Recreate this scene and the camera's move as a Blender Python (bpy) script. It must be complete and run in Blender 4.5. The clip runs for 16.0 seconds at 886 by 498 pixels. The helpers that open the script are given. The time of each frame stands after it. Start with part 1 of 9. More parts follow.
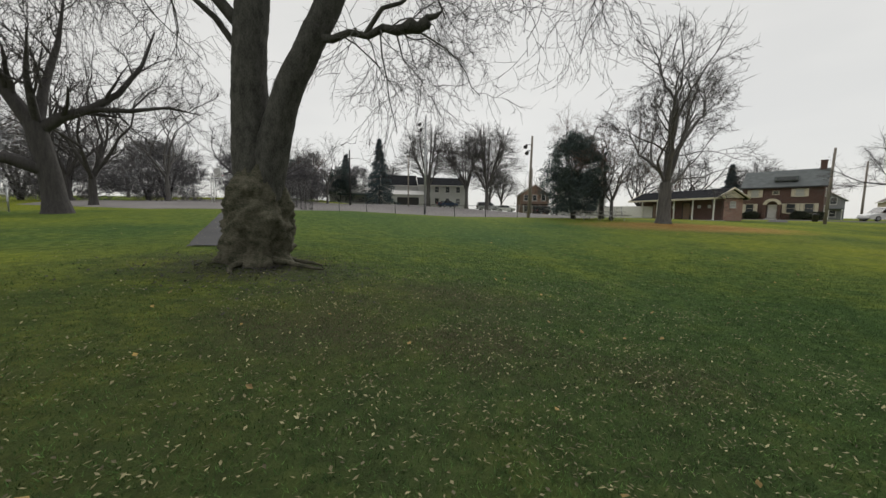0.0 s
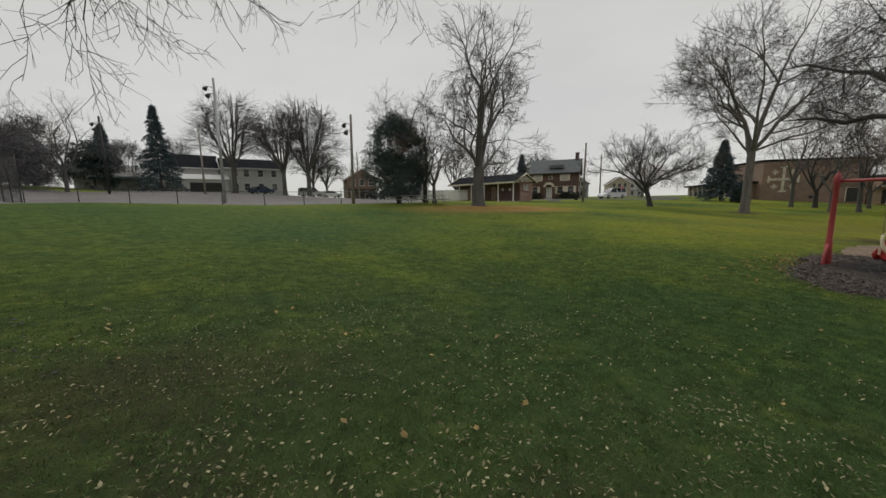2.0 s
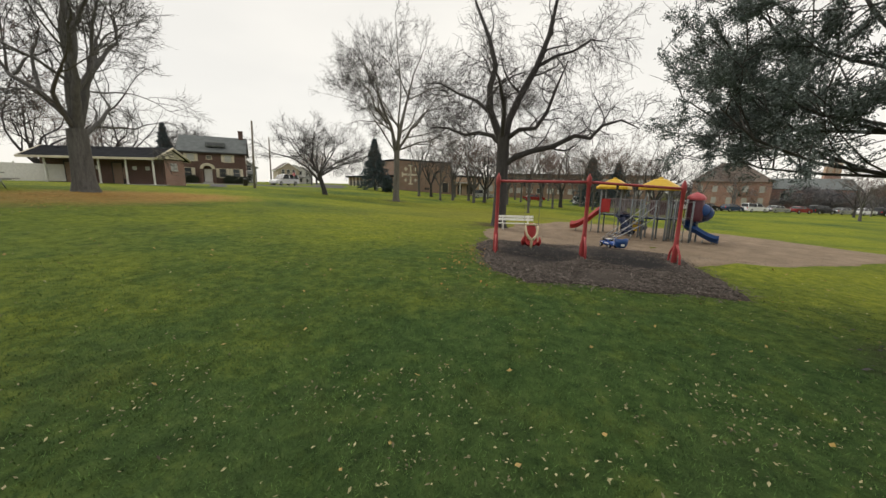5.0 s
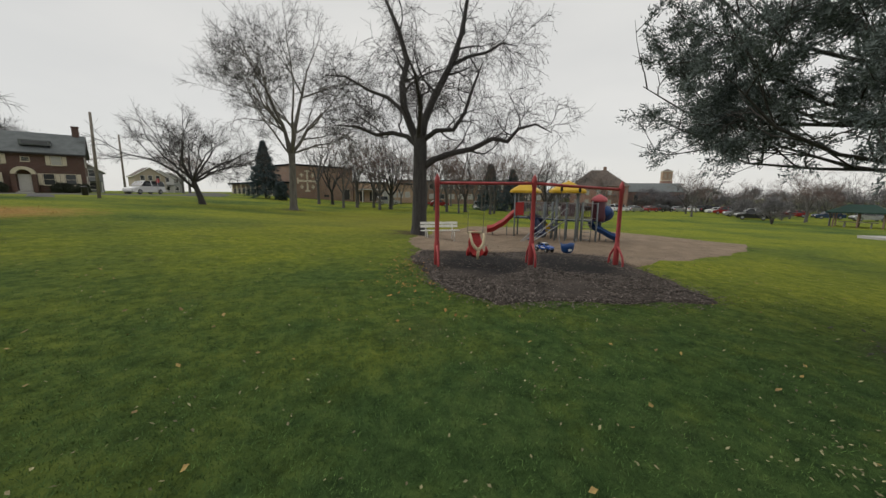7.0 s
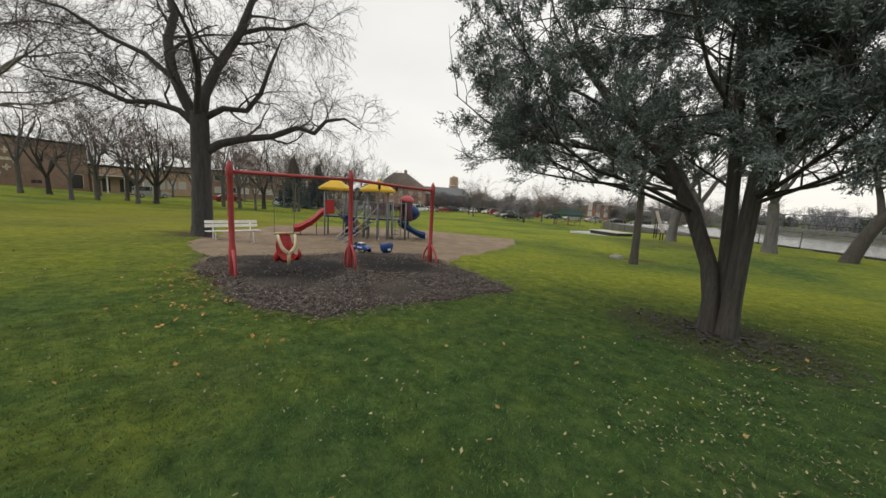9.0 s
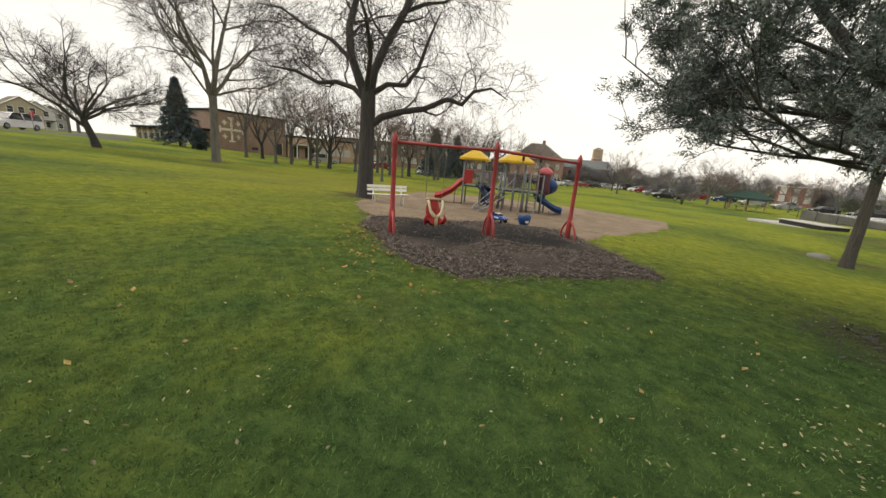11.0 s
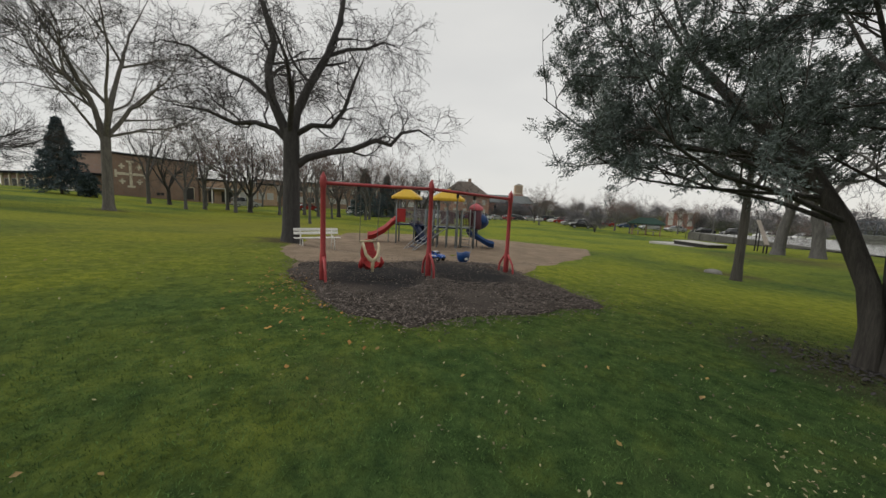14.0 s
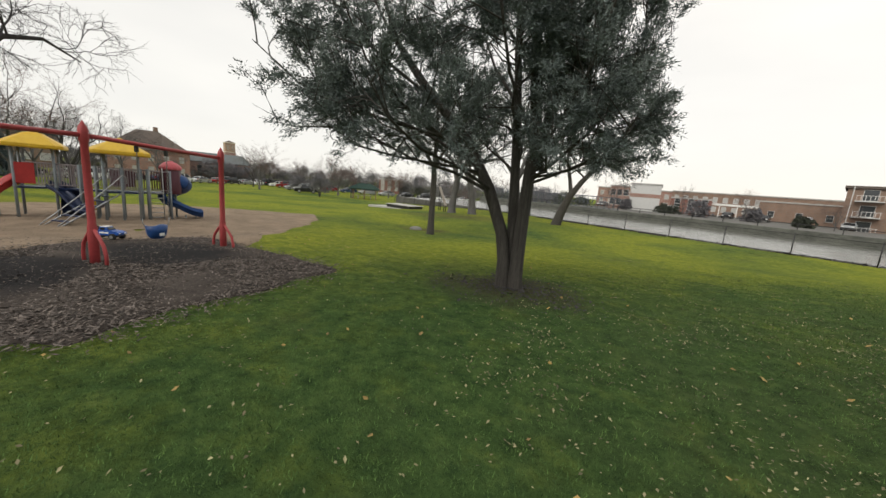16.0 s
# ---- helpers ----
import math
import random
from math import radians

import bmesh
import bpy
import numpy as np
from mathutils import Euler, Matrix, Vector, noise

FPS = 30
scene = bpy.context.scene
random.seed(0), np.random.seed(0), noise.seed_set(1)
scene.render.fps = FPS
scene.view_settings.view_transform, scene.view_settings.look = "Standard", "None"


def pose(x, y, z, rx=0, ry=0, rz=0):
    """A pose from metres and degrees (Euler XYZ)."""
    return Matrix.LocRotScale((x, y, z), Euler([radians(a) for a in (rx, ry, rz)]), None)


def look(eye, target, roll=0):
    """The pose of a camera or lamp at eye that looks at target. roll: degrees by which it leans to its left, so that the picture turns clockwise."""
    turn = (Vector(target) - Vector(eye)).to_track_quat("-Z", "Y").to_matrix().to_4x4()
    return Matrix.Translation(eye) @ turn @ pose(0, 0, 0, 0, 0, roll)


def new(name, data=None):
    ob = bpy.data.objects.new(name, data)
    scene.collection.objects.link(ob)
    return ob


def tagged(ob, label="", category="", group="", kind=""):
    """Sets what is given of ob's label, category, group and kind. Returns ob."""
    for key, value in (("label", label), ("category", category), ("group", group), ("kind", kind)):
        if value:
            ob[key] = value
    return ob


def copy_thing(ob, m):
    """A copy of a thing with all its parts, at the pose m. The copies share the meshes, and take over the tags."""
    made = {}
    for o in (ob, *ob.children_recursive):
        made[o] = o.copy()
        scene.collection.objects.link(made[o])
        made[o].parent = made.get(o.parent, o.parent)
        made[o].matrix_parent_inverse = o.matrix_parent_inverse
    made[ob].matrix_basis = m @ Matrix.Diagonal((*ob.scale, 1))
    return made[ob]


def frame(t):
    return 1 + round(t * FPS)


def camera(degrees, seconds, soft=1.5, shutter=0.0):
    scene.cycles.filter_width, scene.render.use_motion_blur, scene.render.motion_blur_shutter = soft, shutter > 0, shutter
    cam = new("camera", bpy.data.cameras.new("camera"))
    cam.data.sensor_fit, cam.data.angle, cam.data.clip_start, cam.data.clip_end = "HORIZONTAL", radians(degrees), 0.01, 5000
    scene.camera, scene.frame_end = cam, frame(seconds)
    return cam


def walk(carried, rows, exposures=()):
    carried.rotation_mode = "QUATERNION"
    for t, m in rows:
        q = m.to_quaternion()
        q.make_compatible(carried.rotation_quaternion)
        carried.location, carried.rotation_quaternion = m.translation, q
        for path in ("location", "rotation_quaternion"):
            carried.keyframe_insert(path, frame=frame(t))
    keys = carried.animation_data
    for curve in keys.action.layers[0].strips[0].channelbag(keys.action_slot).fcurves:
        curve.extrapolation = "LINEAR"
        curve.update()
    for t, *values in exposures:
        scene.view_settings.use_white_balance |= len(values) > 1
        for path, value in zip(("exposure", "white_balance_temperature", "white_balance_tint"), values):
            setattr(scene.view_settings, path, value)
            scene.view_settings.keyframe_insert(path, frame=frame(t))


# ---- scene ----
cam = camera(103.1, 16.0)
PATH = [
    (0, (-13.738, -2.079, 1.767), (-13.568, -0.096, 1.569), 0.6),
    (0.5, (-13.456, -1.557, 1.81), (-13.1, 0.402, 1.621), 0.6),
    (0.8, (-13.386, -1.235, 1.848), (-12.914, 0.7, 1.657), 1.5),
    (1, (-13.267, -0.992, 1.842), (-12.727, 0.925, 1.655), 1.9),
    (1.5, (-12.822, -0.433, 1.846), (-12.081, 1.415, 1.659), 0.0),
    (2, (-12.48, 0.14, 1.84), (-11.442, 1.826, 1.557), -0.9),
    (2.5, (-12.074, 0.595, 1.817), (-10.584, 1.861, 1.397), -1.4),
    (2.7, (-11.885, 0.824, 1.825), (-10.164, 1.738, 1.378), -0.8),
    (3, (-11.647, 1.031, 1.821), (-9.763, 1.539, 1.381), 0.0),
    (3.5, (-11.366, 1.366, 1.864), (-9.428, 1.677, 1.48), 0.1),
    (4, (-10.985, 1.932, 1.984), (-9.038, 2.220, 1.625), 1.2),
    (4.2, (-10.84, 2.05, 1.984), (-8.893, 2.338, 1.625), 1.3),
    (6.3, (-9.083, 3.287, 1.858), (-7.102, 3.385, 1.599), 1.4),
    (6.5, (-8.917, 3.362, 1.858), (-6.934, 3.345, 1.597), 0.9),
    (7, (-8.542, 3.442, 1.847), (-6.584, 3.177, 1.538), 0.6),
    (7.5, (-8.130, 3.510, 1.824), (-6.246, 2.927, 1.491), 1.6),
    (8, (-7.929, 3.502, 1.820), (-6.172, 2.602, 1.498), 2.9),
    (8.5, (-7.877, 3.426, 1.834), (-6.263, 2.283, 1.537), 3.1),
    (8.7, (-7.874, 3.427, 1.825), (-6.325, 2.193, 1.542), 3.0),
    (10.8, (-7.967, 3.714, 1.769), (-6.27, 2.747, 1.343), 5.9),
    (11, (-7.944, 3.734, 1.788), (-6.099, 3.134, 1.304), 4.7),
    (11.2, (-7.887, 3.741, 1.805), (-5.967, 3.512, 1.294), 3.0),
    (11.5, (-7.805, 3.717, 1.797), (-5.879, 3.931, 1.301), 0.8),
    (12, (-7.644, 3.651, 1.816), (-5.749, 4.123, 1.382), -0.2),
    (12.5, (-7.526, 3.692, 1.813), (-5.578, 3.965, 1.451), 1.3),
    (13, (-7.515, 3.799, 1.814), (-5.543, 3.7, 1.497), 3.5),
    (13.5, (-7.58, 3.766, 1.787), (-5.684, 3.189, 1.517), 3.5),
    (14, (-7.528, 3.679, 1.803), (-5.782, 2.737, 1.548), 2.7),
    (14.5, (-7.457, 3.594, 1.802), (-5.925, 2.337, 1.534), 2.6),
    (15, (-7.43, 3.576, 1.797), (-6.149, 2.067, 1.513), 2.8),
    (15.5, (-7.336, 3.594, 1.794), (-6.29, 1.922, 1.459), 4.1),
    (16, (-7.352, 3.554, 1.801), (-6.722, 1.689, 1.449), 4.7),
]
walk(cam, [(t, look(eye, target, roll)) for t, eye, target, roll in PATH], [(0, 0.15, 6500, 10), (0.7, 0.15, 6500, 10), (1.5, -0.13, 6500, 10), (2.0, -0.14, 6500, 10), (2.5, 0.02, 6550, 10), (3.0, 0.60, 6950, 10), (3.5, 0.74, 7050, 10), (4.2, 0.68, 7000, 10), (6.5, 0.04, 6500, 10), (8.0, 0.18, 6500, 10), (8.7, 0.32, 6550, 10), (11.0, 0.64, 7050, 10), (11.5, 0.68, 7050, 10), (12.5, 0.46, 6950, 10), (13.5, 0.04, 6500, 10), (14.5, 0.04, 6500, 10), (15, 0.16, 6500, 10), (16, 0.42, 6650, 10)])

# ---- light ----
world = bpy.data.worlds.new("overcast_world")
scene.world = world
world.use_nodes = True
wn, wl = world.node_tree.nodes, world.node_tree.links
wn.clear()
w_out = wn.new("ShaderNodeOutputWorld")
w_bg = wn.new("ShaderNodeBackground")
w_sky = wn.new("ShaderNodeTexSky")
w_sky.sky_type = "NISHITA"
w_sky.sun_disc = False
w_sky.sun_elevation = radians(35)
w_sky.sun_rotation = radians(200)
w_co = wn.new("ShaderNodeTexCoord")
w_map = wn.new("ShaderNodeMapping")
w_map.inputs["Scale"].default_value = (1.0, 1.0, 3.2)
w_noise = wn.new("ShaderNodeTexNoise")
w_noise.inputs["Scale"].default_value = 2.3
w_noise.inputs["Detail"].default_value = 4.0
w_noise.inputs["Roughness"].default_value = 0.45
w_ramp = wn.new("ShaderNodeValToRGB")
w_ramp.color_ramp.elements[0].position, w_ramp.color_ramp.elements[1].position = 0.32, 0.72
w_ramp.color_ramp.elements[0].color = (6.85, 6.82, 6.60, 1)
w_ramp.color_ramp.elements[1].color = (7.68, 7.58, 7.24, 1)
w_mix = wn.new("ShaderNodeMix")
w_mix.data_type = "RGBA"
w_mix.inputs[0].default_value = 0.93
wl.new(w_co.outputs["Generated"], w_map.inputs["Vector"])
wl.new(w_map.outputs["Vector"], w_noise.inputs["Vector"])
wl.new(w_noise.outputs["Fac"], w_ramp.inputs["Fac"])
wl.new(w_sky.outputs["Color"], w_mix.inputs[6])
wl.new(w_ramp.outputs["Color"], w_mix.inputs[7])
wl.new(w_mix.outputs[2], w_bg.inputs["Color"])
w_bg.inputs["Strength"].default_value = 0.1
wl.new(w_bg.outputs["Background"], w_out.inputs["Surface"])

sun = new("sun", bpy.data.lights.new("sun", "SUN"))
sun.data.energy, sun.data.angle, sun.data.color = 1.4, radians(50), (1.0, 0.97, 0.92)
sun.matrix_world = pose(0, 0, 40, 50, 0, 160)


# ---- materials ----
def mat(name, base, second=None, scale=8.0, rough=0.8, bump=0.15, metal=0.0, stretch=(1, 1, 1), fine=5.0, jitter=0.0, spec=0.4, island=False):
    """A node material: two colours mixed by a broad and a fine noise, with fine relief. jitter varies it from piece to piece."""
    m = bpy.data.materials.new(name)
    m.use_nodes = True
    n, l = m.node_tree.nodes, m.node_tree.links
    b = n["Principled BSDF"]
    second = second or tuple(c * 0.72 for c in base)
    co = n.new("ShaderNodeTexCoord")
    mp = n.new("ShaderNodeMapping")
    mp.inputs["Scale"].default_value = stretch
    l.new(co.outputs["Object"], mp.inputs["Vector"])
    big = n.new("ShaderNodeTexNoise")
    big.inputs["Scale"].default_value, big.inputs["Detail"].default_value = scale, 4
    small = n.new("ShaderNodeTexNoise")
    small.inputs["Scale"].default_value, small.inputs["Detail"].default_value = scale * fine, 5
    for x in (big, small):
        l.new(mp.outputs["Vector"], x.inputs["Vector"])
    add = n.new("ShaderNodeMath")
    add.operation = "MULTIPLY_ADD"
    l.new(small.outputs["Fac"], add.inputs[0])
    add.inputs[1].default_value = 0.5
    half = n.new("ShaderNodeMath")
    half.operation = "MULTIPLY"
    half.inputs[1].default_value = 0.5
    l.new(big.outputs["Fac"], half.inputs[0])
    l.new(half.outputs[0], add.inputs[2])
    ramp = n.new("ShaderNodeValToRGB")
    ramp.color_ramp.elements[0].position, ramp.color_ramp.elements[1].position = 0.36, 0.64
    ramp.color_ramp.elements[0].color, ramp.color_ramp.elements[1].color = (*second, 1), (*base, 1)
    l.new(add.outputs[0], ramp.inputs["Fac"])
    colour = ramp.outputs["Color"]
    if jitter:
        if island:
            src = n.new("ShaderNodeNewGeometry").outputs["Random Per Island"]
        else:
            src = n.new("ShaderNodeObjectInfo").outputs["Random"]
        rng = n.new("ShaderNodeMapRange")
        rng.inputs["To Min"].default_value, rng.inputs["To Max"].default_value = 1 - jitter, 1 + jitter
        l.new(src, rng.inputs["Value"])
        hsv = n.new("ShaderNodeHueSaturation")
        l.new(rng.outputs[0], hsv.inputs["Value"])
        l.new(colour, hsv.inputs["Color"])
        colour = hsv.outputs["Color"]
    l.new(colour, b.inputs["Base Color"])
    rr = n.new("ShaderNodeMapRange")
    rr.inputs["To Min"].default_value, rr.inputs["To Max"].default_value = max(0.05, rough - 0.12), min(1.0, rough + 0.1)
    l.new(small.outputs["Fac"], rr.inputs["Value"])
    l.new(rr.outputs[0], b.inputs["Roughness"])
    b.inputs["Metallic"].default_value = metal
    b.inputs["Specular IOR Level"].default_value = spec
    if bump:
        bp = n.new("ShaderNodeBump")
        bp.inputs["Strength"].default_value, bp.inputs["Distance"].default_value = min(1.0, bump * 3), 0.02
        l.new(add.outputs[0], bp.inputs["Height"])
        l.new(bp.outputs["Normal"], b.inputs["Normal"])
    return m


def plain(name, base, rough=0.5, metal=0.0, spec=0.5):
    m = bpy.data.materials.new(name)
    m.use_nodes = True
    b = m.node_tree.nodes["Principled BSDF"]
    b.inputs["Base Color"].default_value = (*base, 1)
    b.inputs["Roughness"].default_value, b.inputs["Metallic"].default_value = rough, metal
    b.inputs["Specular IOR Level"].default_value = spec
    return m


BARK_OLD = mat("bark_old", (0.108, 0.107, 0.096), (0.037, 0.038, 0.034), 4.2, 0.95, 1.0, stretch=(2.2, 2.2, 1.0), fine=6, spec=0.15)
BARK_DARK = mat("bark_dark", (0.070, 0.065, 0.063), (0.034, 0.032, 0.033), 3.0, 0.95, 0.4, stretch=(3, 3, 0.5))
BARK_GREY = mat("bark_grey", (0.140, 0.134, 0.127), (0.064, 0.062, 0.060), 3.0, 0.95, 0.35, stretch=(3, 3, 0.5))
BARK_PALE = mat("bark_pale", (0.185, 0.170, 0.150), (0.080, 0.074, 0.068), 2.2, 0.9, 0.35, stretch=(3, 3, 0.4))
BARK_CEDAR = mat("bark_cedar", (0.082, 0.075, 0.065), (0.034, 0.031, 0.028), 5.0, 0.95, 0.6, stretch=(5, 5, 0.35))
TWIG_DARK = mat("twig_dark", (0.080, 0.073, 0.070), (0.042, 0.039, 0.039), 4.0, 0.9, 0.0)
TWIG_GREY = mat("twig_grey", (0.110, 0.104, 0.101), (0.058, 0.056, 0.056), 4.0, 0.9, 0.0)
TWIG_RED = mat("twig_red", (0.160, 0.105, 0.085), (0.085, 0.060, 0.052), 4.0, 0.9, 0.0)
CEDAR_LEAF = mat("cedar_foliage", (0.176, 0.206, 0.190), (0.090, 0.112, 0.110), 1.3, 0.85, 0.0, jitter=0.4, island=True, spec=0.15)
PINE_LEAF = mat("pine_foliage", (0.105, 0.135, 0.130), (0.052, 0.070, 0.072), 0.8, 0.85, 0.0, jitter=0.3, island=True, spec=0.2)
SPRUCE_LEAF = mat("spruce_foliage", (0.100, 0.136, 0.146), (0.045, 0.064, 0.072), 0.8, 0.85, 0.0, jitter=0.3, island=True, spec=0.2)
HEDGE_LEAF = mat("hedge_foliage", (0.085, 0.096, 0.070), (0.040, 0.047, 0.036), 0.8, 0.85, 0.0, jitter=0.35, island=True, spec=0.2)
BLADE = mat("grass_blade", (0.106, 0.180, 0.050), (0.018, 0.043, 0.014), 5.0, 0.8, 0.0, jitter=0.55, island=True, spec=0.08)
STRAW = mat("dead_grass", (0.230, 0.215, 0.110), (0.100, 0.092, 0.046), 2.0, 0.85, 0.0, jitter=0.5, island=True)
FALLEN = mat("fallen_leaf", (0.320, 0.300, 0.165), (0.130, 0.112, 0.056), 1.6, 0.75, 0.0, jitter=0.6, island=True)
# Twig colour lightened to bluish grey, so that distance haze is painted in.
THICKET = mat("hazed_thicket_twigs", (0.215, 0.208, 0.215), (0.130, 0.128, 0.138), 0.5, 0.95, 0.0, jitter=0.3, island=True, spec=0.1)
BURR = mat("burred_bark", (0.140, 0.130, 0.100), (0.036, 0.041, 0.025), 6.0, 0.95, 1.0, stretch=(1, 1, 1.6), fine=5, spec=0.1)
FALLEN_ORANGE = mat("fallen_leaf_orange", (0.400, 0.230, 0.075), (0.240, 0.130, 0.045), 3.0, 0.8, 0.0, jitter=0.4, island=True, spec=0.1)
FALLEN_BIG = mat("fallen_leaf_brown", (0.360, 0.250, 0.070), (0.150, 0.100, 0.045), 6.0, 0.75, 0.0, jitter=0.4, island=True)
CHIP_PALE = mat("bark_strip", (0.200, 0.170, 0.150), (0.050, 0.042, 0.038), 9.0, 0.85, 0.0, jitter=0.6, island=True)
CHIP = mat("wood_chip", (0.160, 0.133, 0.114), (0.038, 0.031, 0.027), 9.0, 0.9, 0.0, jitter=0.75, island=True)
RED_PAINT = mat("red_paint", (0.410, 0.058, 0.062), (0.300, 0.046, 0.048), 3.0, 0.5, 0.05)
RED_PLASTIC = mat("red_plastic", (0.420, 0.035, 0.035), (0.330, 0.028, 0.028), 2.0, 0.42, 0.03)
MAROON = mat("maroon_plastic", (0.100, 0.030, 0.045), (0.070, 0.022, 0.034), 2.0, 0.45, 0.03)
PINK_RED = mat("faded_red_plastic", (0.480, 0.090, 0.105), (0.380, 0.070, 0.085), 2.0, 0.5, 0.03)
YELLOW = mat("yellow_plastic", (0.620, 0.400, 0.020), (0.520, 0.320, 0.016), 2.0, 0.45, 0.03)
BLUE_PLASTIC = mat("blue_plastic", (0.020, 0.075, 0.240), (0.015, 0.055, 0.180), 2.0, 0.4, 0.03)
NAVY = mat("navy_plastic", (0.016, 0.030, 0.085), (0.012, 0.022, 0.060), 2.0, 0.35, 0.03)
CREAM = mat("cream_plastic", (0.580, 0.500, 0.330), (0.480, 0.400, 0.260), 4.0, 0.45, 0.03)
POST_GREY = mat("grey_painted_post", (0.210, 0.240, 0.260), (0.160, 0.185, 0.205), 3.0, 0.5, 0.05)
PICKET = mat("painted_picket", (0.300, 0.265, 0.280), (0.210, 0.180, 0.195), 3.0, 0.55, 0.05)
GALV = mat("galvanised_steel", (0.420, 0.430, 0.440), (0.300, 0.310, 0.320), 12.0, 0.4, 0.03, metal=0.7)
WALL_STAINED = mat("stained_canal_wall", (0.135, 0.138, 0.118), (0.060, 0.064, 0.054), 0.35, 0.95, 0.3, stretch=(1, 1, 2.5), fine=6)
BRIDGE_STEEL = mat("bridge_steel", (0.115, 0.128, 0.145), (0.070, 0.078, 0.090), 3.0, 0.6, 0.0, metal=0.2)
WIRE = mat("fence_wire", (0.200, 0.205, 0.210), (0.130, 0.135, 0.140), 12.0, 0.5, 0.0, metal=0.5)
DARK_STEEL = mat("dark_steel", (0.060, 0.058, 0.058), (0.030, 0.030, 0.030), 10.0, 0.5, 0.03, metal=0.6)
CHAIN = mat("swing_chain", (0.260, 0.255, 0.240), (0.150, 0.146, 0.140), 20.0, 0.5, 0.05, metal=0.7)
WHITE_PAINT = mat("white_paint", (0.760, 0.750, 0.720), (0.640, 0.630, 0.600), 6.0, 0.55, 0.05)
OFF_WHITE = mat("off_white_siding", (0.560, 0.560, 0.545), (0.470, 0.470, 0.455), 3.0, 0.65, 0.05)
CREAM_TRIM = mat("cream_trim", (0.620, 0.570, 0.440), (0.520, 0.470, 0.360), 5.0, 0.6, 0.05)
TAN_SIDING = mat("tan_siding", (0.400, 0.350, 0.270), (0.330, 0.280, 0.215), 3.0, 0.7, 0.05)
GREY_SIDING = mat("grey_siding", (0.270, 0.275, 0.280), (0.200, 0.205, 0.210), 3.0, 0.7, 0.05)
SHINGLE = mat("asphalt_shingle", (0.165, 0.180, 0.180), (0.105, 0.116, 0.118), 1.6, 0.9, 0.2, fine=14, spec=0.1)
SHINGLE_BROWN = mat("brown_shingle", (0.130, 0.105, 0.088), (0.085, 0.068, 0.058), 1.6, 0.9, 0.2, fine=14)
SHINGLE_DARK = mat("dark_shingle", (0.026, 0.028, 0.032), (0.015, 0.016, 0.019), 1.6, 0.95, 0.2, fine=14, spec=0.03)
GREEN_ROOF = mat("green_metal_roof", (0.022, 0.050, 0.040), (0.015, 0.036, 0.028), 2.0, 0.7, 0.05, spec=0.15)
CONCRETE = mat("concrete", (0.420, 0.410, 0.385), (0.320, 0.310, 0.290), 1.2, 0.85, 0.1, fine=12)
CONCRETE_DARK = mat("weathered_concrete", (0.150, 0.146, 0.132), (0.075, 0.073, 0.066), 0.5, 0.9, 0.15, fine=10)
ASPHALT = mat("asphalt", (0.105, 0.105, 0.108), (0.070, 0.070, 0.073), 0.6, 0.9, 0.1, fine=30, spec=0.08)
COURT = mat("court_surface", (0.235, 0.222, 0.218), (0.165, 0.158, 0.156), 0.16, 0.95, 0.06, fine=40, spec=0.05)
ROAD = mat("road_surface", (0.120, 0.119, 0.117), (0.085, 0.084, 0.083), 0.3, 0.95, 0.06, fine=30, spec=0.05)
WOOD_POLE = mat("utility_pole_wood", (0.280, 0.250, 0.210), (0.190, 0.165, 0.138), 2.0, 0.9, 0.2, stretch=(6, 6, 0.5))
WOOD_GREY = mat("weathered_wood", (0.330, 0.320, 0.300), (0.230, 0.220, 0.205), 3.0, 0.85, 0.15, stretch=(0.6, 6, 6))
STONE = mat("grey_stone", (0.270, 0.260, 0.240), (0.170, 0.165, 0.155), 3.0, 0.85, 0.3)
TYRE = plain("tyre_rubber", (0.018, 0.018, 0.018), 0.8)
RUBBER = plain("black_rubber", (0.022, 0.022, 0.024), 0.7)
CHROME = plain("chrome", (0.600, 0.600, 0.610), 0.2, 1.0)
CAR_GLASS = plain("tinted_glass", (0.015, 0.018, 0.020), 0.08, 0.0, 0.6)
PANE = plain("window_pane", (0.050, 0.056, 0.060), 0.08, 0.0, 0.6)
PANE_PALE = plain("window_blind_pane", (0.420, 0.420, 0.400), 0.25)
LAMP_WHITE = plain("lamp_lens", (0.700, 0.700, 0.680), 0.25)
TAIL_RED = plain("tail_lens", (0.350, 0.012, 0.012), 0.25)
SIGN_RED = plain("sign_red", (0.480, 0.025, 0.030), 0.5)
# Near-black of a door, also painted as the shade inside openings.
DOOR_AND_SHADE_BLACK = plain("dark_door_and_opening_shade", (0.020, 0.019, 0.018), 0.6)


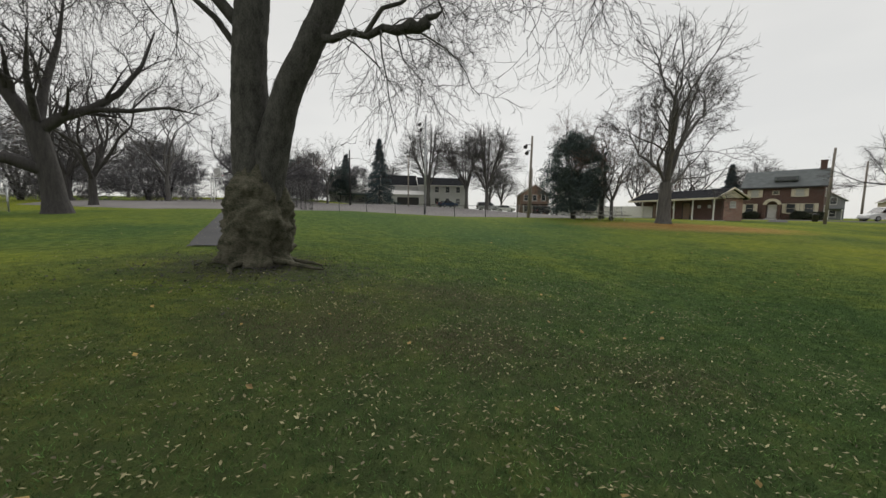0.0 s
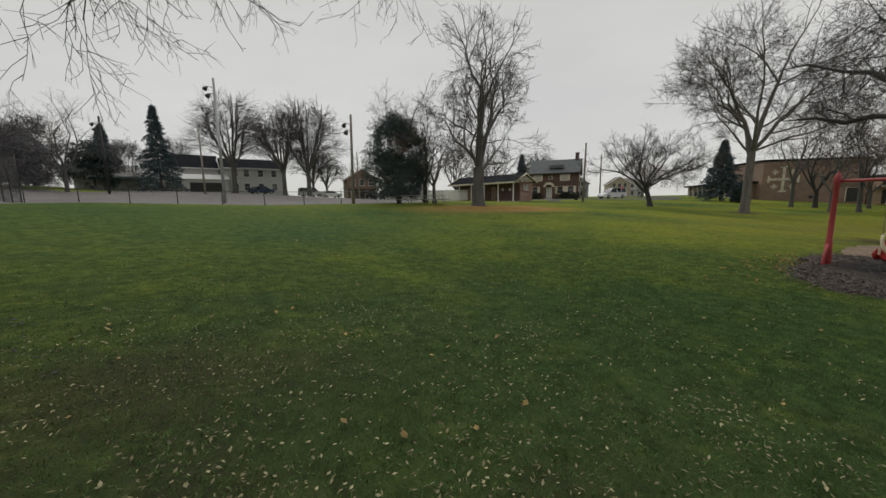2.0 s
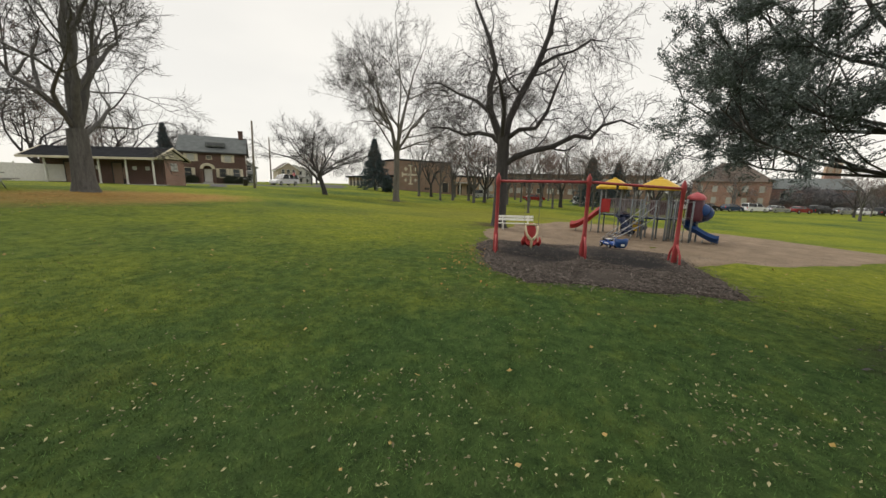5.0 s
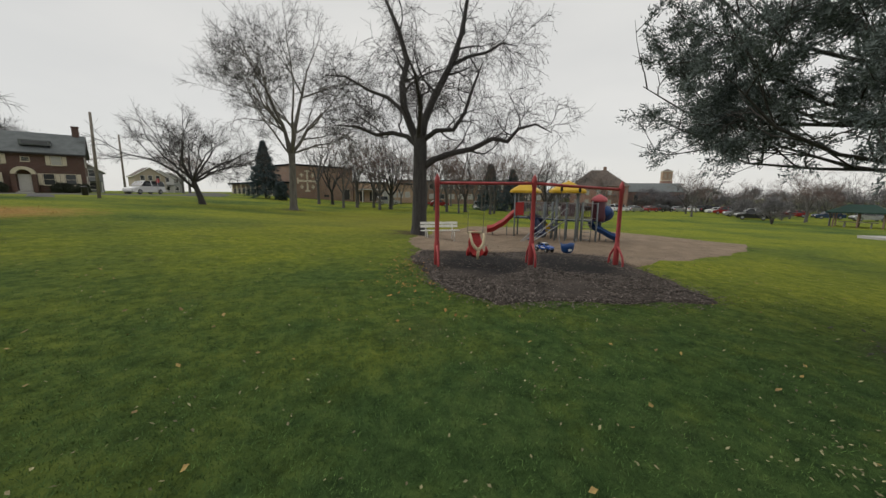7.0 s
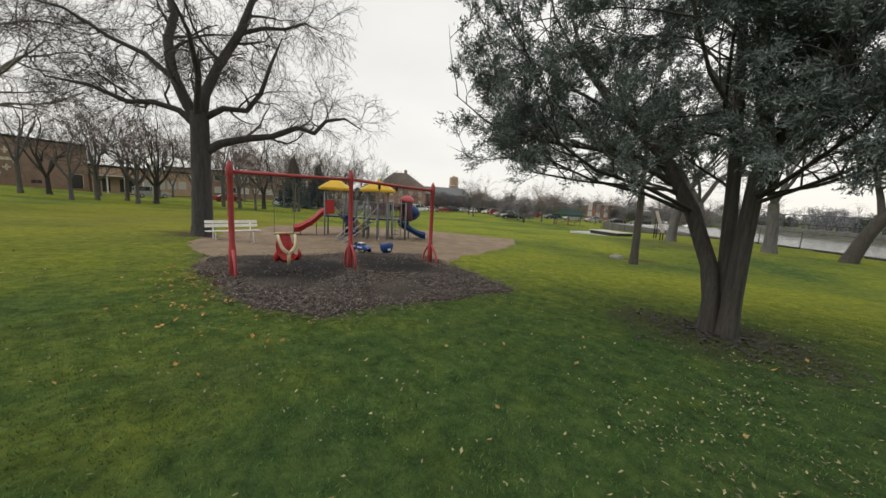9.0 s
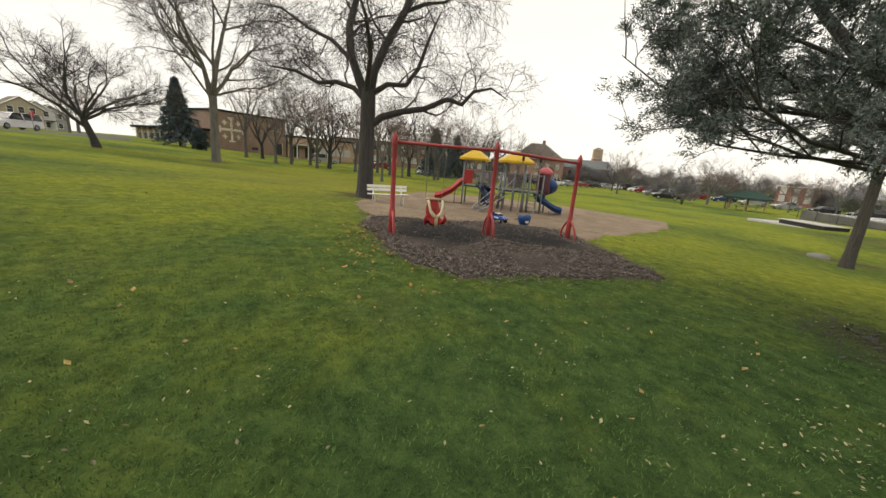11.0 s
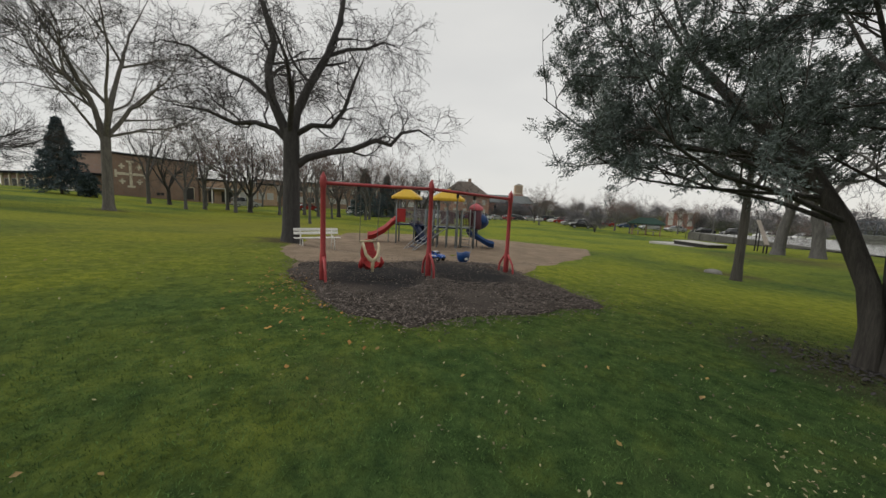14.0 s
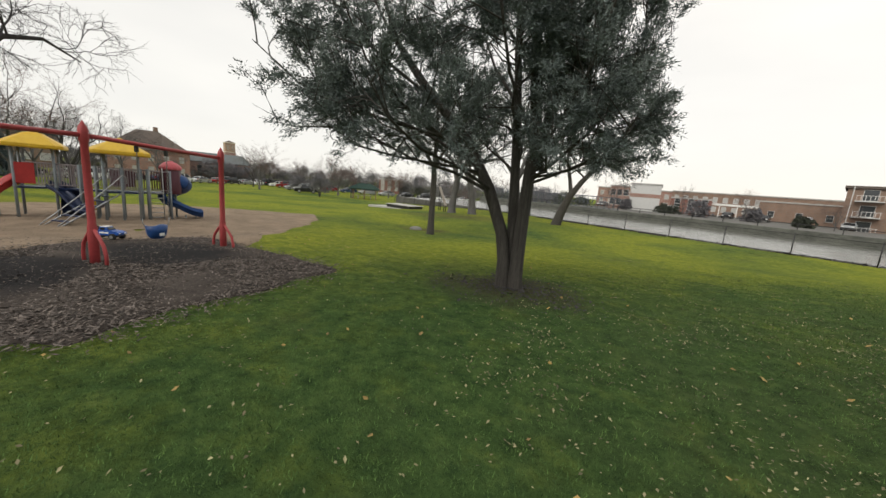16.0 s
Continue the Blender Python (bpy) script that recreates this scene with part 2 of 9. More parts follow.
def brick(name, base, second, mortar, size=0.075):
    """Brickwork: courses at real size, with uneven bricks."""
    m = bpy.data.materials.new(name)
    m.use_nodes = True
    n, l = m.node_tree.nodes, m.node_tree.links
    b = n["Principled BSDF"]
    co = n.new("ShaderNodeTexCoord")
    mp = n.new("ShaderNodeMapping")
    sep, cmb, add = n.new("ShaderNodeSeparateXYZ"), n.new("ShaderNodeCombineXYZ"), n.new("ShaderNodeMath")
    l.new(co.outputs["Object"], sep.inputs[0])
    l.new(sep.outputs[0], add.inputs[0])
    l.new(sep.outputs[1], add.inputs[1])
    l.new(add.outputs[0], cmb.inputs[0])
    l.new(sep.outputs[2], cmb.inputs[1])
    t = n.new("ShaderNodeTexBrick")
    t.inputs["Scale"].default_value = 1.0
    t.inputs["Brick Width"].default_value, t.inputs["Row Height"].default_value = size * 3, size
    t.inputs["Mortar Size"].default_value = size * 0.12
    t.inputs["Color1"].default_value, t.inputs["Color2"].default_value = (*base, 1), (*second, 1)
    t.inputs["Mortar"].default_value = (*mortar, 1)
    l.new(cmb.outputs[0], t.inputs["Vector"])
    z = n.new("ShaderNodeTexNoise")
    z.inputs["Scale"].default_value, z.inputs["Detail"].default_value = 0.7, 5
    l.new(co.outputs["Object"], z.inputs["Vector"])
    rng = n.new("ShaderNodeMapRange")
    rng.inputs["To Min"].default_value, rng.inputs["To Max"].default_value = 0.7, 1.3
    l.new(z.outputs["Fac"], rng.inputs["Value"])
    hsv = n.new("ShaderNodeHueSaturation")
    l.new(t.outputs["Color"], hsv.inputs["Color"])
    l.new(rng.outputs[0], hsv.inputs["Value"])
    l.new(hsv.outputs["Color"], b.inputs["Base Color"])
    bp = n.new("ShaderNodeBump")
    bp.inputs["Strength"].default_value, bp.inputs["Distance"].default_value, bp.invert = 0.5, 0.01, True
    l.new(t.outputs["Fac"], bp.inputs["Height"])
    l.new(bp.outputs["Normal"], b.inputs["Normal"])
    b.inputs["Roughness"].default_value = 0.88
    return m


BRICK_RED = brick("red_brick", (0.240, 0.085, 0.062), (0.175, 0.062, 0.048), (0.260, 0.230, 0.200))
BRICK_DARK = brick("dark_brick", (0.120, 0.060, 0.046), (0.085, 0.042, 0.034), (0.120, 0.105, 0.092))
BRICK_PINK = brick("pink_brick", (0.330, 0.175, 0.135), (0.265, 0.140, 0.108), (0.360, 0.310, 0.270))
BRICK_TAN = brick("tan_brick", (0.400, 0.270, 0.170), (0.330, 0.215, 0.135), (0.380, 0.320, 0.260))
BRICK_BROWN = brick("brown_brick", (0.260, 0.165, 0.118), (0.205, 0.126, 0.090), (0.220, 0.190, 0.160))


# ---- mesh tools ----
class Geo:
    """Collects vertices and faces of one mesh."""

    def __init__(self):
        self.v, self.f, self.s = [], [], []

    def add(self, verts, faces, smooth=False, m=None):
        o = len(self.v)
        self.v += [tuple(m @ Vector(p)) for p in verts] if m is not None else [tuple(p) for p in verts]
        self.f += [tuple(o + i for i in f) for f in faces]
        self.s += [smooth] * len(faces)
        return self

    def box(self, x, y, z, sx, sy, sz, c=0.0, m=None):
        """A box centred at x, y with its underside at z; c chamfers its edges."""
        hx, hy, hz = sx / 2, sy / 2, sz / 2
        z = z + hz
        if c <= 0:
            p = [(x + a * hx, y + b * hy, z + d * hz) for d in (-1, 1) for a, b in ((-1, -1), (1, -1), (1, 1), (-1, 1))]
            return self.add(p, [(3, 2, 1, 0), (4, 5, 6, 7), (0, 1, 5, 4), (1, 2, 6, 5), (2, 3, 7, 6), (3, 0, 4, 7)], False, m)
        c = min(c, hx * 0.9, hy * 0.9, hz * 0.9)
        p = []
        for d, e in ((-hz, c), (-hz + c, 0), (hz - c, 0), (hz, c)):
            i, j, k = hx - e, hy - e, c
            k = min(k, i, j)
            p += [(x + a, y + b, z + d) for a, b in ((-i + k, -j), (i - k, -j), (i, -j + k), (i, j - k), (i - k, j), (-i + k, j), (-i, j - k), (-i, -j + k))]
        f = [tuple(range(7, -1, -1)), tuple(range(24, 32))]
        for r in range(3):
            f += [(r * 8 + i, r * 8 + (i + 1) % 8, r * 8 + 8 + (i + 1) % 8, r * 8 + 8 + i) for i in range(8)]
        return self.add(p, f, False, m)

    def tube(self, pts, radii, k=8, cap=True, m=None, squash=None):
        """A tube along the points; radii is one number or one per point."""
        pts = [Vector(p) for p in pts]
        if not isinstance(radii, (list, tuple)):
            radii = [radii] * len(pts)
        verts, faces, side = [], [], None
        for i, p in enumerate(pts):
            d = (pts[min(i + 1, len(pts) - 1)] - pts[max(i - 1, 0)])
            d = d.normalized() if d.length > 1e-9 else Vector((0, 0, 1))
            if side is None:
                side = d.cross(Vector((0, 0, 1)) if abs(d.z) < 0.9 else Vector((1, 0, 0))).normalized()
            else:
                side = side - d * side.dot(d)
                side = side.normalized() if side.length > 1e-6 else d.orthogonal().normalized()
            up = d.cross(side)
            for j in range(k):
                a = 2 * math.pi * j / k
                verts.append(p + (side * math.cos(a) + up * math.sin(a)) * radii[i])
        for i in range(len(pts) - 1):
            faces += [(i * k + j, i * k + (j + 1) % k, i * k + k + (j + 1) % k, i * k + k + j) for j in range(k)]
        self.add(verts, faces, True, m)
        if cap:
            n = len(self.v) - len(verts)
            self.f += [tuple(n + j for j in reversed(range(k))), tuple(n + (len(pts) - 1) * k + j for j in range(k))]
            self.s += [False, False]
        return self

    def cyl(self, x, y, z, r, h, k=12, r2=None, m=None):
        return self.tube([(x, y, z), (x, y, z + h)], [r, r if r2 is None else r2], k, True, m)

    def lathe(self, prof, k=12, m=None, smooth=True):
        """Turns a profile of (radius, height) about the z axis."""
        v, f = [], []
        for r, z in prof:
            v += [(r * math.cos(2 * math.pi * j / k), r * math.sin(2 * math.pi * j / k), z) for j in range(k)]
        for i in range(len(prof) - 1):
            f += [(i * k + j, i * k + (j + 1) % k, i * k + k + (j + 1) % k, i * k + k + j) for j in range(k)]
        f += [tuple(reversed(range(k))), tuple((len(prof) - 1) * k + j for j in range(k))]
        return self.add(v, f, smooth, m)

    def prism(self, outline, y0, y1, m=None):
        """An outline of (x, z), counter-clockwise seen from -y, pushed from y0 to y1."""
        n = len(outline)
        v = [(x, y0, z) for x, z in outline] + [(x, y1, z) for x, z in outline]
        f = [tuple(range(n)), tuple(reversed(range(n, 2 * n)))]
        f += [(i, i + n, (i + 1) % n + n, (i + 1) % n) for i in range(n)]
        return self.add(v, f, False, m)

    def slab(self, outline, z0, z1, m=None):
        """An outline of (x, y), counter-clockwise from above, from z0 up to z1."""
        n = len(outline)
        v = [(x, y, z0) for x, y in outline] + [(x, y, z1) for x, y in outline]
        f = [tuple(reversed(range(n))), tuple(range(n, 2 * n))]
        f += [(i, (i + 1) % n, (i + 1) % n + n, i + n) for i in range(n)]
        return self.add(v, f, False, m)

    def mesh(self, name):
        me = bpy.data.meshes.new(name)
        me.from_pydata(self.v, [], self.f)
        me.polygons.foreach_set("use_smooth", self.s)
        me.update()
        return me


def array_mesh(name, verts, faces, smooth=False):
    """A mesh from numpy arrays: verts n x 3, faces m x k."""
    me = bpy.data.meshes.new(name)
    k = faces.shape[1]
    me.vertices.add(len(verts))
    me.vertices.foreach_set("co", verts.astype(np.float32).ravel())
    me.loops.add(faces.size)
    me.loops.foreach_set("vertex_index", faces.astype(np.int32).ravel())
    me.polygons.add(len(faces))
    me.polygons.foreach_set("loop_start", np.arange(0, faces.size, k, dtype=np.int32))
    me.polygons.foreach_set("use_smooth", np.full(len(faces), smooth))
    me.update(calc_edges=True)
    return me


def part(name, geo, material, parent, label="", at=None):
    """Links a mesh as one object under a thing or a part."""
    me = geo if isinstance(geo, bpy.types.Mesh) else geo.mesh(name)
    if not me.materials:
        me.materials.append(material)
    ob = new(name, me)
    ob.parent = parent
    if at is not None:
        ob.matrix_local = at
    return tagged(ob, label)


def smooth01(a, b, v):
    t = np.clip((v - a) / (b - a), 0, 1)
    return t * t * (3 - 2 * t)


CANAL = (-20.0, -26.3, 0.820, -0.572)  # a point on the park's edge of the canal, and the way along it
CANAL_WIDE = 21.0


def beyond(x, y):
    """How far past the park's edge of the canal a place lies."""
    return (x - CANAL[0]) * CANAL[3] - (y - CANAL[1]) * CANAL[2]


def along(a, s):
    """The place a metres along the canal and s metres past its edge."""
    return CANAL[0] + CANAL[2] * a + CANAL[3] * s, CANAL[1] + CANAL[3] * a - CANAL[2] * s


def ground(x, y):
    """Height of the park's ground, which rises to the street and falls to the canal."""
    h = 1.5 * smooth01(-2, 32, y) + 2.0 * smooth01(35, 80, y) * (1 - smooth01(-15, 25, x))
    h = h + 0.075 * np.clip(-x - 9, 0, 10) * (1 - 0.55 * smooth01(15, 38, y)) * (1 - smooth01(0, 20, -y))
    h = h - 0.75 * smooth01(0, 18, -y) - 0.012 * np.clip(-y - 15, 0, 80) * smooth01(-5, 15, x)
    h = h - 0.8 * smooth01(0, 30, x) * (1 - 0.9 * smooth01(10, 45, y)) * (1 + 0.9 * smooth01(60, 160, x))
    w = 1 - smooth01(5.5, 10.5, np.sqrt((x - 11.0) ** 2 + (y + 6.8) ** 2))
    h = h * (1 - w) - 0.75 * w
    h = h + 0.9 * smooth01(22, 38, y) * smooth01(26, 37, -x)
    h = h + 0.07 * np.exp(-((x + 6.5) ** 2 + (y + 3.0) ** 2) / 2.5)
    s = beyond(x, y)
    land = smooth01(46, 54, (x - CANAL[0]) * CANAL[2] + (y - CANAL[1]) * CANAL[3])
    h = np.where((s > 0.6) & (s < CANAL_WIDE + 9), -3.6 + (h + 3.6) * land, h)
    return np.where(s >= CANAL_WIDE + 9, -0.3 + (h + 0.3) * land, h)


def gz(x, y):
    return float(ground(np.float64(x), np.float64(y)))


def thing(name, x, y, z=None, rz=0.0, label="", category="", group="", kind=""):
    ob = new(name)
    ob.empty_display_size = 0.2
    ob.matrix_world = pose(x, y, gz(x, y) if z is None else z, 0, 0, rz)
    return tagged(ob, label, category, group, kind)


def single(name, geo, material, x=0, y=0, z=0, rz=0.0, label="", category="", group="", kind=""):
    me = geo if isinstance(geo, bpy.types.Mesh) else geo.mesh(name)
    if not me.materials:
        me.materials.append(material)
    ob = new(name, me)
    ob.matrix_world = pose(x, y, z, 0, 0, rz)
    return tagged(ob, label, category, group, kind)


# ---- ground, pit, water ----
def ground_material():
    m = bpy.data.materials.new("park_grass")
    m.use_nodes = True
    n, l = m.node_tree.nodes, m.node_tree.links
    b = n["Principled BSDF"]
    co = n.new("ShaderNodeTexCoord").outputs["Object"]

    def noise_at(scale, detail=4, rough=0.55):
        t = n.new("ShaderNodeTexNoise")
        t.inputs["Scale"].default_value, t.inputs["Detail"].default_value, t.inputs["Roughness"].default_value = scale, detail, rough
        l.new(co, t.inputs["Vector"])
        return t.outputs["Fac"]

    def ramp(fac, stops):
        r = n.new("ShaderNodeValToRGB")
        while len(r.color_ramp.elements) < len(stops):
            r.color_ramp.elements.new(0.5)
        for e, (p, c) in zip(r.color_ramp.elements, stops):
            e.position, e.color = p, (*c, 1)
        l.new(fac, r.inputs["Fac"])
        return r.outputs["Color"]

    def blend(fac, a, c):
        x = n.new("ShaderNodeMix")
        x.data_type = "RGBA"
        l.new(fac, x.inputs[0])
        l.new(a, x.inputs[6])
        if isinstance(c, tuple):
            x.inputs[7].default_value = (*c, 1)
        else:
            l.new(c, x.inputs[7])
        return x.outputs[2]

    def math_node(op, a, c):
        x = n.new("ShaderNodeMath")
        x.operation = op
        for i, v in enumerate((a, c)):
            if isinstance(v, (int, float)):
                x.inputs[i].default_value = v
            else:
                l.new(v, x.inputs[i])
        return x.outputs[0]

    def spread(v, lo, hi, to_lo=0.0, to_hi=1.0):
        r = n.new("ShaderNodeMapRange")
        r.inputs["From Min"].default_value, r.inputs["From Max"].default_value = lo, hi
        r.inputs["To Min"].default_value, r.inputs["To Max"].default_value = to_lo, to_hi
        l.new(v, r.inputs["Value"])
        return r.outputs[0]

    edge = noise_at(0.9, 6, 0.7)

    def oval(cx, cy, rx, ry, soft, wobble):
        """1 inside an uneven oval of worn or tinted ground, 0 outside."""
        mp = n.new("ShaderNodeMapping")
        mp.vector_type = "TEXTURE"
        mp.inputs["Location"].default_value, mp.inputs["Scale"].default_value = (cx, cy, 0), (rx, ry, 1e6)
        l.new(co, mp.inputs["Vector"])
        ln = n.new("ShaderNodeVectorMath")
        ln.operation = "LENGTH"
        l.new(mp.outputs["Vector"], ln.inputs[0])
        d = math_node("ADD", ln.outputs["Value"], spread(edge, 0.2, 0.8, -wobble, wobble))
        return spread(d, 1 + soft, 1 - soft)

    broad, mid, fine, grain = noise_at(0.11, 3), noise_at(0.55, 5, 0.6), noise_at(4.5, 6, 0.7), noise_at(38, 6, 0.8)
    grass = ramp(fine, [(0.30, (0.023, 0.046, 0.018)), (0.50, (0.050, 0.096, 0.032)), (0.72, (0.090, 0.144, 0.045))])
    yellow = ramp(fine, [(0.30, (0.107, 0.138, 0.018)), (0.60, (0.233, 0.258, 0.035)), (0.80, (0.309, 0.285, 0.060))])
    # Yellow held back along the walk: view-angle and lens darkening put into the colour.
    off_walk = math_node("SUBTRACT", 1.0, math_node("MULTIPLY", oval(-8.8, 0.8, 7.4, 6.4, 0.5, 0.4), 0.94))
    col = blend(math_node("MULTIPLY", spread(broad, 0.30, 0.56), off_walk), grass, yellow)
    col = blend(spread(noise_at(13, 5, 0.7), 0.50, 0.68, 0.0, 0.65), col, (0.022, 0.044, 0.020))
    col = blend(math_node("MULTIPLY", spread(noise_at(1.7, 5, 0.65), 0.53, 0.70, 0.0, 0.55), spread(off_walk, 0.0, 1.0, 0.35, 1.0)), col, yellow)
    col = blend(spread(noise_at(0.8, 5, 0.65), 0.56, 0.72, 0.0, 0.5), col, (0.026, 0.056, 0.020))
    col = blend(spread(mid, 0.58, 0.72, 0.0, 0.5), col, ramp(grain, [(0.3, (0.044, 0.054, 0.024)), (0.7, (0.100, 0.112, 0.050))]))
    col = blend(spread(grain, 0.56, 0.80, 0.0, 0.8), col, ramp(fine, [(0.3, (0.016, 0.030, 0.012)), (0.7, (0.038, 0.054, 0.018))]))
    col = blend(spread(grain, 0.44, 0.20, 0.0, 0.75), col, ramp(mid, [(0.3, (0.064, 0.122, 0.036)), (0.7, (0.105, 0.146, 0.046))]))
    soil = ramp(grain, [(0.30, (0.040, 0.031, 0.022)), (0.55, (0.085, 0.067, 0.046)), (0.75, (0.150, 0.122, 0.080))])
    tan = ramp(fine, [(0.30, (0.250, 0.160, 0.052)), (0.60, (0.370, 0.235, 0.080)), (0.80, (0.430, 0.285, 0.110))])
    litter = ramp(grain, [(0.30, (0.046, 0.052, 0.024)), (0.55, (0.085, 0.088, 0.044)), (0.75, (0.145, 0.132, 0.074))])
    olive = ramp(fine, [(0.30, (0.150, 0.140, 0.030)), (0.60, (0.255, 0.232, 0.048)), (0.80, (0.310, 0.265, 0.075))])
    for cx, cy, rx, ry, soft, wob, c, most in (
        (22.0, 2.0, 14.0, 10.0, 0.6, 0.5, olive, 0.5), (5.0, 20.8, 7.0, 3.3, 0.30, 0.35, tan, 0.97), (-16.9, 4.9, 1.7, 1.3, 0.45, 0.6, soil, 0.85), (-6.52, -3.05, 1.3, 1.0, 0.5, 0.7, soil, 0.7),
        (9.5, 2.2, 1.8, 1.3, 0.5, 0.6, soil, 0.85), (0.0, -14.5, 1.2, 0.9, 0.6, 0.6, soil, 0.7), (-4.0, -9.0, 3.4, 2.6, 0.8, 0.9, yellow, 0.8),
        (2.0, -27.0, 4.0, 2.5, 0.6, 0.7, soil, 0.6), (-15.5, 1.0, 5.0, 5.0, 0.8, 0.9, litter, 0.55), (32.0, 14.5, 1.6, 1.6, 0.6, 0.6, soil, 0.6),
        (-15.0, 18.0, 14.0, 13.0, 0.6, 0.5, grass, 0.8), (-13.3, 3.6, 1.6, 0.7, 0.8, 0.9, soil, 0.55), (-13.0, 1.6, 0.9, 0.5, 0.8, 0.9, soil, 0.5), (-11.5, 1.0, 0.7, 0.4, 0.8, 0.9, soil, 0.45), (-14.7, 2.1, 1.2, 0.9, 0.8, 0.9, soil, 0.55),
    ):
        f = math_node("MULTIPLY", oval(cx, cy, rx, ry, soft, wob), most)
        col = blend(f, col, c)
    l.new(col, b.inputs["Base Color"])
    b.inputs["Roughness"].default_value = 0.95
    b.inputs["Specular IOR Level"].default_value = 0.03
    bp = n.new("ShaderNodeBump")
    bp.inputs["Strength"].default_value, bp.inputs["Distance"].default_value = 0.9, 0.05
    l.new(math_node("ADD", math_node("MULTIPLY", grain, 0.6), fine), bp.inputs["Height"])
    l.new(bp.outputs["Normal"], b.inputs["Normal"])
    return m


def steps(fine_lo, fine_hi, fine, lo, hi):
    out = list(np.arange(fine_lo, fine_hi + 1e-6, fine))
    d = fine
    while out[-1] < hi:
        d *= 1.12
        out.append(out[-1] + d)
    d = fine
    while out[0] > lo:
        d *= 1.12
        out.insert(0, out[0] - d)
    return np.array(out)


gx, gy = steps(-32, 60, 0.7, -900, 900), steps(-70, 30, 0.7, -900, 900)
XX, YY = np.meshgrid(gx, gy)
ZZ = ground(XX, YY)
gi = np.arange(XX.size).reshape(XX.shape)
quads = np.stack([gi[:-1, :-1], gi[:-1, 1:], gi[1:, 1:], gi[1:, :-1]], -1).reshape(-1, 4)
g_mesh = array_mesh("ground", np.stack([XX, YY, ZZ], -1).reshape(-1, 3), quads, True)
single("ground", g_mesh, ground_material(), label="worn park lawn with fallen leaves and bare patches", category="ground", kind="structure")


def patch(name, centre, corners, material, lift, rings, wobble, label, category, kind="structure", sink=0.03):
    """A thin sheet with an uneven edge that lies on the ground."""
    cx, cy = centre
    n = 180
    rim = []
    for i in range(n):
        a = 2 * math.pi * i / n
        dx, dy = math.cos(a), math.sin(a)
        best = 0.5
        for (x1, y1), (x2, y2) in zip(corners, corners[1:] + corners[:1]):
            ex, ey = x2 - x1, y2 - y1
            den = dx * ey - dy * ex
            if abs(den) > 1e-9:
                t = ((x1 - cx) * ey - (y1 - cy) * ex) / den
                u = ((x1 - cx) * dy - (y1 - cy) * dx) / den
                if t > 0 and -1e-6 <= u <= 1 + 1e-6:
                    best = max(best, t)
        w = noise.noise(Vector((dx * best * 0.6 + cx, dy * best * 0.6 + cy, 3.1))) + 0.6 * noise.noise(Vector((dx * best * 2.4, dy * best * 2.4, 7.7)))
        rim.append(best + wobble * w)
    rim = np.array(rim)
    ang = np.arange(n) * 2 * math.pi / n
    fr = np.linspace(0.02, 1, rings)
    rr = fr[:, None] * rim[None]
    x, y = cx + rr * np.cos(ang), cy + rr * np.sin(ang)
    z = ground(x, y) + lift
    z[-1] -= sink + lift
    z += 0.012 * (1 + np.sin(x * 2.1 + np.sin(y * 1.7)) * np.cos(y * 1.9)) * (fr[:, None] < 0.97) * (lift > 0.01)
    idx = np.arange(n * rings).reshape(rings, n)
    q = np.stack([idx[:-1], np.roll(idx[:-1], -1, 1), np.roll(idx[1:], -1, 1), idx[1:]], -1)[:, :, ::-1].reshape(-1, 4)
    me = array_mesh(name, np.stack([x, y, z], -1).reshape(-1, 3), q, True)
    return single(name, me, material, label=label, category=category, kind=kind)


def dirt_material(name, light, dark, damp, spots):
    m = mat(name, light, dark, 1.3, 0.95, 0.4, fine=22, spec=0.08)
    n, l = m.node_tree.nodes, m.node_tree.links
    b = n["Principled BSDF"]
    col = b.inputs["Base Color"].links[0].from_socket
    co = n.new("ShaderNodeTexCoord").outputs["Object"]
    t = n.new("ShaderNodeTexNoise")
    t.inputs["Scale"].default_value, t.inputs["Detail"].default_value = 1.6, 5
    l.new(co, t.inputs["Vector"])
    for cx, cy, rx, ry in spots:
        mp = n.new("ShaderNodeMapping")
        mp.vector_type = "TEXTURE"
        mp.inputs["Location"].default_value, mp.inputs["Scale"].default_value = (cx, cy, 0), (rx, ry, 1e6)
        l.new(co, mp.inputs["Vector"])
        ln = n.new("ShaderNodeVectorMath")
        ln.operation = "LENGTH"
        l.new(mp.outputs["Vector"], ln.inputs[0])
        ad = n.new("ShaderNodeMath")
        ad.operation = "ADD"
        l.new(ln.outputs["Value"], ad.inputs[0])
        l.new(t.outputs["Fac"], ad.inputs[1])
        r = n.new("ShaderNodeMapRange")
        r.inputs["From Min"].default_value, r.inputs["From Max"].default_value = 1.85, 1.3
        r.inputs["To Max"].default_value = 0.9
        l.new(ad.outputs[0], r.inputs["Value"])
        x = n.new("ShaderNodeMix")
        x.data_type = "RGBA"
        l.new(r.outputs[0], x.inputs[0])
        l.new(col, x.inputs[6])
        x.inputs[7].default_value = (*damp, 1)
        col = x.outputs[2]
    l.new(col, b.inputs["Base Color"])
    return m


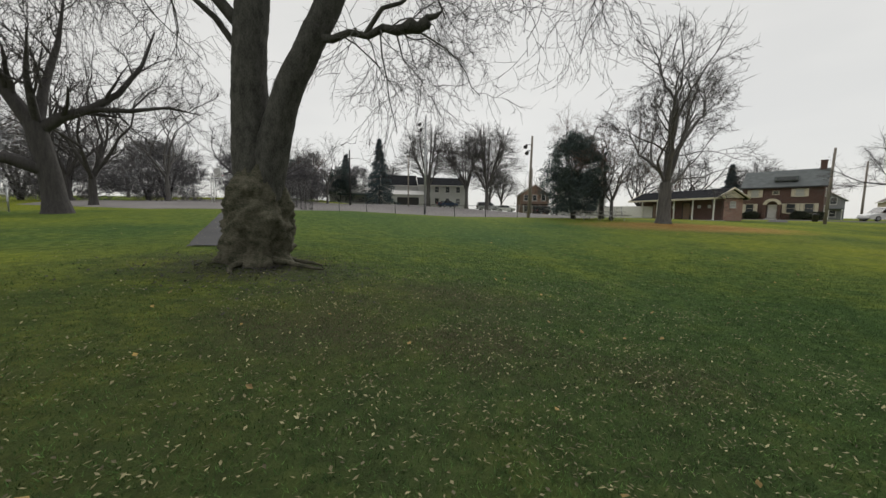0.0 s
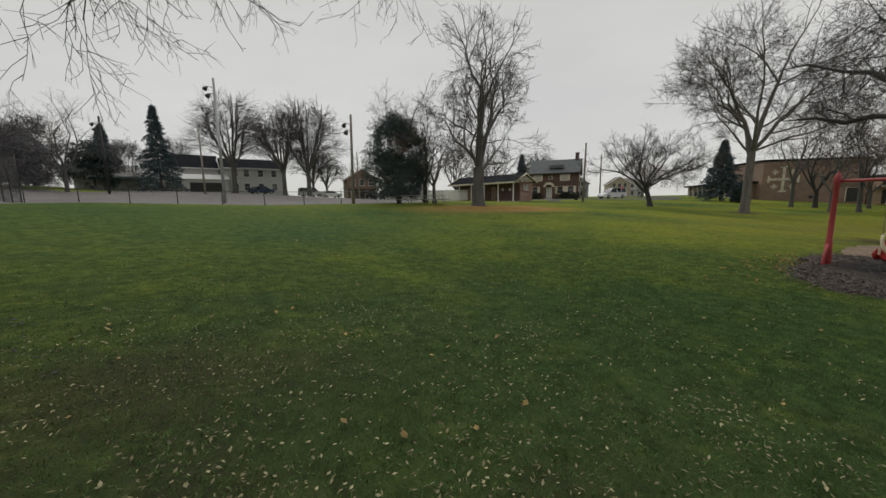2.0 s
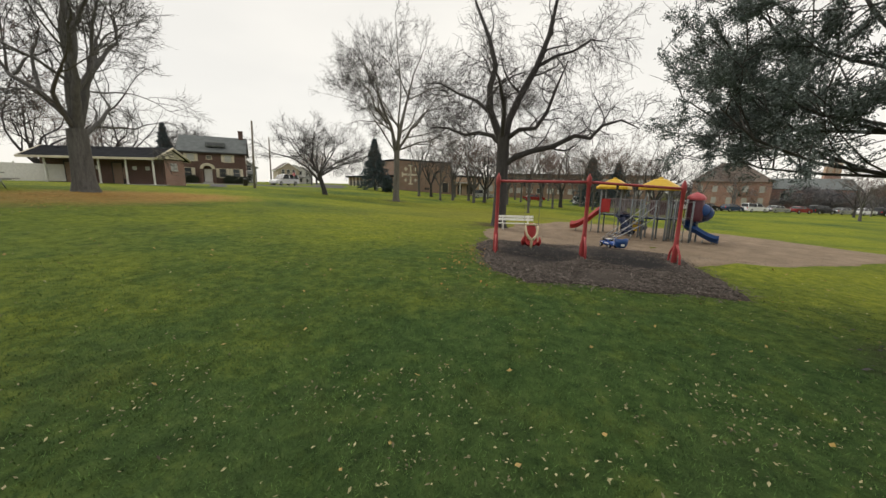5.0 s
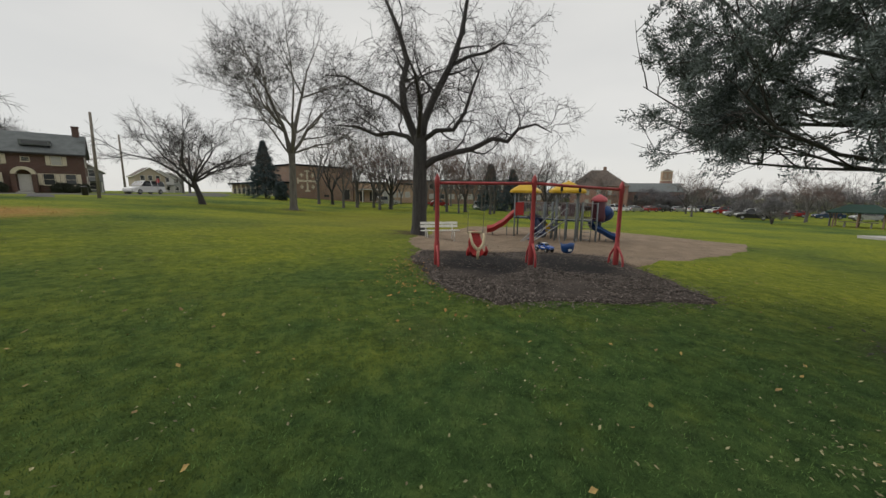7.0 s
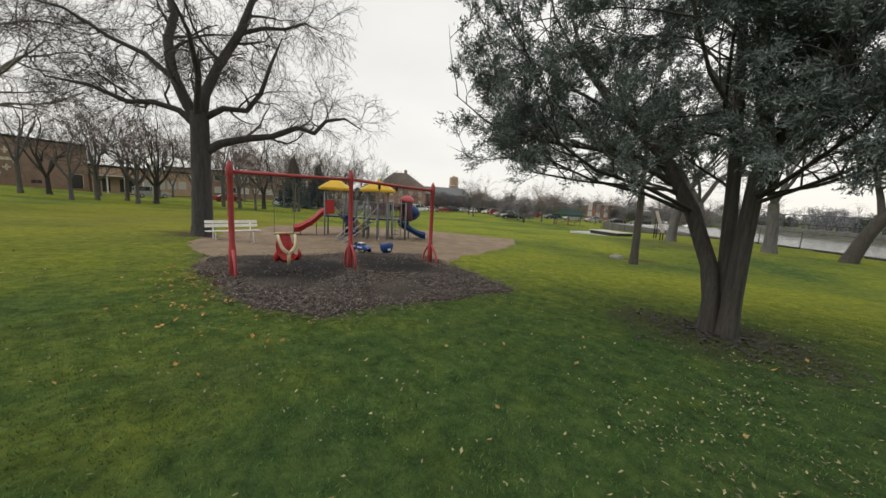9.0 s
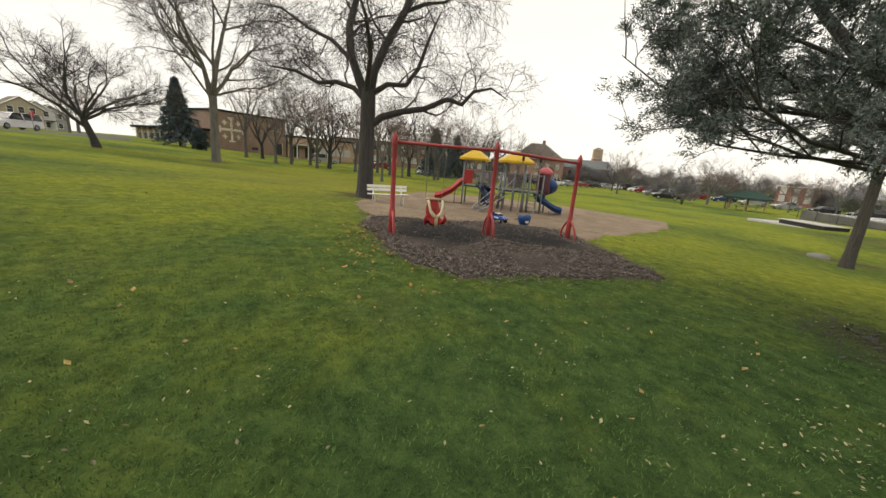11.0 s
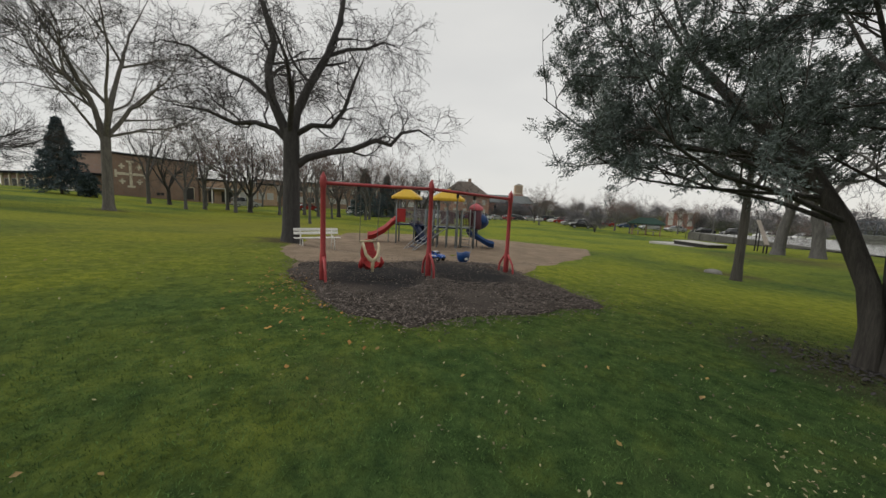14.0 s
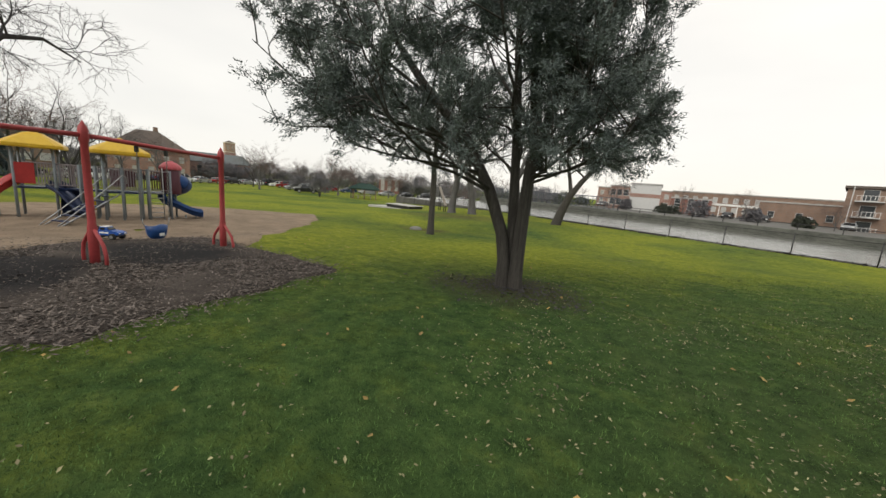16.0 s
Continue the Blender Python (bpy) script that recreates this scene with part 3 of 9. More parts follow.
TAN_DIRT = dirt_material("play_area_dirt", (0.290, 0.222, 0.160), (0.165, 0.126, 0.092), (0.05, 0.04, 0.034), [])
MULCH = dirt_material("dark_wet_mulch", (0.088, 0.074, 0.064), (0.026, 0.022, 0.020), (0.017, 0.017, 0.018), [(0.3, 1.2, 1.3, 1.05), (0.2, -1.2, 1.25, 1.05)])
DIRT_EDGE = [(0.5, 3.1), (3.0, 2.9), (6.0, 2.9), (9.5, 2.0), (14.5, 0.8), (18.5, -2.5), (19.0, -8.0), (16.0, -13.0), (9.6, -17.6), (5.9, -13.2), (2.6, -6.2), (-0.4, -2.7), (-1.5, 0.0)]
MULCH_EDGE = [(-3.2, 1.8), (-1.8, 2.72), (0.5, 2.95), (2.6, 2.85), (2.2, 1.0), (2.4, -1.0), (1.6, -3.1), (-0.6, -2.7), (-3.2, -2.3), (-3.2, -0.2), (-3.15, 1.0)]
patch("play_area_dirt", (7.5, -5.0), DIRT_EDGE, TAN_DIRT, 0.02, 40, 0.35, "bare tan dirt under the playground", "dirt")
patch("mulch_bed", (-0.4, 0.2), MULCH_EDGE, MULCH, 0.03, 26, 0.34, "dark wood mulch bed under the swings, worn wet hollows", "mulch")


def inside(poly, x, y):
    """Which of the places lie inside the outline."""
    hit = np.zeros(x.shape, bool)
    for (x1, y1), (x2, y2) in zip(poly, poly[1:] + poly[:1]):
        cross = (y1 > y) != (y2 > y)
        xi = (x2 - x1) * (y - y1) / ((y2 - y1) if abs(y2 - y1) > 1e-9 else 1e-9) + x1
        hit ^= cross & (x < xi)
    return hit


rs = np.random.RandomState(4)


def scatter_flakes(name, x, y, size, material, lift, tilt, label, category, long=1.6, zbase=None):
    """Small folded flakes that lie about: each has two leaning halves."""
    n = len(x)
    a, s = rs.uniform(0, 2 * np.pi, n), size * rs.uniform(0.6, 1.4, n)
    z = ground(x, y) + lift if zbase is None else zbase
    ux, uy = np.cos(a), np.sin(a)
    t1, t2 = rs.uniform(-tilt, tilt, n), rs.uniform(0.05, tilt, n)
    mid1 = np.stack([x - ux * s * long, y - uy * s * long, z + t1 * s + 0.3 * s], -1)
    mid2 = np.stack([x + ux * s * long, y + uy * s * long, z - t1 * s + 0.3 * s], -1)
    l1 = np.stack([x - uy * s, y + ux * s, z + t2 * s], -1)
    r1 = np.stack([x + uy * s, y - ux * s, z + t2 * s * 0.4], -1)
    v = np.stack([mid1, r1, mid2, l1], 1).reshape(-1, 3)
    i = np.arange(n)[:, None] * 4
    f = np.concatenate([i + np.array([[0, 1, 2]]), i + np.array([[0, 2, 3]])])
    return single(name, array_mesh(name, v, f), material, label=label, category=category, kind="stuff")


n_chip = 110000
cx_, cy_ = rs.uniform(-4.0, 4.2, n_chip), rs.uniform(-3.6, 3.6, n_chip)
keep = inside(MULCH_EDGE, cx_ + rs.normal(0, 0.2, n_chip), cy_ + rs.normal(0, 0.2, n_chip))
keep &= rs.uniform(0, 1, n_chip) < np.where(((cx_ - 0.3) ** 2 / 1.8 + (np.abs(cy_) - 1.2) ** 2 / 1.2) < 1, 0.10, 1.0) * np.where(cx_ > 1.2, 0.5, 1.0)
keep &= rs.uniform(0, 1, n_chip) < 0.30 + 0.9 * (0.5 + 0.5 * np.sin(cx_ * 4.3 + 2 * np.sin(cy_ * 2.9)) * np.sin(cy_ * 5.1 + 1.6 * np.sin(cx_ * 3.7)))
scatter_flakes("mulch_chips", cx_[keep], cy_[keep], 0.0085, CHIP, 0.040, 1.3, "loose shredded wood chips over the mulch bed", "wood chips", 3.4)

pcx, pcy = rs.uniform(-4.0, 4.2, 16000), rs.uniform(-3.6, 3.6, 16000)
keep = inside(MULCH_EDGE, pcx + rs.normal(0, 0.15, 16000), pcy + rs.normal(0, 0.15, 16000))
keep &= rs.uniform(0, 1, 16000) < np.where(((pcx - 0.3) ** 2 / 1.8 + (np.abs(pcy) - 1.2) ** 2 / 1.2) < 1, 0.06, 0.75) * np.where(pcx > 1.0, 0.45, 1.0)
scatter_flakes("mulch_strips", pcx[keep], pcy[keep], 0.0095, CHIP_PALE, 0.046, 1.5, "larger pale split bark strips on the mulch", "wood chips", 3.6)

dx_, dy_ = rs.uniform(-1, 18, 30000), rs.uniform(-16, 3, 30000)
keep = inside(DIRT_EDGE, dx_, dy_) & (rs.uniform(0, 1, 30000) < 0.3 + 0.7 * np.exp(-dx_ / 5))
scatter_flakes("dirt_litter", dx_[keep], dy_[keep], 0.010, CHIP, 0.045, 0.7, "stray wood chips over the bare dirt", "wood chips", 1.7)

# fallen leaves, thickest under the old tree
n_leaf = 120000
lx, ly = rs.uniform(-26, 8, n_leaf), rs.uniform(-12, 20, n_leaf)
drift = 0.5 + 0.5 * np.sin(lx * 1.7 + np.sin(ly * 1.1) * 2) * np.sin(ly * 1.3 + 1.7 * np.sin(lx * 0.8))
dens = (0.060 + 0.75 * np.exp(-((lx + 13) ** 2 + (ly - 0) ** 2) / 30) + 0.10 * np.exp(-((lx + 6) ** 2 + (ly + 1) ** 2) / 20)) * (0.15 + 1.7 * drift ** 2)
keep = (rs.uniform(0, 1, n_leaf) < dens) & ~(inside(DIRT_EDGE, lx, ly) & (rs.uniform(0, 1, n_leaf) < 0.9)) & ~inside(MULCH_EDGE, lx, ly)
scatter_flakes("fallen_leaves", lx[keep], ly[keep], 0.0085, FALLEN, 0.030, 1.3, "pale dry leaves scattered over the lawn", "fallen leaves", 1.7)
lx, ly = rs.uniform(-18, 4, 420), rs.uniform(-6, 12, 420)
keep = ~inside(MULCH_EDGE, lx, ly)
scatter_flakes("brown_leaves", lx[keep], ly[keep], 0.021, FALLEN_BIG, 0.035, 0.9, "large brown and yellow leaves lying on the grass", "fallen leaves", 1.2)

px_, py_ = np.repeat(rs.uniform(-16, -7, 80), 42), np.repeat(rs.uniform(-3.5, 5.5, 80), 42)
px_, py_ = px_ + rs.normal(0, 0.26, 3360), py_ + rs.normal(0, 0.18, 3360)
scatter_flakes("leaf_clumps", px_, py_, 0.0075, FALLEN, 0.026, 1.2, "clumps of broken pale leaves on the worn lawn", "fallen leaves", 1.7)
px_, py_ = np.repeat(rs.uniform(-17.5, -9, 130), 50), np.repeat(rs.uniform(-3.5, 5.0, 130), 50)
px_, py_ = px_ + rs.normal(0, 0.34, 6500), py_ + rs.normal(0, 0.22, 6500)
scatter_flakes("straw_litter", px_, py_, 0.0036, STRAW, 0.026, 1.4, "bleached blades and leaf crumbs matted in the lawn", "dead grass", 5.0)
mx, my = rs.normal(-0.6, 1.3, 260), rs.normal(3.1, 0.35, 260)
scatter_flakes("edge_leaves", mx, my, 0.02, FALLEN_ORANGE, 0.035, 0.9, "orange-brown leaves caught at the mulch edge", "fallen leaves", 1.3)
ox, oy = rs.normal(5.0, 3.6, 5200), rs.normal(20.8, 1.7, 5200)
scatter_flakes("orange_leaf_litter", ox, oy, 0.016, FALLEN_ORANGE, 0.02, 0.9, "orange leaf litter under the great maple", "fallen leaves", 1.2)
da, dr = rs.uniform(0, 2 * np.pi, 2600), np.abs(rs.normal(0.75, 0.65, 2600))
scatter_flakes("bark_litter", -16.6 + np.cos(da) * dr * 1.3, 4.8 + np.sin(da) * dr, 0.016, BARK_DARK, 0.010, 0.8, "dark crumbled soil and bark round the old tree", "soil", 1.3)
da, dr = rs.uniform(0, 2 * np.pi, 900), np.abs(rs.normal(0.45, 0.45, 900))
scatter_flakes("bark_litter", -6.52 + np.cos(da) * dr * 1.3, -3.02 + np.sin(da) * dr, 0.022, BARK_DARK, 0.012, 0.8, "dark soil and dead needles round the cedar", "soil", 1.3)

# grass blades along the walk
walk_line = [(-13.7, -2.0), (-12.5, 0.0), (-11.4, 1.4), (-9.5, 3.0), (-7.6, 3.6)]
n_try = 3000000
bx, by = rs.uniform(-26, 6, n_try), rs.uniform(-14, 15, n_try)
near = np.full(n_try, 1e9)
for (x1, y1), (x2, y2) in zip(walk_line, walk_line[1:]):
    u = np.clip(((bx - x1) * (x2 - x1) + (by - y1) * (y2 - y1)) / ((x2 - x1) ** 2 + (y2 - y1) ** 2), 0, 1)
    near = np.minimum(near, np.hypot(bx - x1 - u * (x2 - x1), by - y1 - u * (y2 - y1)))
clump = 0.5 + 0.5 * np.sin(bx * 7.1 + 2 * np.sin(by * 5.3)) * np.sin(by * 6.7 + 2 * np.sin(bx * 4.1))
keep = (rs.uniform(0, 1, n_try) < np.clip(1.0 - near / 11.0, 0.0, 1) ** 1.5 * (0.7 + 0.3 * clump)) & ~inside(MULCH_EDGE, bx + rs.normal(0, 0.2, n_try), by + rs.normal(0, 0.2, n_try))
keep &= ~inside(DIRT_EDGE, bx, by) & (np.hypot(bx + 16.8, by - 4.8) > 1.3) & (np.hypot(bx + 6.52, by + 3.02) > 0.4)
bx, by = bx[keep], by[keep]
nb = len(bx)
ba, bl, bh = rs.uniform(0, 2 * np.pi, nb), rs.uniform(0.3, 1.8, nb), rs.uniform(0.014, 0.034, nb)
bz = ground(bx, by) - 0.004
wv = rs.uniform(0.0022, 0.0042, nb)
v = np.stack([
    np.stack([bx - np.sin(ba) * wv, by + np.cos(ba) * wv, bz], -1),
    np.stack([bx + np.sin(ba) * wv, by - np.cos(ba) * wv, bz], -1),
    np.stack([bx + np.cos(ba) * bl * bh, by + np.sin(ba) * bl * bh, bz + bh], -1)], 1).reshape(-1, 3)
single("grass_blades", array_mesh("grass_blades", v, np.arange(nb * 3).reshape(-1, 3)), BLADE, label="short mown grass blades of the lawn", category="grass", kind="stuff")


# canal
def water_material():
    m = bpy.data.materials.new("canal_water")
    m.use_nodes = True
    n, l = m.node_tree.nodes, m.node_tree.links
    b = n["Principled BSDF"]
    b.inputs["Base Color"].default_value = (0.170, 0.170, 0.155, 1)
    b.inputs["Roughness"].default_value = 0.2
    b.inputs["Specular IOR Level"].default_value = 0.9
    b.inputs["IOR"].default_value = 1.5
    t = n.new("ShaderNodeTexNoise")
    t.inputs["Scale"].default_value, t.inputs["Detail"].default_value = 1.1, 4
    l.new(n.new("ShaderNodeTexCoord").outputs["Object"], t.inputs["Vector"])
    bp = n.new("ShaderNodeBump")
    bp.inputs["Strength"].default_value, bp.inputs["Distance"].default_value = 0.7, 0.16
    l.new(t.outputs["Fac"], bp.inputs["Height"])
    l.new(bp.outputs["Normal"], b.inputs["Normal"])
    return m


canal_turn = math.degrees(math.atan2(CANAL[3], CANAL[2]))
single("water", Geo().slab([(-260, -CANAL_WIDE + 0.1), (52, -CANAL_WIDE + 0.1), (52, -0.1), (-260, -0.1)], -2.4, -0.82), water_material(), CANAL[0], CANAL[1], 0, canal_turn,
       "pale grey canal water reflecting the overcast sky", "water", kind="structure")


# dead stalks and rubble along the water's edge
ea_, es_ = rs.uniform(-14, 44, 2600), rs.normal(-0.25, 0.22, 2600)
ea_ += 0.6 * np.sin(ea_ * 1.9)
scatter_flakes("edge_debris", CANAL[0] + CANAL[2] * ea_ + CANAL[3] * es_, CANAL[1] + CANAL[3] * ea_ - CANAL[2] * es_, 0.045, BARK_DARK, 0.03, 1.6, "dark dead stalks and rubble along the canal edge", "debris", 2.2)

# ---- trees ----
class Wood:
    """Branches of one tree, gathered by their number of points and sides."""

    def __init__(self, seed):
        self.r, self.sets = random.Random(seed), {}

    def put(self, pts, radii, k):
        self.sets.setdefault((len(pts), k), []).append((pts, radii))

    def mesh(self, name):
        vs, fs, base = [], [], 0
        for (n, k), rows in self.sets.items():
            P = np.array([[tuple(p) for p in r[0]] for r in rows], float)
            R = np.array([r[1] for r in rows], float)
            d = np.gradient(P, axis=1)
            d /= np.linalg.norm(d, axis=2, keepdims=True) + 1e-12
            ref = np.where(np.abs(d[:, :1, 2:]) < 0.9, np.array([0, 0, 1.0]), np.array([1.0, 0, 0]))
            side = np.cross(d[:, :1], ref)
            side = side - d * (side * d).sum(-1, keepdims=True)
            side /= np.linalg.norm(side, axis=2, keepdims=True) + 1e-12
            up = np.cross(d, side)
            a = 2 * np.pi * np.arange(k) / k
            V = P[:, :, None] + (np.cos(a)[:, None] * side[:, :, None] + np.sin(a)[:, None] * up[:, :, None]) * R[:, :, None, None]
            B = len(rows)
            idx = np.arange(B * n * k).reshape(B, n, k) + base
            q = np.stack([idx[:, :-1], np.roll(idx[:, :-1], -1, 2), np.roll(idx[:, 1:], -1, 2), idx[:, 1:]], -1).reshape(-1, 4)
            vs.append(V.reshape(-1, 3))
            fs.append(q)
            base += B * n * k
        return array_mesh(name, np.concatenate(vs), np.concatenate(fs), True)


def bend(w, p, d, length, n, wander, lift):
    """Points of a wandering branch; lift turns it up (or, below 0, down) on its way."""
    pts, p, d = [Vector(p)], Vector(p), Vector(d).normalized()
    for _ in range(n - 1):
        d = (d + Vector((w.r.gauss(0, wander), w.r.gauss(0, wander), w.r.gauss(0, wander) + lift))).normalized()
        p = p + d * (length / (n - 1))
        pts.append(p)
    return pts


def at_fraction(pts, radii, t):
    f = t * (len(pts) - 1)
    i = min(int(f), len(pts) - 2)
    u = f - i
    return pts[i].lerp(pts[i + 1], u), (pts[i + 1] - pts[i]).normalized(), radii[i] * (1 - u) + radii[i + 1] * u


def side_way(w, d, angle):
    o = d.orthogonal().normalized()
    o.rotate(Matrix.Rotation(w.r.uniform(0, 2 * math.pi), 3, d))
    return (d * math.cos(angle) + o * math.sin(angle)).normalized()


def sprout(big, small, pts, radii, level, spec):
    """Sends out side branches from a branch, level by level."""
    if level >= len(spec):
        return
    s = spec[level]
    w = big
    total = sum((b - a).length for a, b in zip(pts, pts[1:]))
    count = s["n"] if isinstance(s["n"], int) else max(1, int(s["n"] * total))
    for i in range(count):
        t = s["from"] + (1 - s["from"]) * (i + w.r.random()) / count
        p, d, r = at_fraction(pts, radii, min(t, 0.995))
        way = side_way(w, d, radians(w.r.uniform(*s["angle"])))
        if s.get("flat"):
            way.z = way.z * (1 - s["flat"]) + 0.05
            way.normalize()
        length = s["len"] * w.r.uniform(0.6, 1.2) * (1 - s.get("short", 0.35) * t)
        r0 = max(min(r * s["r"] * w.r.uniform(0.8, 1.1), r * 0.95), s.get("rmin", 0.006))
        n = s.get("pts", 4)
        child = bend(w, p, way, length, n, s.get("wander", 0.18), s.get("lift", 0.06))
        rad = [max(r0 * (1 - 0.75 * j / (n - 1)), s.get("rmin", 0.006) * 0.6) for j in range(n)]
        (small if s.get("twig") else big).put(child, rad, s.get("k", 3))
        sprout(big, small, child, rad, level + 1, spec)


def crown_spec(scale=1.0, droop=0.0, dense=1.0, rmin=0.008, k0=6, kn=3, lift=0.10, angle=(28, 62), len1=3.2, near=False):
    """How limbs, branches and twigs follow one another."""
    s = [dict(n=max(3, int(6 * dense)), **{"from": 0.18}, angle=angle, len=len1 * scale, r=0.52, pts=5, wander=0.16, lift=lift, k=k0, rmin=rmin * 2.5),
         dict(n=max(3, int(6 * dense)), **{"from": 0.2}, angle=(30, 72), len=1.7 * scale, r=0.52, pts=4, wander=0.24, lift=lift * 0.6 - droop * 0.3, k=4 if near else 3, rmin=rmin * 1.5),
         dict(n=max(3, int(8 * dense)), **{"from": 0.12}, angle=(28, 72), len=0.95 * scale, r=0.55, pts=3, wander=0.26, lift=lift * 0.3 - droop * 0.7, k=3, rmin=rmin, twig=True)]
    if near:
        s.append(dict(n=5, **{"from": 0.15}, angle=(20, 60), len=0.5 * scale, r=0.65, pts=3, wander=0.22, lift=-droop, k=3, rmin=rmin * 0.7, twig=True))
    return s


def bare_tree(name, seed, stems, spec, bark, twig, x, y, rz=0.0, label="", group="", z=None):
    """A leafless tree: stems are (points, radii, sides), each with limbs by the spec."""
    big, small = Wood(seed), Wood(seed + 1)
    small.r = big.r
    for i, (pts, radii, k) in enumerate(stems):
        pts = [Vector(p) for p in pts]
        big.put(pts, radii, k)
        if i:
            sprout(big, small, pts, radii, 0, spec)
    t = thing(name, x, y, z, rz, label, "tree", group)
    part("trunk", big.mesh("trunk"), bark, t)
    part("crown", small.mesh("crown"), twig, t, "fine bare twigs")
    return t


def rough_stem(g, pts, rad, k=36, step=0.09):
    """A stem with ridged, knotty bark along the points."""
    rows, rr = [], []
    for a, b, ra, rb in zip(pts, pts[1:], rad, rad[1:]):
        n = max(2, int((b - a).length / step))
        rows += [a.lerp(b, i / n) for i in range(n)]
        rr += [ra + (rb - ra) * i / n for i in range(n)]
    v, f = [], []
    for i, (p, r) in enumerate(zip(rows, rr)):
        sag = sum((rows[min(max(i + d, 0), len(rows) - 1)] for d in range(-6, 7)), Vector()) / 13
        q = p if i < 6 or i > len(rows) - 7 else sag
        for j in range(k):
            a = 2 * math.pi * j / k
            c, d = math.cos(a), math.sin(a)
            ridge = abs(noise.noise(Vector((c * 4.5 + p.x, d * 4.5, q.z * 1.9)))) * 0.07 + noise.noise(Vector((c * 2.2 + p.x, d * 2.2, q.z * 1.1))) * 0.07 + noise.noise(Vector((c * 9, d * 9 + p.x, q.z * 9))) * 0.03
            v.append((q.x + c * r * (0.97 + ridge * 1.6), q.y + d * r * (0.97 + ridge * 1.6), q.z))
    for i in range(len(rows) - 1):
        f += [(i * k + j, i * k + (j + 1) % k, i * k + k + (j + 1) % k, i * k + k + j) for j in range(k)]
    g.add(v, f, True)


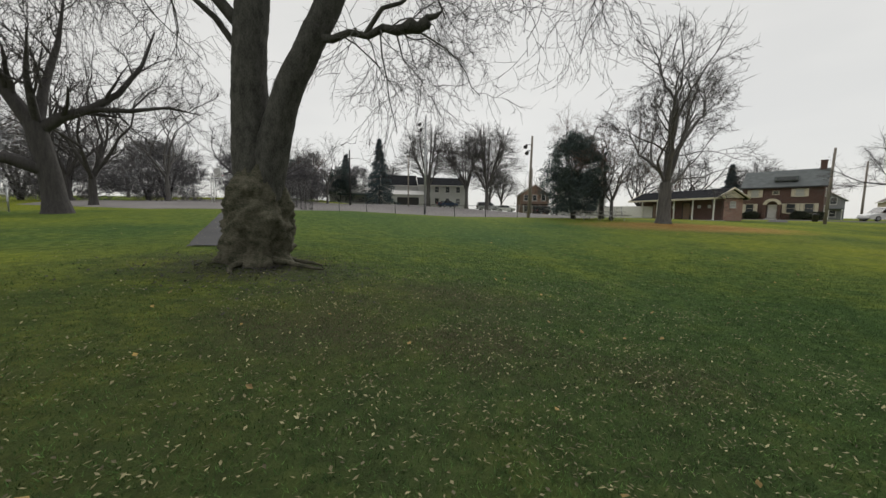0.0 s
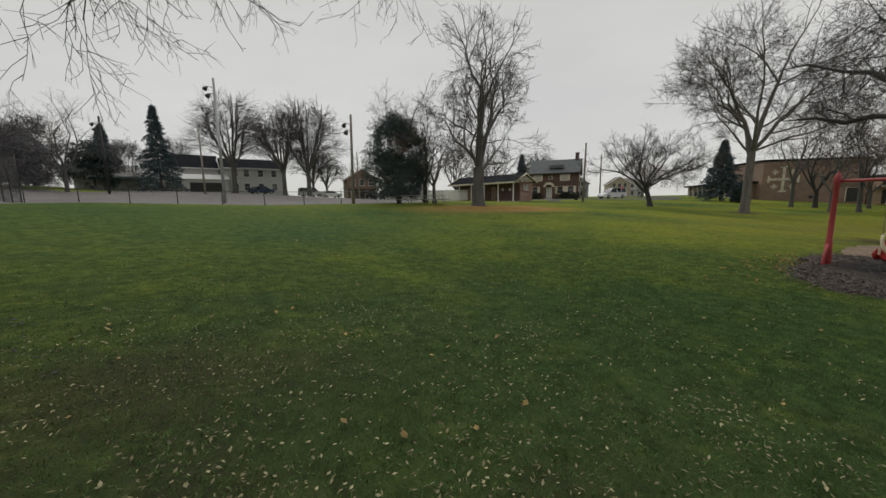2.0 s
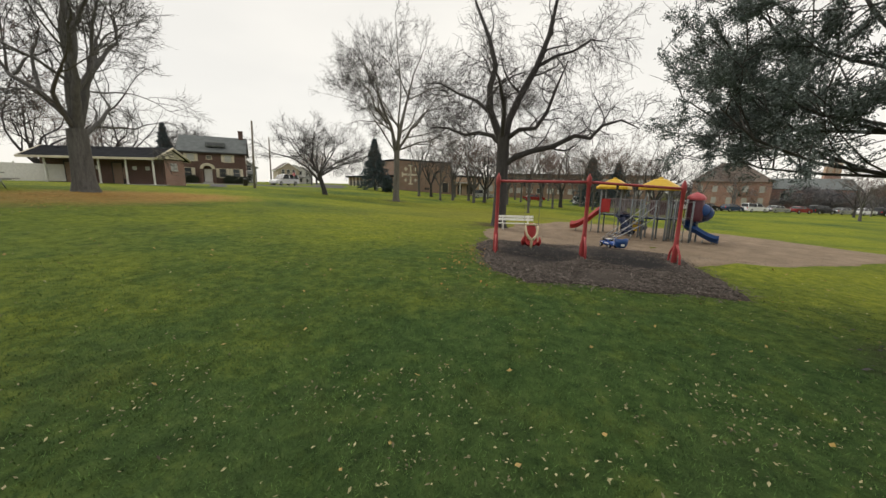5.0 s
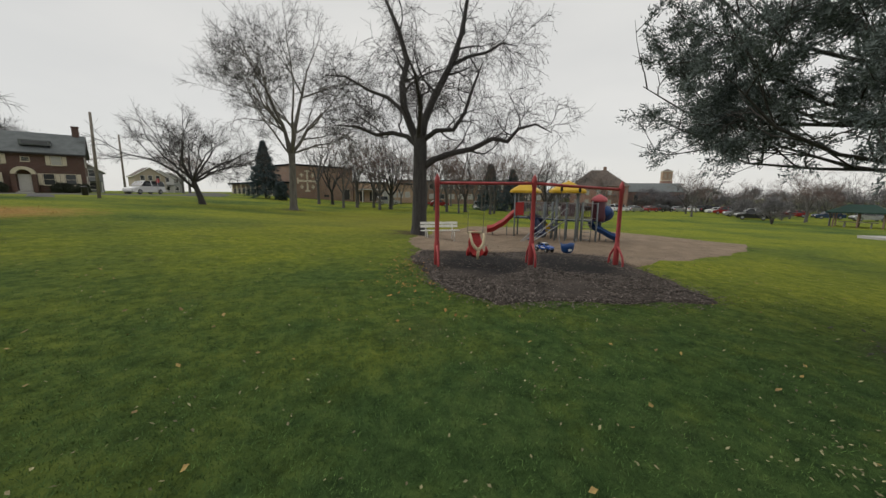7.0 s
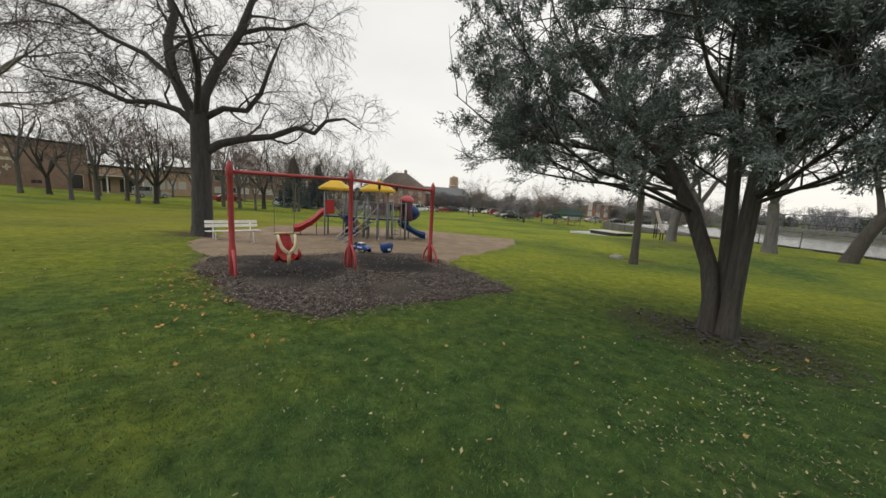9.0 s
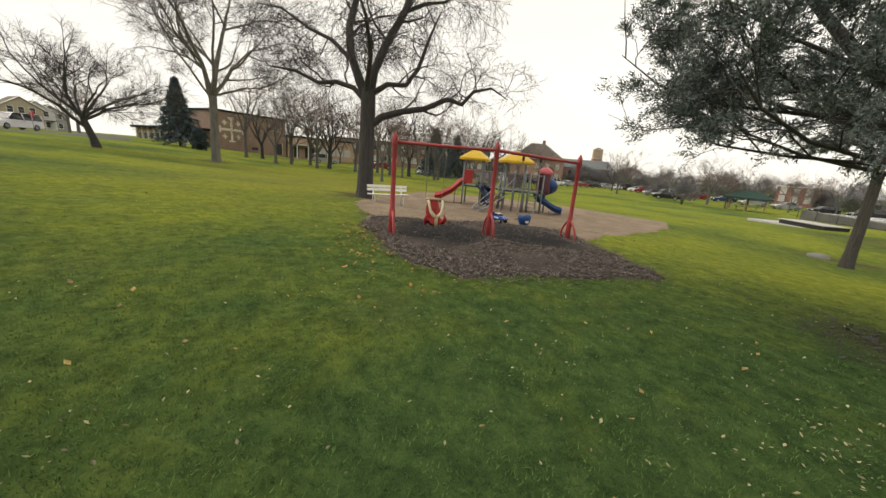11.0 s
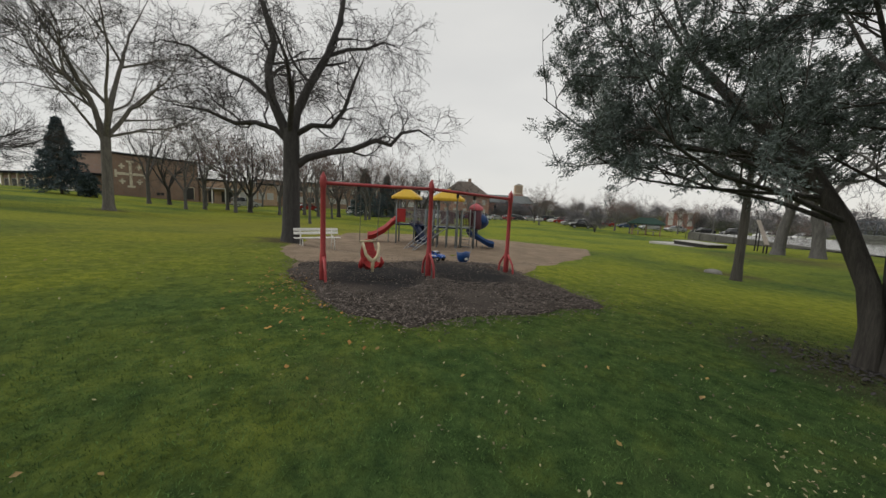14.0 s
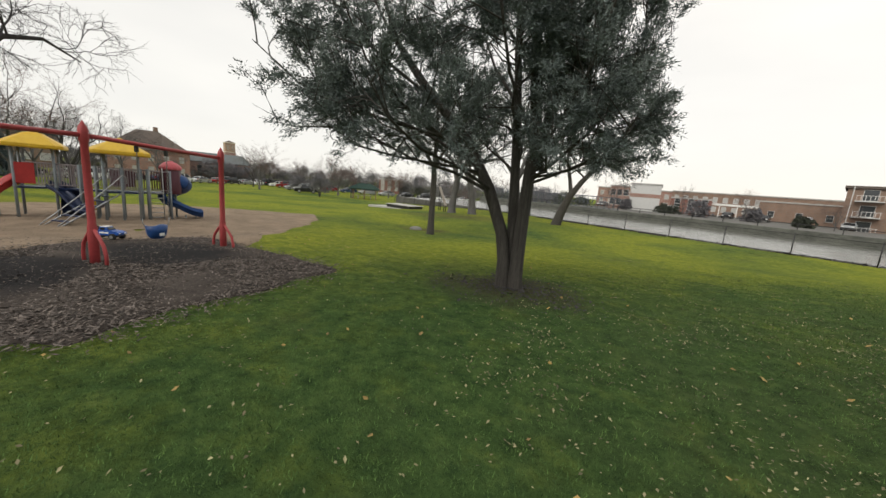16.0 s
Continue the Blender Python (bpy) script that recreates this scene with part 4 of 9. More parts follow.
# the old two-stemmed tree by the path
def old_tree():
    big, small = Wood(11), Wood(12)
    small.r = big.r
    g, g2 = Geo(), Geo()
    rings, k = 54, 90
    v, f = [], []
    for i in range(rings):
        z = -0.25 + 2.45 * i / (rings - 1)
        base = (0.40 + 0.17 * math.exp(-max(z, 0) / 0.24) + 0.20 * math.exp(-((z - 0.8) / 0.55) ** 2)) * (1 - 0.55 * max(0, (z - 1.45) / 0.75))
        for j in range(k):
            a = 2 * math.pi * j / k
            root = 0.13 * max(0, math.cos(5 * a + 0.6)) * math.exp(-max(z, 0) / 0.22)
            b = noise.noise(Vector((math.cos(a) * 1.7, math.sin(a) * 1.7, z * 1.6))) * 0.15 + noise.noise(Vector((math.cos(a) * 3.6, math.sin(a) * 3.6, z * 4.2))) * 0.11 + abs(noise.noise(Vector((math.cos(a) * 7, math.sin(a) * 7, z * 8)))) * 0.10 + noise.noise(Vector((math.cos(a) * 13, math.sin(a) * 13, z * 17))) * 0.035
            b *= 1.0 if z < 1.3 else max(0.3, 1.0 - 1.2 * (z - 1.3))
            r = base + root + b
            lean = 0.02 * z
            v.append((r * math.cos(a) * 1.05 + lean + 0.11 * max(0, z - 1.6), r * math.sin(a), z))
    for i in range(rings - 1):
        f += [(i * k + j, i * k + (j + 1) % k, i * k + k + (j + 1) % k, i * k + k + j) for j in range(k)]
    g.add(v, f, True)
    left = [(0.0, 0, 0.9), (-0.06, 0, 2.1), (-0.07, 0, 3.0), (-0.02, 0, 4.0), (0.07, 0.05, 5.2), (0.12, 0.2, 7.0), (-0.2, 0.5, 9.2), (-0.6, 0.7, 12.0), (-0.8, 0.9, 15.0)]
    right = [(0.16, 0, 0.9), (0.31, -0.02, 2.0), (0.54, -0.05, 2.9), (0.92, -0.06, 3.8), (1.40, 0.0, 4.7), (2.1, 0.1, 6.2), (2.9, 0.3, 8.4), (3.6, 0.4, 11.0), (4.0, 0.5, 13.5)]
    lr = [0.38, 0.34, 0.32, 0.31, 0.29, 0.25, 0.19, 0.12, 0.04]
    rr = [0.32, 0.30, 0.285, 0.28, 0.27, 0.22, 0.16, 0.10, 0.04]
    rows = [([Vector(p) for p in left], lr), ([Vector(p) for p in right], rr)]
    for pts, rad in rows:
        rough_stem(g2, pts, rad)
    limbs = [
        ([(1.15, -0.02, 4.35), (1.6, -0.15, 4.24), (1.95, -0.24, 4.33), (2.3, -0.3, 4.24), (2.6, -0.34, 4.37), (2.85, -0.37, 4.30), (3.05, -0.4, 4.36)], [0.09, 0.075, 0.062, 0.066, 0.075, 0.085, 0.09]),
        ([(2.98, -0.4, 4.33), (3.12, -0.42, 4.38), (3.24, -0.41, 4.34), (3.36, -0.43, 4.42), (3.46, -0.4, 4.38)], [0.10, 0.14, 0.105, 0.12, 0.05]),
        ([(3.28, -0.41, 4.40), (3.40, -0.40, 4.52), (3.56, -0.42, 4.55), (3.66, -0.4, 4.64)], [0.08, 0.07, 0.045, 0.02]),
        ([(2.25, -0.3, 4.26), (2.6, -0.5, 4.62), (2.95, -0.6, 4.66), (3.2, -0.62, 4.84)], [0.045, 0.04, 0.032, 0.015]),
        ([(1.9, 0.1, 6.0), (2.9, -0.5, 6.9), (4.0, -0.9, 6.9), (5.0, -1.1, 6.1), (5.6, -1.2, 5.1)], [0.15, 0.12, 0.09, 0.06, 0.025]),
        ([(2.5, 0.2, 7.4), (3.8, 0.4, 8.2), (5.3, 0.2, 8.2), (6.4, -0.2, 7.2), (7.0, -0.5, 5.9)], [0.14, 0.11, 0.08, 0.05, 0.02]),
        ([(1.4, 0.0, 4.8), (1.9, -0.9, 5.6), (2.8, -1.9, 6.0), (3.9, -2.6, 5.6), (4.8, -3.0, 4.9)], [0.12, 0.10, 0.075, 0.05, 0.02]),
        ([(0.05, 0.1, 5.4), (0.6, -1.2, 6.4), (1.0, -2.8, 6.9), (1.2, -4.2, 6.4), (1.3, -5.2, 5.6)], [0.13, 0.11, 0.08, 0.05, 0.02]),
        ([(-0.08, 0.0, 4.4), (-0.7, -0.3, 5.2), (-1.7, -0.5, 5.9), (-2.9, -0.6, 5.9), (-3.9, -0.7, 5.2)], [0.12, 0.10, 0.08, 0.05, 0.02]),
        ([(0.05, 0.1, 6.2), (-0.8, 0.5, 7.4), (-2.2, 0.9, 8.0), (-3.8, 1.1, 7.7), (-5.0, 1.2, 6.6)], [0.14, 0.11, 0.08, 0.05, 0.02]),
        ([(-0.1, 0.0, 3.9), (-0.45, -0.3, 4.5), (-0.9, -0.5, 4.9), (-1.5, -0.6, 4.9)], [0.07, 0.06, 0.04, 0.02]),
        ([(2.2, 0.2, 6.6), (2.6, 1.4, 7.4), (3.2, 2.8, 7.6), (3.8, 4.2, 6.9)], [0.11, 0.09, 0.06, 0.02]),
        ([(-0.2, 0.5, 9.0), (0.8, 0.2, 10.4), (2.0, -0.4, 11.0), (3.2, -0.8, 10.6)], [0.12, 0.09, 0.06, 0.02])]
    spec = [dict(n=9, **{"from": 0.22}, angle=(30, 75), len=2.6, r=0.26, pts=8, wander=0.30, lift=-0.10, k=5, rmin=0.011, short=0.2),
            dict(n=7, **{"from": 0.12}, angle=(30, 75), len=1.5, r=0.5, pts=6, wander=0.30, lift=-0.14, k=3, rmin=0.006, short=0.2),
            dict(n=6, **{"from": 0.12}, angle=(28, 70), len=0.75, r=0.55, pts=4, wander=0.26, lift=-0.14, k=3, rmin=0.005, twig=True),
            dict(n=2, **{"from": 0.3}, angle=(25, 60), len=0.32, r=0.65, pts=3, wander=0.2, lift=-0.1, k=3, rmin=0.0035, twig=True)]
    for pts, rad in limbs:
        pts = [Vector(p) for p in pts]
        big.put(pts, rad, 8)
        if rad[0] > 0.085 and pts[0].x < 2.9:
            sprout(big, small, pts, rad, 0, spec if pts[0].x != 1.15 else spec[2:])
    for pts, rad in rows:
        sprout(big, small, pts[5:], rad[5:], 0, [dict(spec[0], n=8, len=2.6, lift=0.05)] + spec[1:])
    t = thing("old_tree", -16.85, 5.3, None, -4, "massive old bare tree, burred trunk forking in two", "tree")
    part("trunk", g, BURR, t, "swollen burred lower trunk")
    part("stem", g2, BARK_OLD, t, "two rough stems with ridged grey bark")
    part("limb", big.mesh("limb"), BARK_OLD, t)
    part("crown", small.mesh("crown"), TWIG_DARK, t, "drooping bare twigs")
    for turn, reach in ((-140, 0.8), (-84, 0.95), (-32, 1.2), (15, 0.9), (95, 0.8), (178, 1.0)):
        pts = []
        for i in range(6):
            u = i / 5
            a = radians(turn + 14 * math.sin(2.6 * u + turn))
            pts.append((math.cos(a) * (0.36 + reach * u), math.sin(a) * (0.36 + reach * u), 0.12 * (1 - u) ** 2 - 0.022 + 0.02 * math.sin(7 * u + turn) - 0.05 * u ** 3))
        part("root", Geo().tube(pts, [0.10, 0.07, 0.052, 0.042, 0.032, 0.015], 9), BURR, t, "surface root half sunk in soil")


old_tree()

# the dark tree beside the bench
dark_stems = [
    ([(0, 0, -0.3), (0, 0, 0.1), (0, 0, 0.5), (0.03, 0, 2.2), (0.05, 0, 4.0), (0.05, 0, 4.9)], [0.58, 0.45, 0.38, 0.345, 0.33, 0.32], 12),
    ([(0.05, 0, 4.4), (-0.35, 0.1, 5.2), (-0.75, 0.1, 6.2), (-0.85, 0.2, 7.4), (-0.6, 0.3, 8.4), (-1.0, 0.3, 9.8), (-1.8, 0.4, 11.6), (-2.3, 0.4, 13.2)], [0.32, 0.28, 0.24, 0.22, 0.19, 0.15, 0.08, 0.03], 9),
    ([(0.1, 0, 4.6), (0.25, 0, 5.6), (0.75, 0.1, 6.8), (1.5, 0.2, 8.2), (2.0, 0.2, 9.6), (2.3, 0.3, 11.4), (2.7, 0.3, 13.6)], [0.30, 0.27, 0.24, 0.21, 0.16, 0.10, 0.03], 9),
    ([(0.1, 0, 3.3), (0.7, -0.1, 3.75), (1.6, -0.2, 4.05), (2.6, -0.3, 4.25), (3.6, -0.3, 4.75), (4.3, -0.3, 4.6), (4.8, -0.3, 5.2), (5.6, -0.4, 5.4), (6.4, -0.4, 5.0)], [0.25, 0.22, 0.19, 0.17, 0.15, 0.13, 0.11, 0.07, 0.025], 8),
    ([(0.0, 0, 4.3), (-0.6, 0.2, 4.9), (-1.4, 0.3, 5.1), (-2.2, 0.4, 5.0), (-3.2, 0.4, 5.4), (-4.4, 0.5, 5.5)], [0.20, 0.16, 0.14, 0.12, 0.09, 0.03], 7),
    ([(0.2, 0, 4.7), (0.9, -0.4, 5.1), (1.7, -0.6, 5.1), (2.2, -0.7, 5.8), (2.6, -0.8, 7.0), (3.0, -0.9, 8.0)], [0.19, 0.16, 0.14, 0.12, 0.09, 0.03], 7),
    ([(-0.7, 0.2, 6.0), (-1.6, 0.4, 6.8), (-2.6, 0.6, 7.2), (-3.8, 0.7, 7.9), (-4.9, 0.8, 8.0)], [0.16, 0.13, 0.10, 0.07, 0.025], 6),
    ([(1.5, 0.2, 8.2), (2.4, 0.4, 8.7), (3.2, 0.5, 8.9), (4.0, 0.4, 9.3), (4.7, 0.3, 9.1)], [0.14, 0.11, 0.08, 0.06, 0.02], 6),
    ([(0.0, 0.2, 4.8), (0.1, 1.2, 5.8), (0.3, 2.4, 6.6), (0.2, 3.8, 7.0)], [0.18, 0.14, 0.09, 0.03], 6),
    ([(0.0, -0.2, 4.8), (0.2, -1.2, 6.0), (0.1, -2.4, 7.0), (-0.2, -3.8, 7.6)], [0.18, 0.14, 0.09, 0.03], 6)]
dark_spec = [dict(n=10, **{"from": 0.22}, angle=(35, 80), len=2.5, r=0.42, pts=6, wander=0.28, lift=0.05, k=5, rmin=0.02),
             dict(n=6, **{"from": 0.15}, angle=(30, 75), len=1.5, r=0.5, pts=5, wander=0.28, lift=-0.03, k=3, rmin=0.012),
             dict(n=5, **{"from": 0.15}, angle=(25, 65), len=0.8, r=0.6, pts=4, wander=0.24, lift=-0.1, k=3, rmin=0.008, twig=True),
             dict(n=3, **{"from": 0.15}, angle=(20, 60), len=0.5, r=0.65, pts=3, wander=0.24, lift=-0.15, k=3, rmin=0.006, twig=True)]
dark_stems = [dark_stems[0]] + [(p, [r * 0.74 for r in rad], k) for p, rad, k in dark_stems[1:]]
bare_tree("dark_tree", 21, dark_stems, dark_spec, BARK_DARK, TWIG_DARK, 9.5, 2.25, -100, "dark bare tree with one long low limb, beside a bench")

def grow(big, small, p, d, length, r, depth, q):
    """One branch that parts at its end into a leader and side branches, down to twigs."""
    w = big
    fine = depth <= 1
    n = 3 if depth <= 2 else 5
    pts = bend(w, p, d, length, n, q["wander"] * (0.6 if depth > 4 else 1.0), q["lift"] if depth > 1 else q["lift"] - q["droop"])
    tip = max(r * 0.74, q["rmin"] * 0.7)
    rad = [r + (tip - r) * i / (n - 1) for i in range(n)]
    (small if fine else big).put(pts, rad, 8 if r > 0.15 else (5 if r > 0.05 else 3))
    if depth <= q["leafy"]:
        for i in range(q["shoots"]):
            a, way, _ = at_fraction(pts, rad, 0.15 + 0.84 * (i + w.r.random()) / q["shoots"])
            v = side_way(w, way, radians(w.r.uniform(25, 70)))
            v.z -= q["droop"] * 2
            m = q["twig_pts"]
            small.put(bend(w, a, v, q["twig"] * w.r.uniform(0.5, 1.25), m, 0.22, -q["droop"]), [q["rmin"] * (1 - 0.55 * u / (m - 1)) for u in range(m)], 3)
    if depth == 0:
        return
    end, way = pts[-1], (pts[-1] - pts[-2]).normalized()
    grow(big, small, end, side_way(w, way, radians(w.r.uniform(*q["lead"]))), length * w.r.uniform(0.74, 0.9), max(tip * 0.9, q["rmin"]), depth - 1, q)
    for i in range(1 + (w.r.random() < q["more"])):
        a, v, rr = at_fraction(pts, rad, w.r.uniform(0.55, 1.0))
        grow(big, small, a, side_way(w, v, radians(w.r.uniform(*q["side"]))), length * w.r.uniform(0.6, 0.88), max(rr * w.r.uniform(0.5, 0.72), q["rmin"]), depth - 1, q)


def grown_tree(name, seed, trunk, limbs, q, bark, twig, x, y, rz=0.0, label="", group=""):
    """A bare tree from a trunk of (points, radii) and limbs of (turn, lean, height, length, radius, depth)."""
    big, small = Wood(seed), Wood(seed + 1)
    small.r = big.r
    base = dict(wander=0.13, lift=0.03, droop=0.02, rmin=0.011, shoots=4, twig=0.75, twig_pts=2, leafy=2, lead=(6, 22), side=(28, 60), more=0.4)
    base.update(q)
    pts, rad = [Vector(p) for p in trunk[0]], trunk[1]
    big.put(pts, rad, 12)
    top = pts[-1].z
    for turn, lean, height, length, r, depth in limbs:
        z = min(height, top)
        i = next(i for i in range(len(pts) - 1) if pts[i + 1].z >= z - 1e-6)
        u = (z - pts[i].z) / (pts[i + 1].z - pts[i].z)
        d = Vector((math.cos(radians(turn)) * math.sin(radians(lean)), math.sin(radians(turn)) * math.sin(radians(lean)), math.cos(radians(lean))))
        grow(big, small, pts[i].lerp(pts[i + 1], u) - d * 0.1, d, length, r, depth, base)
    t = thing(name, x, y, None, rz, label, "tree", group)
    part("trunk", big.mesh("trunk"), bark, t)
    part("crown", small.mesh("crown"), twig, t, "fine bare twigs")
    return t, max(float(np.array([[tuple(p) for p in row[0]] for row in rows])[:, :, 2].max()) for rows in small.sets.values())


# the great tree at the park building
grown_tree("great_tree", 37, ([(0, 0, -0.3), (0, 0, 0.15), (0, 0, 0.6), (0, 0, 2.0), (0, 0, 3.1)], [0.72, 0.56, 0.47, 0.42, 0.40]),
           [(180, 14, 3.1, 2.75, 0.25, 6), (10, 8, 3.1, 3.0, 0.28, 6), (20, 22, 3.0, 2.75, 0.20, 6), (170, 34, 2.8, 2.55, 0.19, 6), (90, 22, 3.1, 2.65, 0.19, 6), (270, 26, 3.1, 2.55, 0.19, 6), (185, 56, 2.6, 2.4, 0.15, 5), (0, 44, 3.0, 2.1, 0.13, 5)],
           dict(lift=0.04, wander=0.15, lead=(6, 22), side=(26, 56), more=0.3, twig=0.6, shoots=4), BARK_GREY, TWIG_GREY, 5.4, 23.5, 200, "great bare maple with many rising stems, in orange leaf litter")

# the pale tall ash
grown_tree("tall_ash", 41, ([(0, 0, -0.3), (0, 0, 0.15), (0, 0, 0.6), (0.05, 0, 3.0), (0.1, 0, 6.0)], [0.62, 0.47, 0.40, 0.36, 0.34]),
           [(180, 16, 5.4, 3.8, 0.24, 6), (5, 10, 6.0, 4.1, 0.26, 6), (0, 34, 5.8, 3.5, 0.19, 6), (100, 28, 6.0, 3.5, 0.18, 6), (265, 30, 6.0, 3.5, 0.18, 6), (190, 46, 5.6, 2.5, 0.12, 5), (350, 64, 6.0, 2.8, 0.12, 5)],
           dict(lift=0.04, wander=0.13, lead=(5, 22), side=(28, 62), more=0.5, twig=0.9, shoots=4, droop=0.03), BARK_PALE, TWIG_GREY, 32.1, 14.5, -60, "tall bare ash with a pale straight trunk")

# the low spreading tree
grown_tree("spreading_tree", 51, ([(0, 0, -0.3), (0, 0, 0.1), (-0.08, 0, 0.6), (-0.35, 0, 1.5), (-0.55, 0, 2.2)], [0.44, 0.33, 0.27, 0.24, 0.22]),
           [(180, 58, 1.5, 2.2, 0.15, 5), (190, 30, 2.2, 1.9, 0.15, 5), (10, 34, 2.2, 1.9, 0.14, 5), (0, 62, 2.1, 2.2, 0.13, 5), (90, 50, 2.1, 1.9, 0.12, 5), (270, 50, 2.1, 1.9, 0.12, 5), (200, 44, 2.2, 2.0, 0.12, 5), (340, 50, 2.2, 2.0, 0.12, 5)],
           dict(lift=0.02, wander=0.11, lead=(6, 20), side=(28, 55), more=0.45, twig=0.7, shoots=5, droop=0.02, rmin=0.009), BARK_DARK, TWIG_DARK, 29.2, 22.3, -50, "low wide-spreading bare tree with a forked trunk")


# the heavy tree at the court's edge
left_tree = [([(0, 0, -0.3), (0, 0, 0.15), (-0.05, 0, 0.7), (-0.15, 0, 1.9), (-0.35, 0, 3.2), (-0.5, 0, 4.2)], [0.74, 0.58, 0.47, 0.42, 0.42, 0.38], 12)]
for pts, r in (([(-0.2, 0, 2.0), (-1.4, -0.3, 2.5), (-2.8, -0.5, 2.4), (-4.6, -0.6, 2.9), (-6.0, -0.7, 3.9)], 0.34), ([(-0.45, 0, 4.0), (-1.2, 0, 5.4), (-2.3, 0, 7.0), (-3.0, 0.2, 9.4)], 0.36), ([(-0.35, 0, 3.9), (0.5, -0.2, 4.6), (1.5, -0.3, 5.1), (2.6, -0.4, 6.0), (3.6, -0.4, 7.6), (4.2, -0.4, 9.4)], 0.28), ([(-0.4, 0, 4.0), (-0.2, 0.6, 6.0), (0.3, 1.2, 8.4), (0.6, 1.6, 11.0)], 0.26), ([(1.5, -0.3, 5.1), (3.0, -0.6, 5.2), (4.6, -0.8, 5.6), (6.0, -0.9, 5.4)], 0.16), ([(-0.4, 0, 4.1), (-0.3, -1.2, 6.0), (0.2, -2.6, 7.6)], 0.2)):
    n = len(pts)
    left_tree.append((pts, [r * (1 - 0.85 * i / (n - 1)) for i in range(n)], 7))
bare_tree("heavy_limbed_tree", 61, left_tree, crown_spec(1.0, 0.04, 1.1, 0.012, 5, 3, 0.05, (30, 70), 2.5), BARK_DARK, TWIG_DARK, -31.0, 16.7, 30, "heavy bare tree with low thick limbs, by the court")

# four kinds of ordinary bare trees, copied about
kinds = []
for i, (trunk_h, r, n, lean, length, depth, bark, twig, q) in enumerate((
        (3.2, 0.25, 4, (14, 38), 3.3, 5, BARK_GREY, TWIG_GREY, dict(lift=0.04)), (2.2, 0.18, 4, (20, 52), 2.5, 5, BARK_GREY, TWIG_RED, dict(lift=0.05, wander=0.15)),
        (3.4, 0.21, 4, (10, 32), 2.7, 5, BARK_GREY, TWIG_RED, dict(lift=0.06, droop=0.0)), (2.6, 0.30, 5, (18, 50), 3.5, 5, BARK_DARK, TWIG_DARK, dict(lift=0.03, wander=0.15)))):
    limbs = [(360 * j / n + 17 * j, lean[0] + (lean[1] - lean[0]) * ((j * 0.618) % 1), trunk_h - 0.25 * (j % 2), length, r * 0.62, depth) for j in range(n)]
    t, h = grown_tree("bare_tree", 70 + i, ([(0, 0, -0.3), (0, 0, 0.12), (0.02, 0, 0.5), (0.03, 0.02, trunk_h * 0.6), (0.05, 0.03, trunk_h)], [r * 1.7, r * 1.35, r * 1.1, r * 0.98, r * 0.92]), limbs, dict(rmin=0.011, shoots=3, leafy=2, side=(30, 66), lead=(8, 26), more=0.3, **q), bark, twig, 0, 0)
    kinds.append((h, t))


def fan_tree(seed, h, wide):
    """A bare elm: limbs fan out from a short trunk and end in a dense, even dome of twigs."""
    big, small = Wood(seed), Wood(seed + 1)
    small.r = big.r
    fork = h * 0.24
    big.put([Vector((0, 0, -0.3)), Vector((0, 0, 0.15)), Vector((0, 0, 0.7)), Vector((0, 0, fork))], [0.55, 0.42, 0.33, 0.29], 9)
    limbs = []
    for i in range(9):
        a, out = 2.4 * i, wide * (0.12 + 0.62 * ((i * 0.618) % 1))
        end = Vector((math.cos(a) * out, math.sin(a) * out, fork + (h * 0.93 - fork) * math.sqrt(max(0.1, 1 - (out / wide) ** 2 * 0.75))))
        start = Vector((0, 0, fork - 0.3 * (i % 3)))
        knee = start.lerp(end, 0.5) + Vector((math.cos(a), math.sin(a), 0)) * out * 0.12
        pts = [start, start.lerp(knee, 0.55) + Vector((big.r.gauss(0, 0.12), big.r.gauss(0, 0.12), 0)), knee, knee.lerp(end, 0.55) + Vector((big.r.gauss(0, 0.15), big.r.gauss(0, 0.15), 0)), end]
        rad = [0.17, 0.13, 0.10, 0.06, 0.02]
        big.put(pts, rad, 6)
        limbs.append((pts, rad))
    for _ in range(360):
        a, rr, u = big.r.uniform(0, 2 * math.pi), big.r.random() ** 0.5, big.r.uniform(0.05, 1.0)
        shell_ = big.r.uniform(0.72, 1.0) * (1 + 0.10 * math.sin(3 * a + seed) * u)
        top = Vector((math.cos(a) * wide * rr * shell_, math.sin(a) * wide * rr * shell_, fork + 0.10 * h + (h * 0.66) * math.sqrt(max(0.02, 1 - rr * rr)) * shell_ * (0.55 + 0.45 * u)))
        best = min(((p - top).length + (0.0 if p.z < top.z else 5.0), j, k) for j, (pts, _r) in enumerate(limbs) for k, p in enumerate(pts[1:4]))
        p, d, r = at_fraction(*limbs[best[1]], (best[2] + 1 + big.r.uniform(-0.5, 0.5)) / 4)
        mid = p.lerp(top, 0.5) + Vector((big.r.gauss(0, 0.2), big.r.gauss(0, 0.2), 0.12 * (top - p).length))
        br = [p, p.lerp(mid, 0.5), mid, mid.lerp(top, 0.6), top]
        small.put(br, [0.034, 0.028, 0.022, 0.015, 0.009], 3)
        for _i in range(8):
            q, dq, _r = at_fraction(br, [1] * 5, big.r.uniform(0.45, 1.0))
            small.put(bend(big, q, side_way(big, dq, radians(big.r.uniform(15, 50))), wide * 0.20 * big.r.uniform(0.5, 1.2), 3, 0.16, 0.08), [0.011, 0.010, 0.007], 3)
    t = thing("bare_tree", 0, 0, 0, 0, "", "tree")
    part("trunk", big.mesh("trunk"), BARK_GREY, t)
    part("crown", small.mesh("crown"), TWIG_GREY, t, "even haze of fine bare twigs")
    kinds.append((h, t))


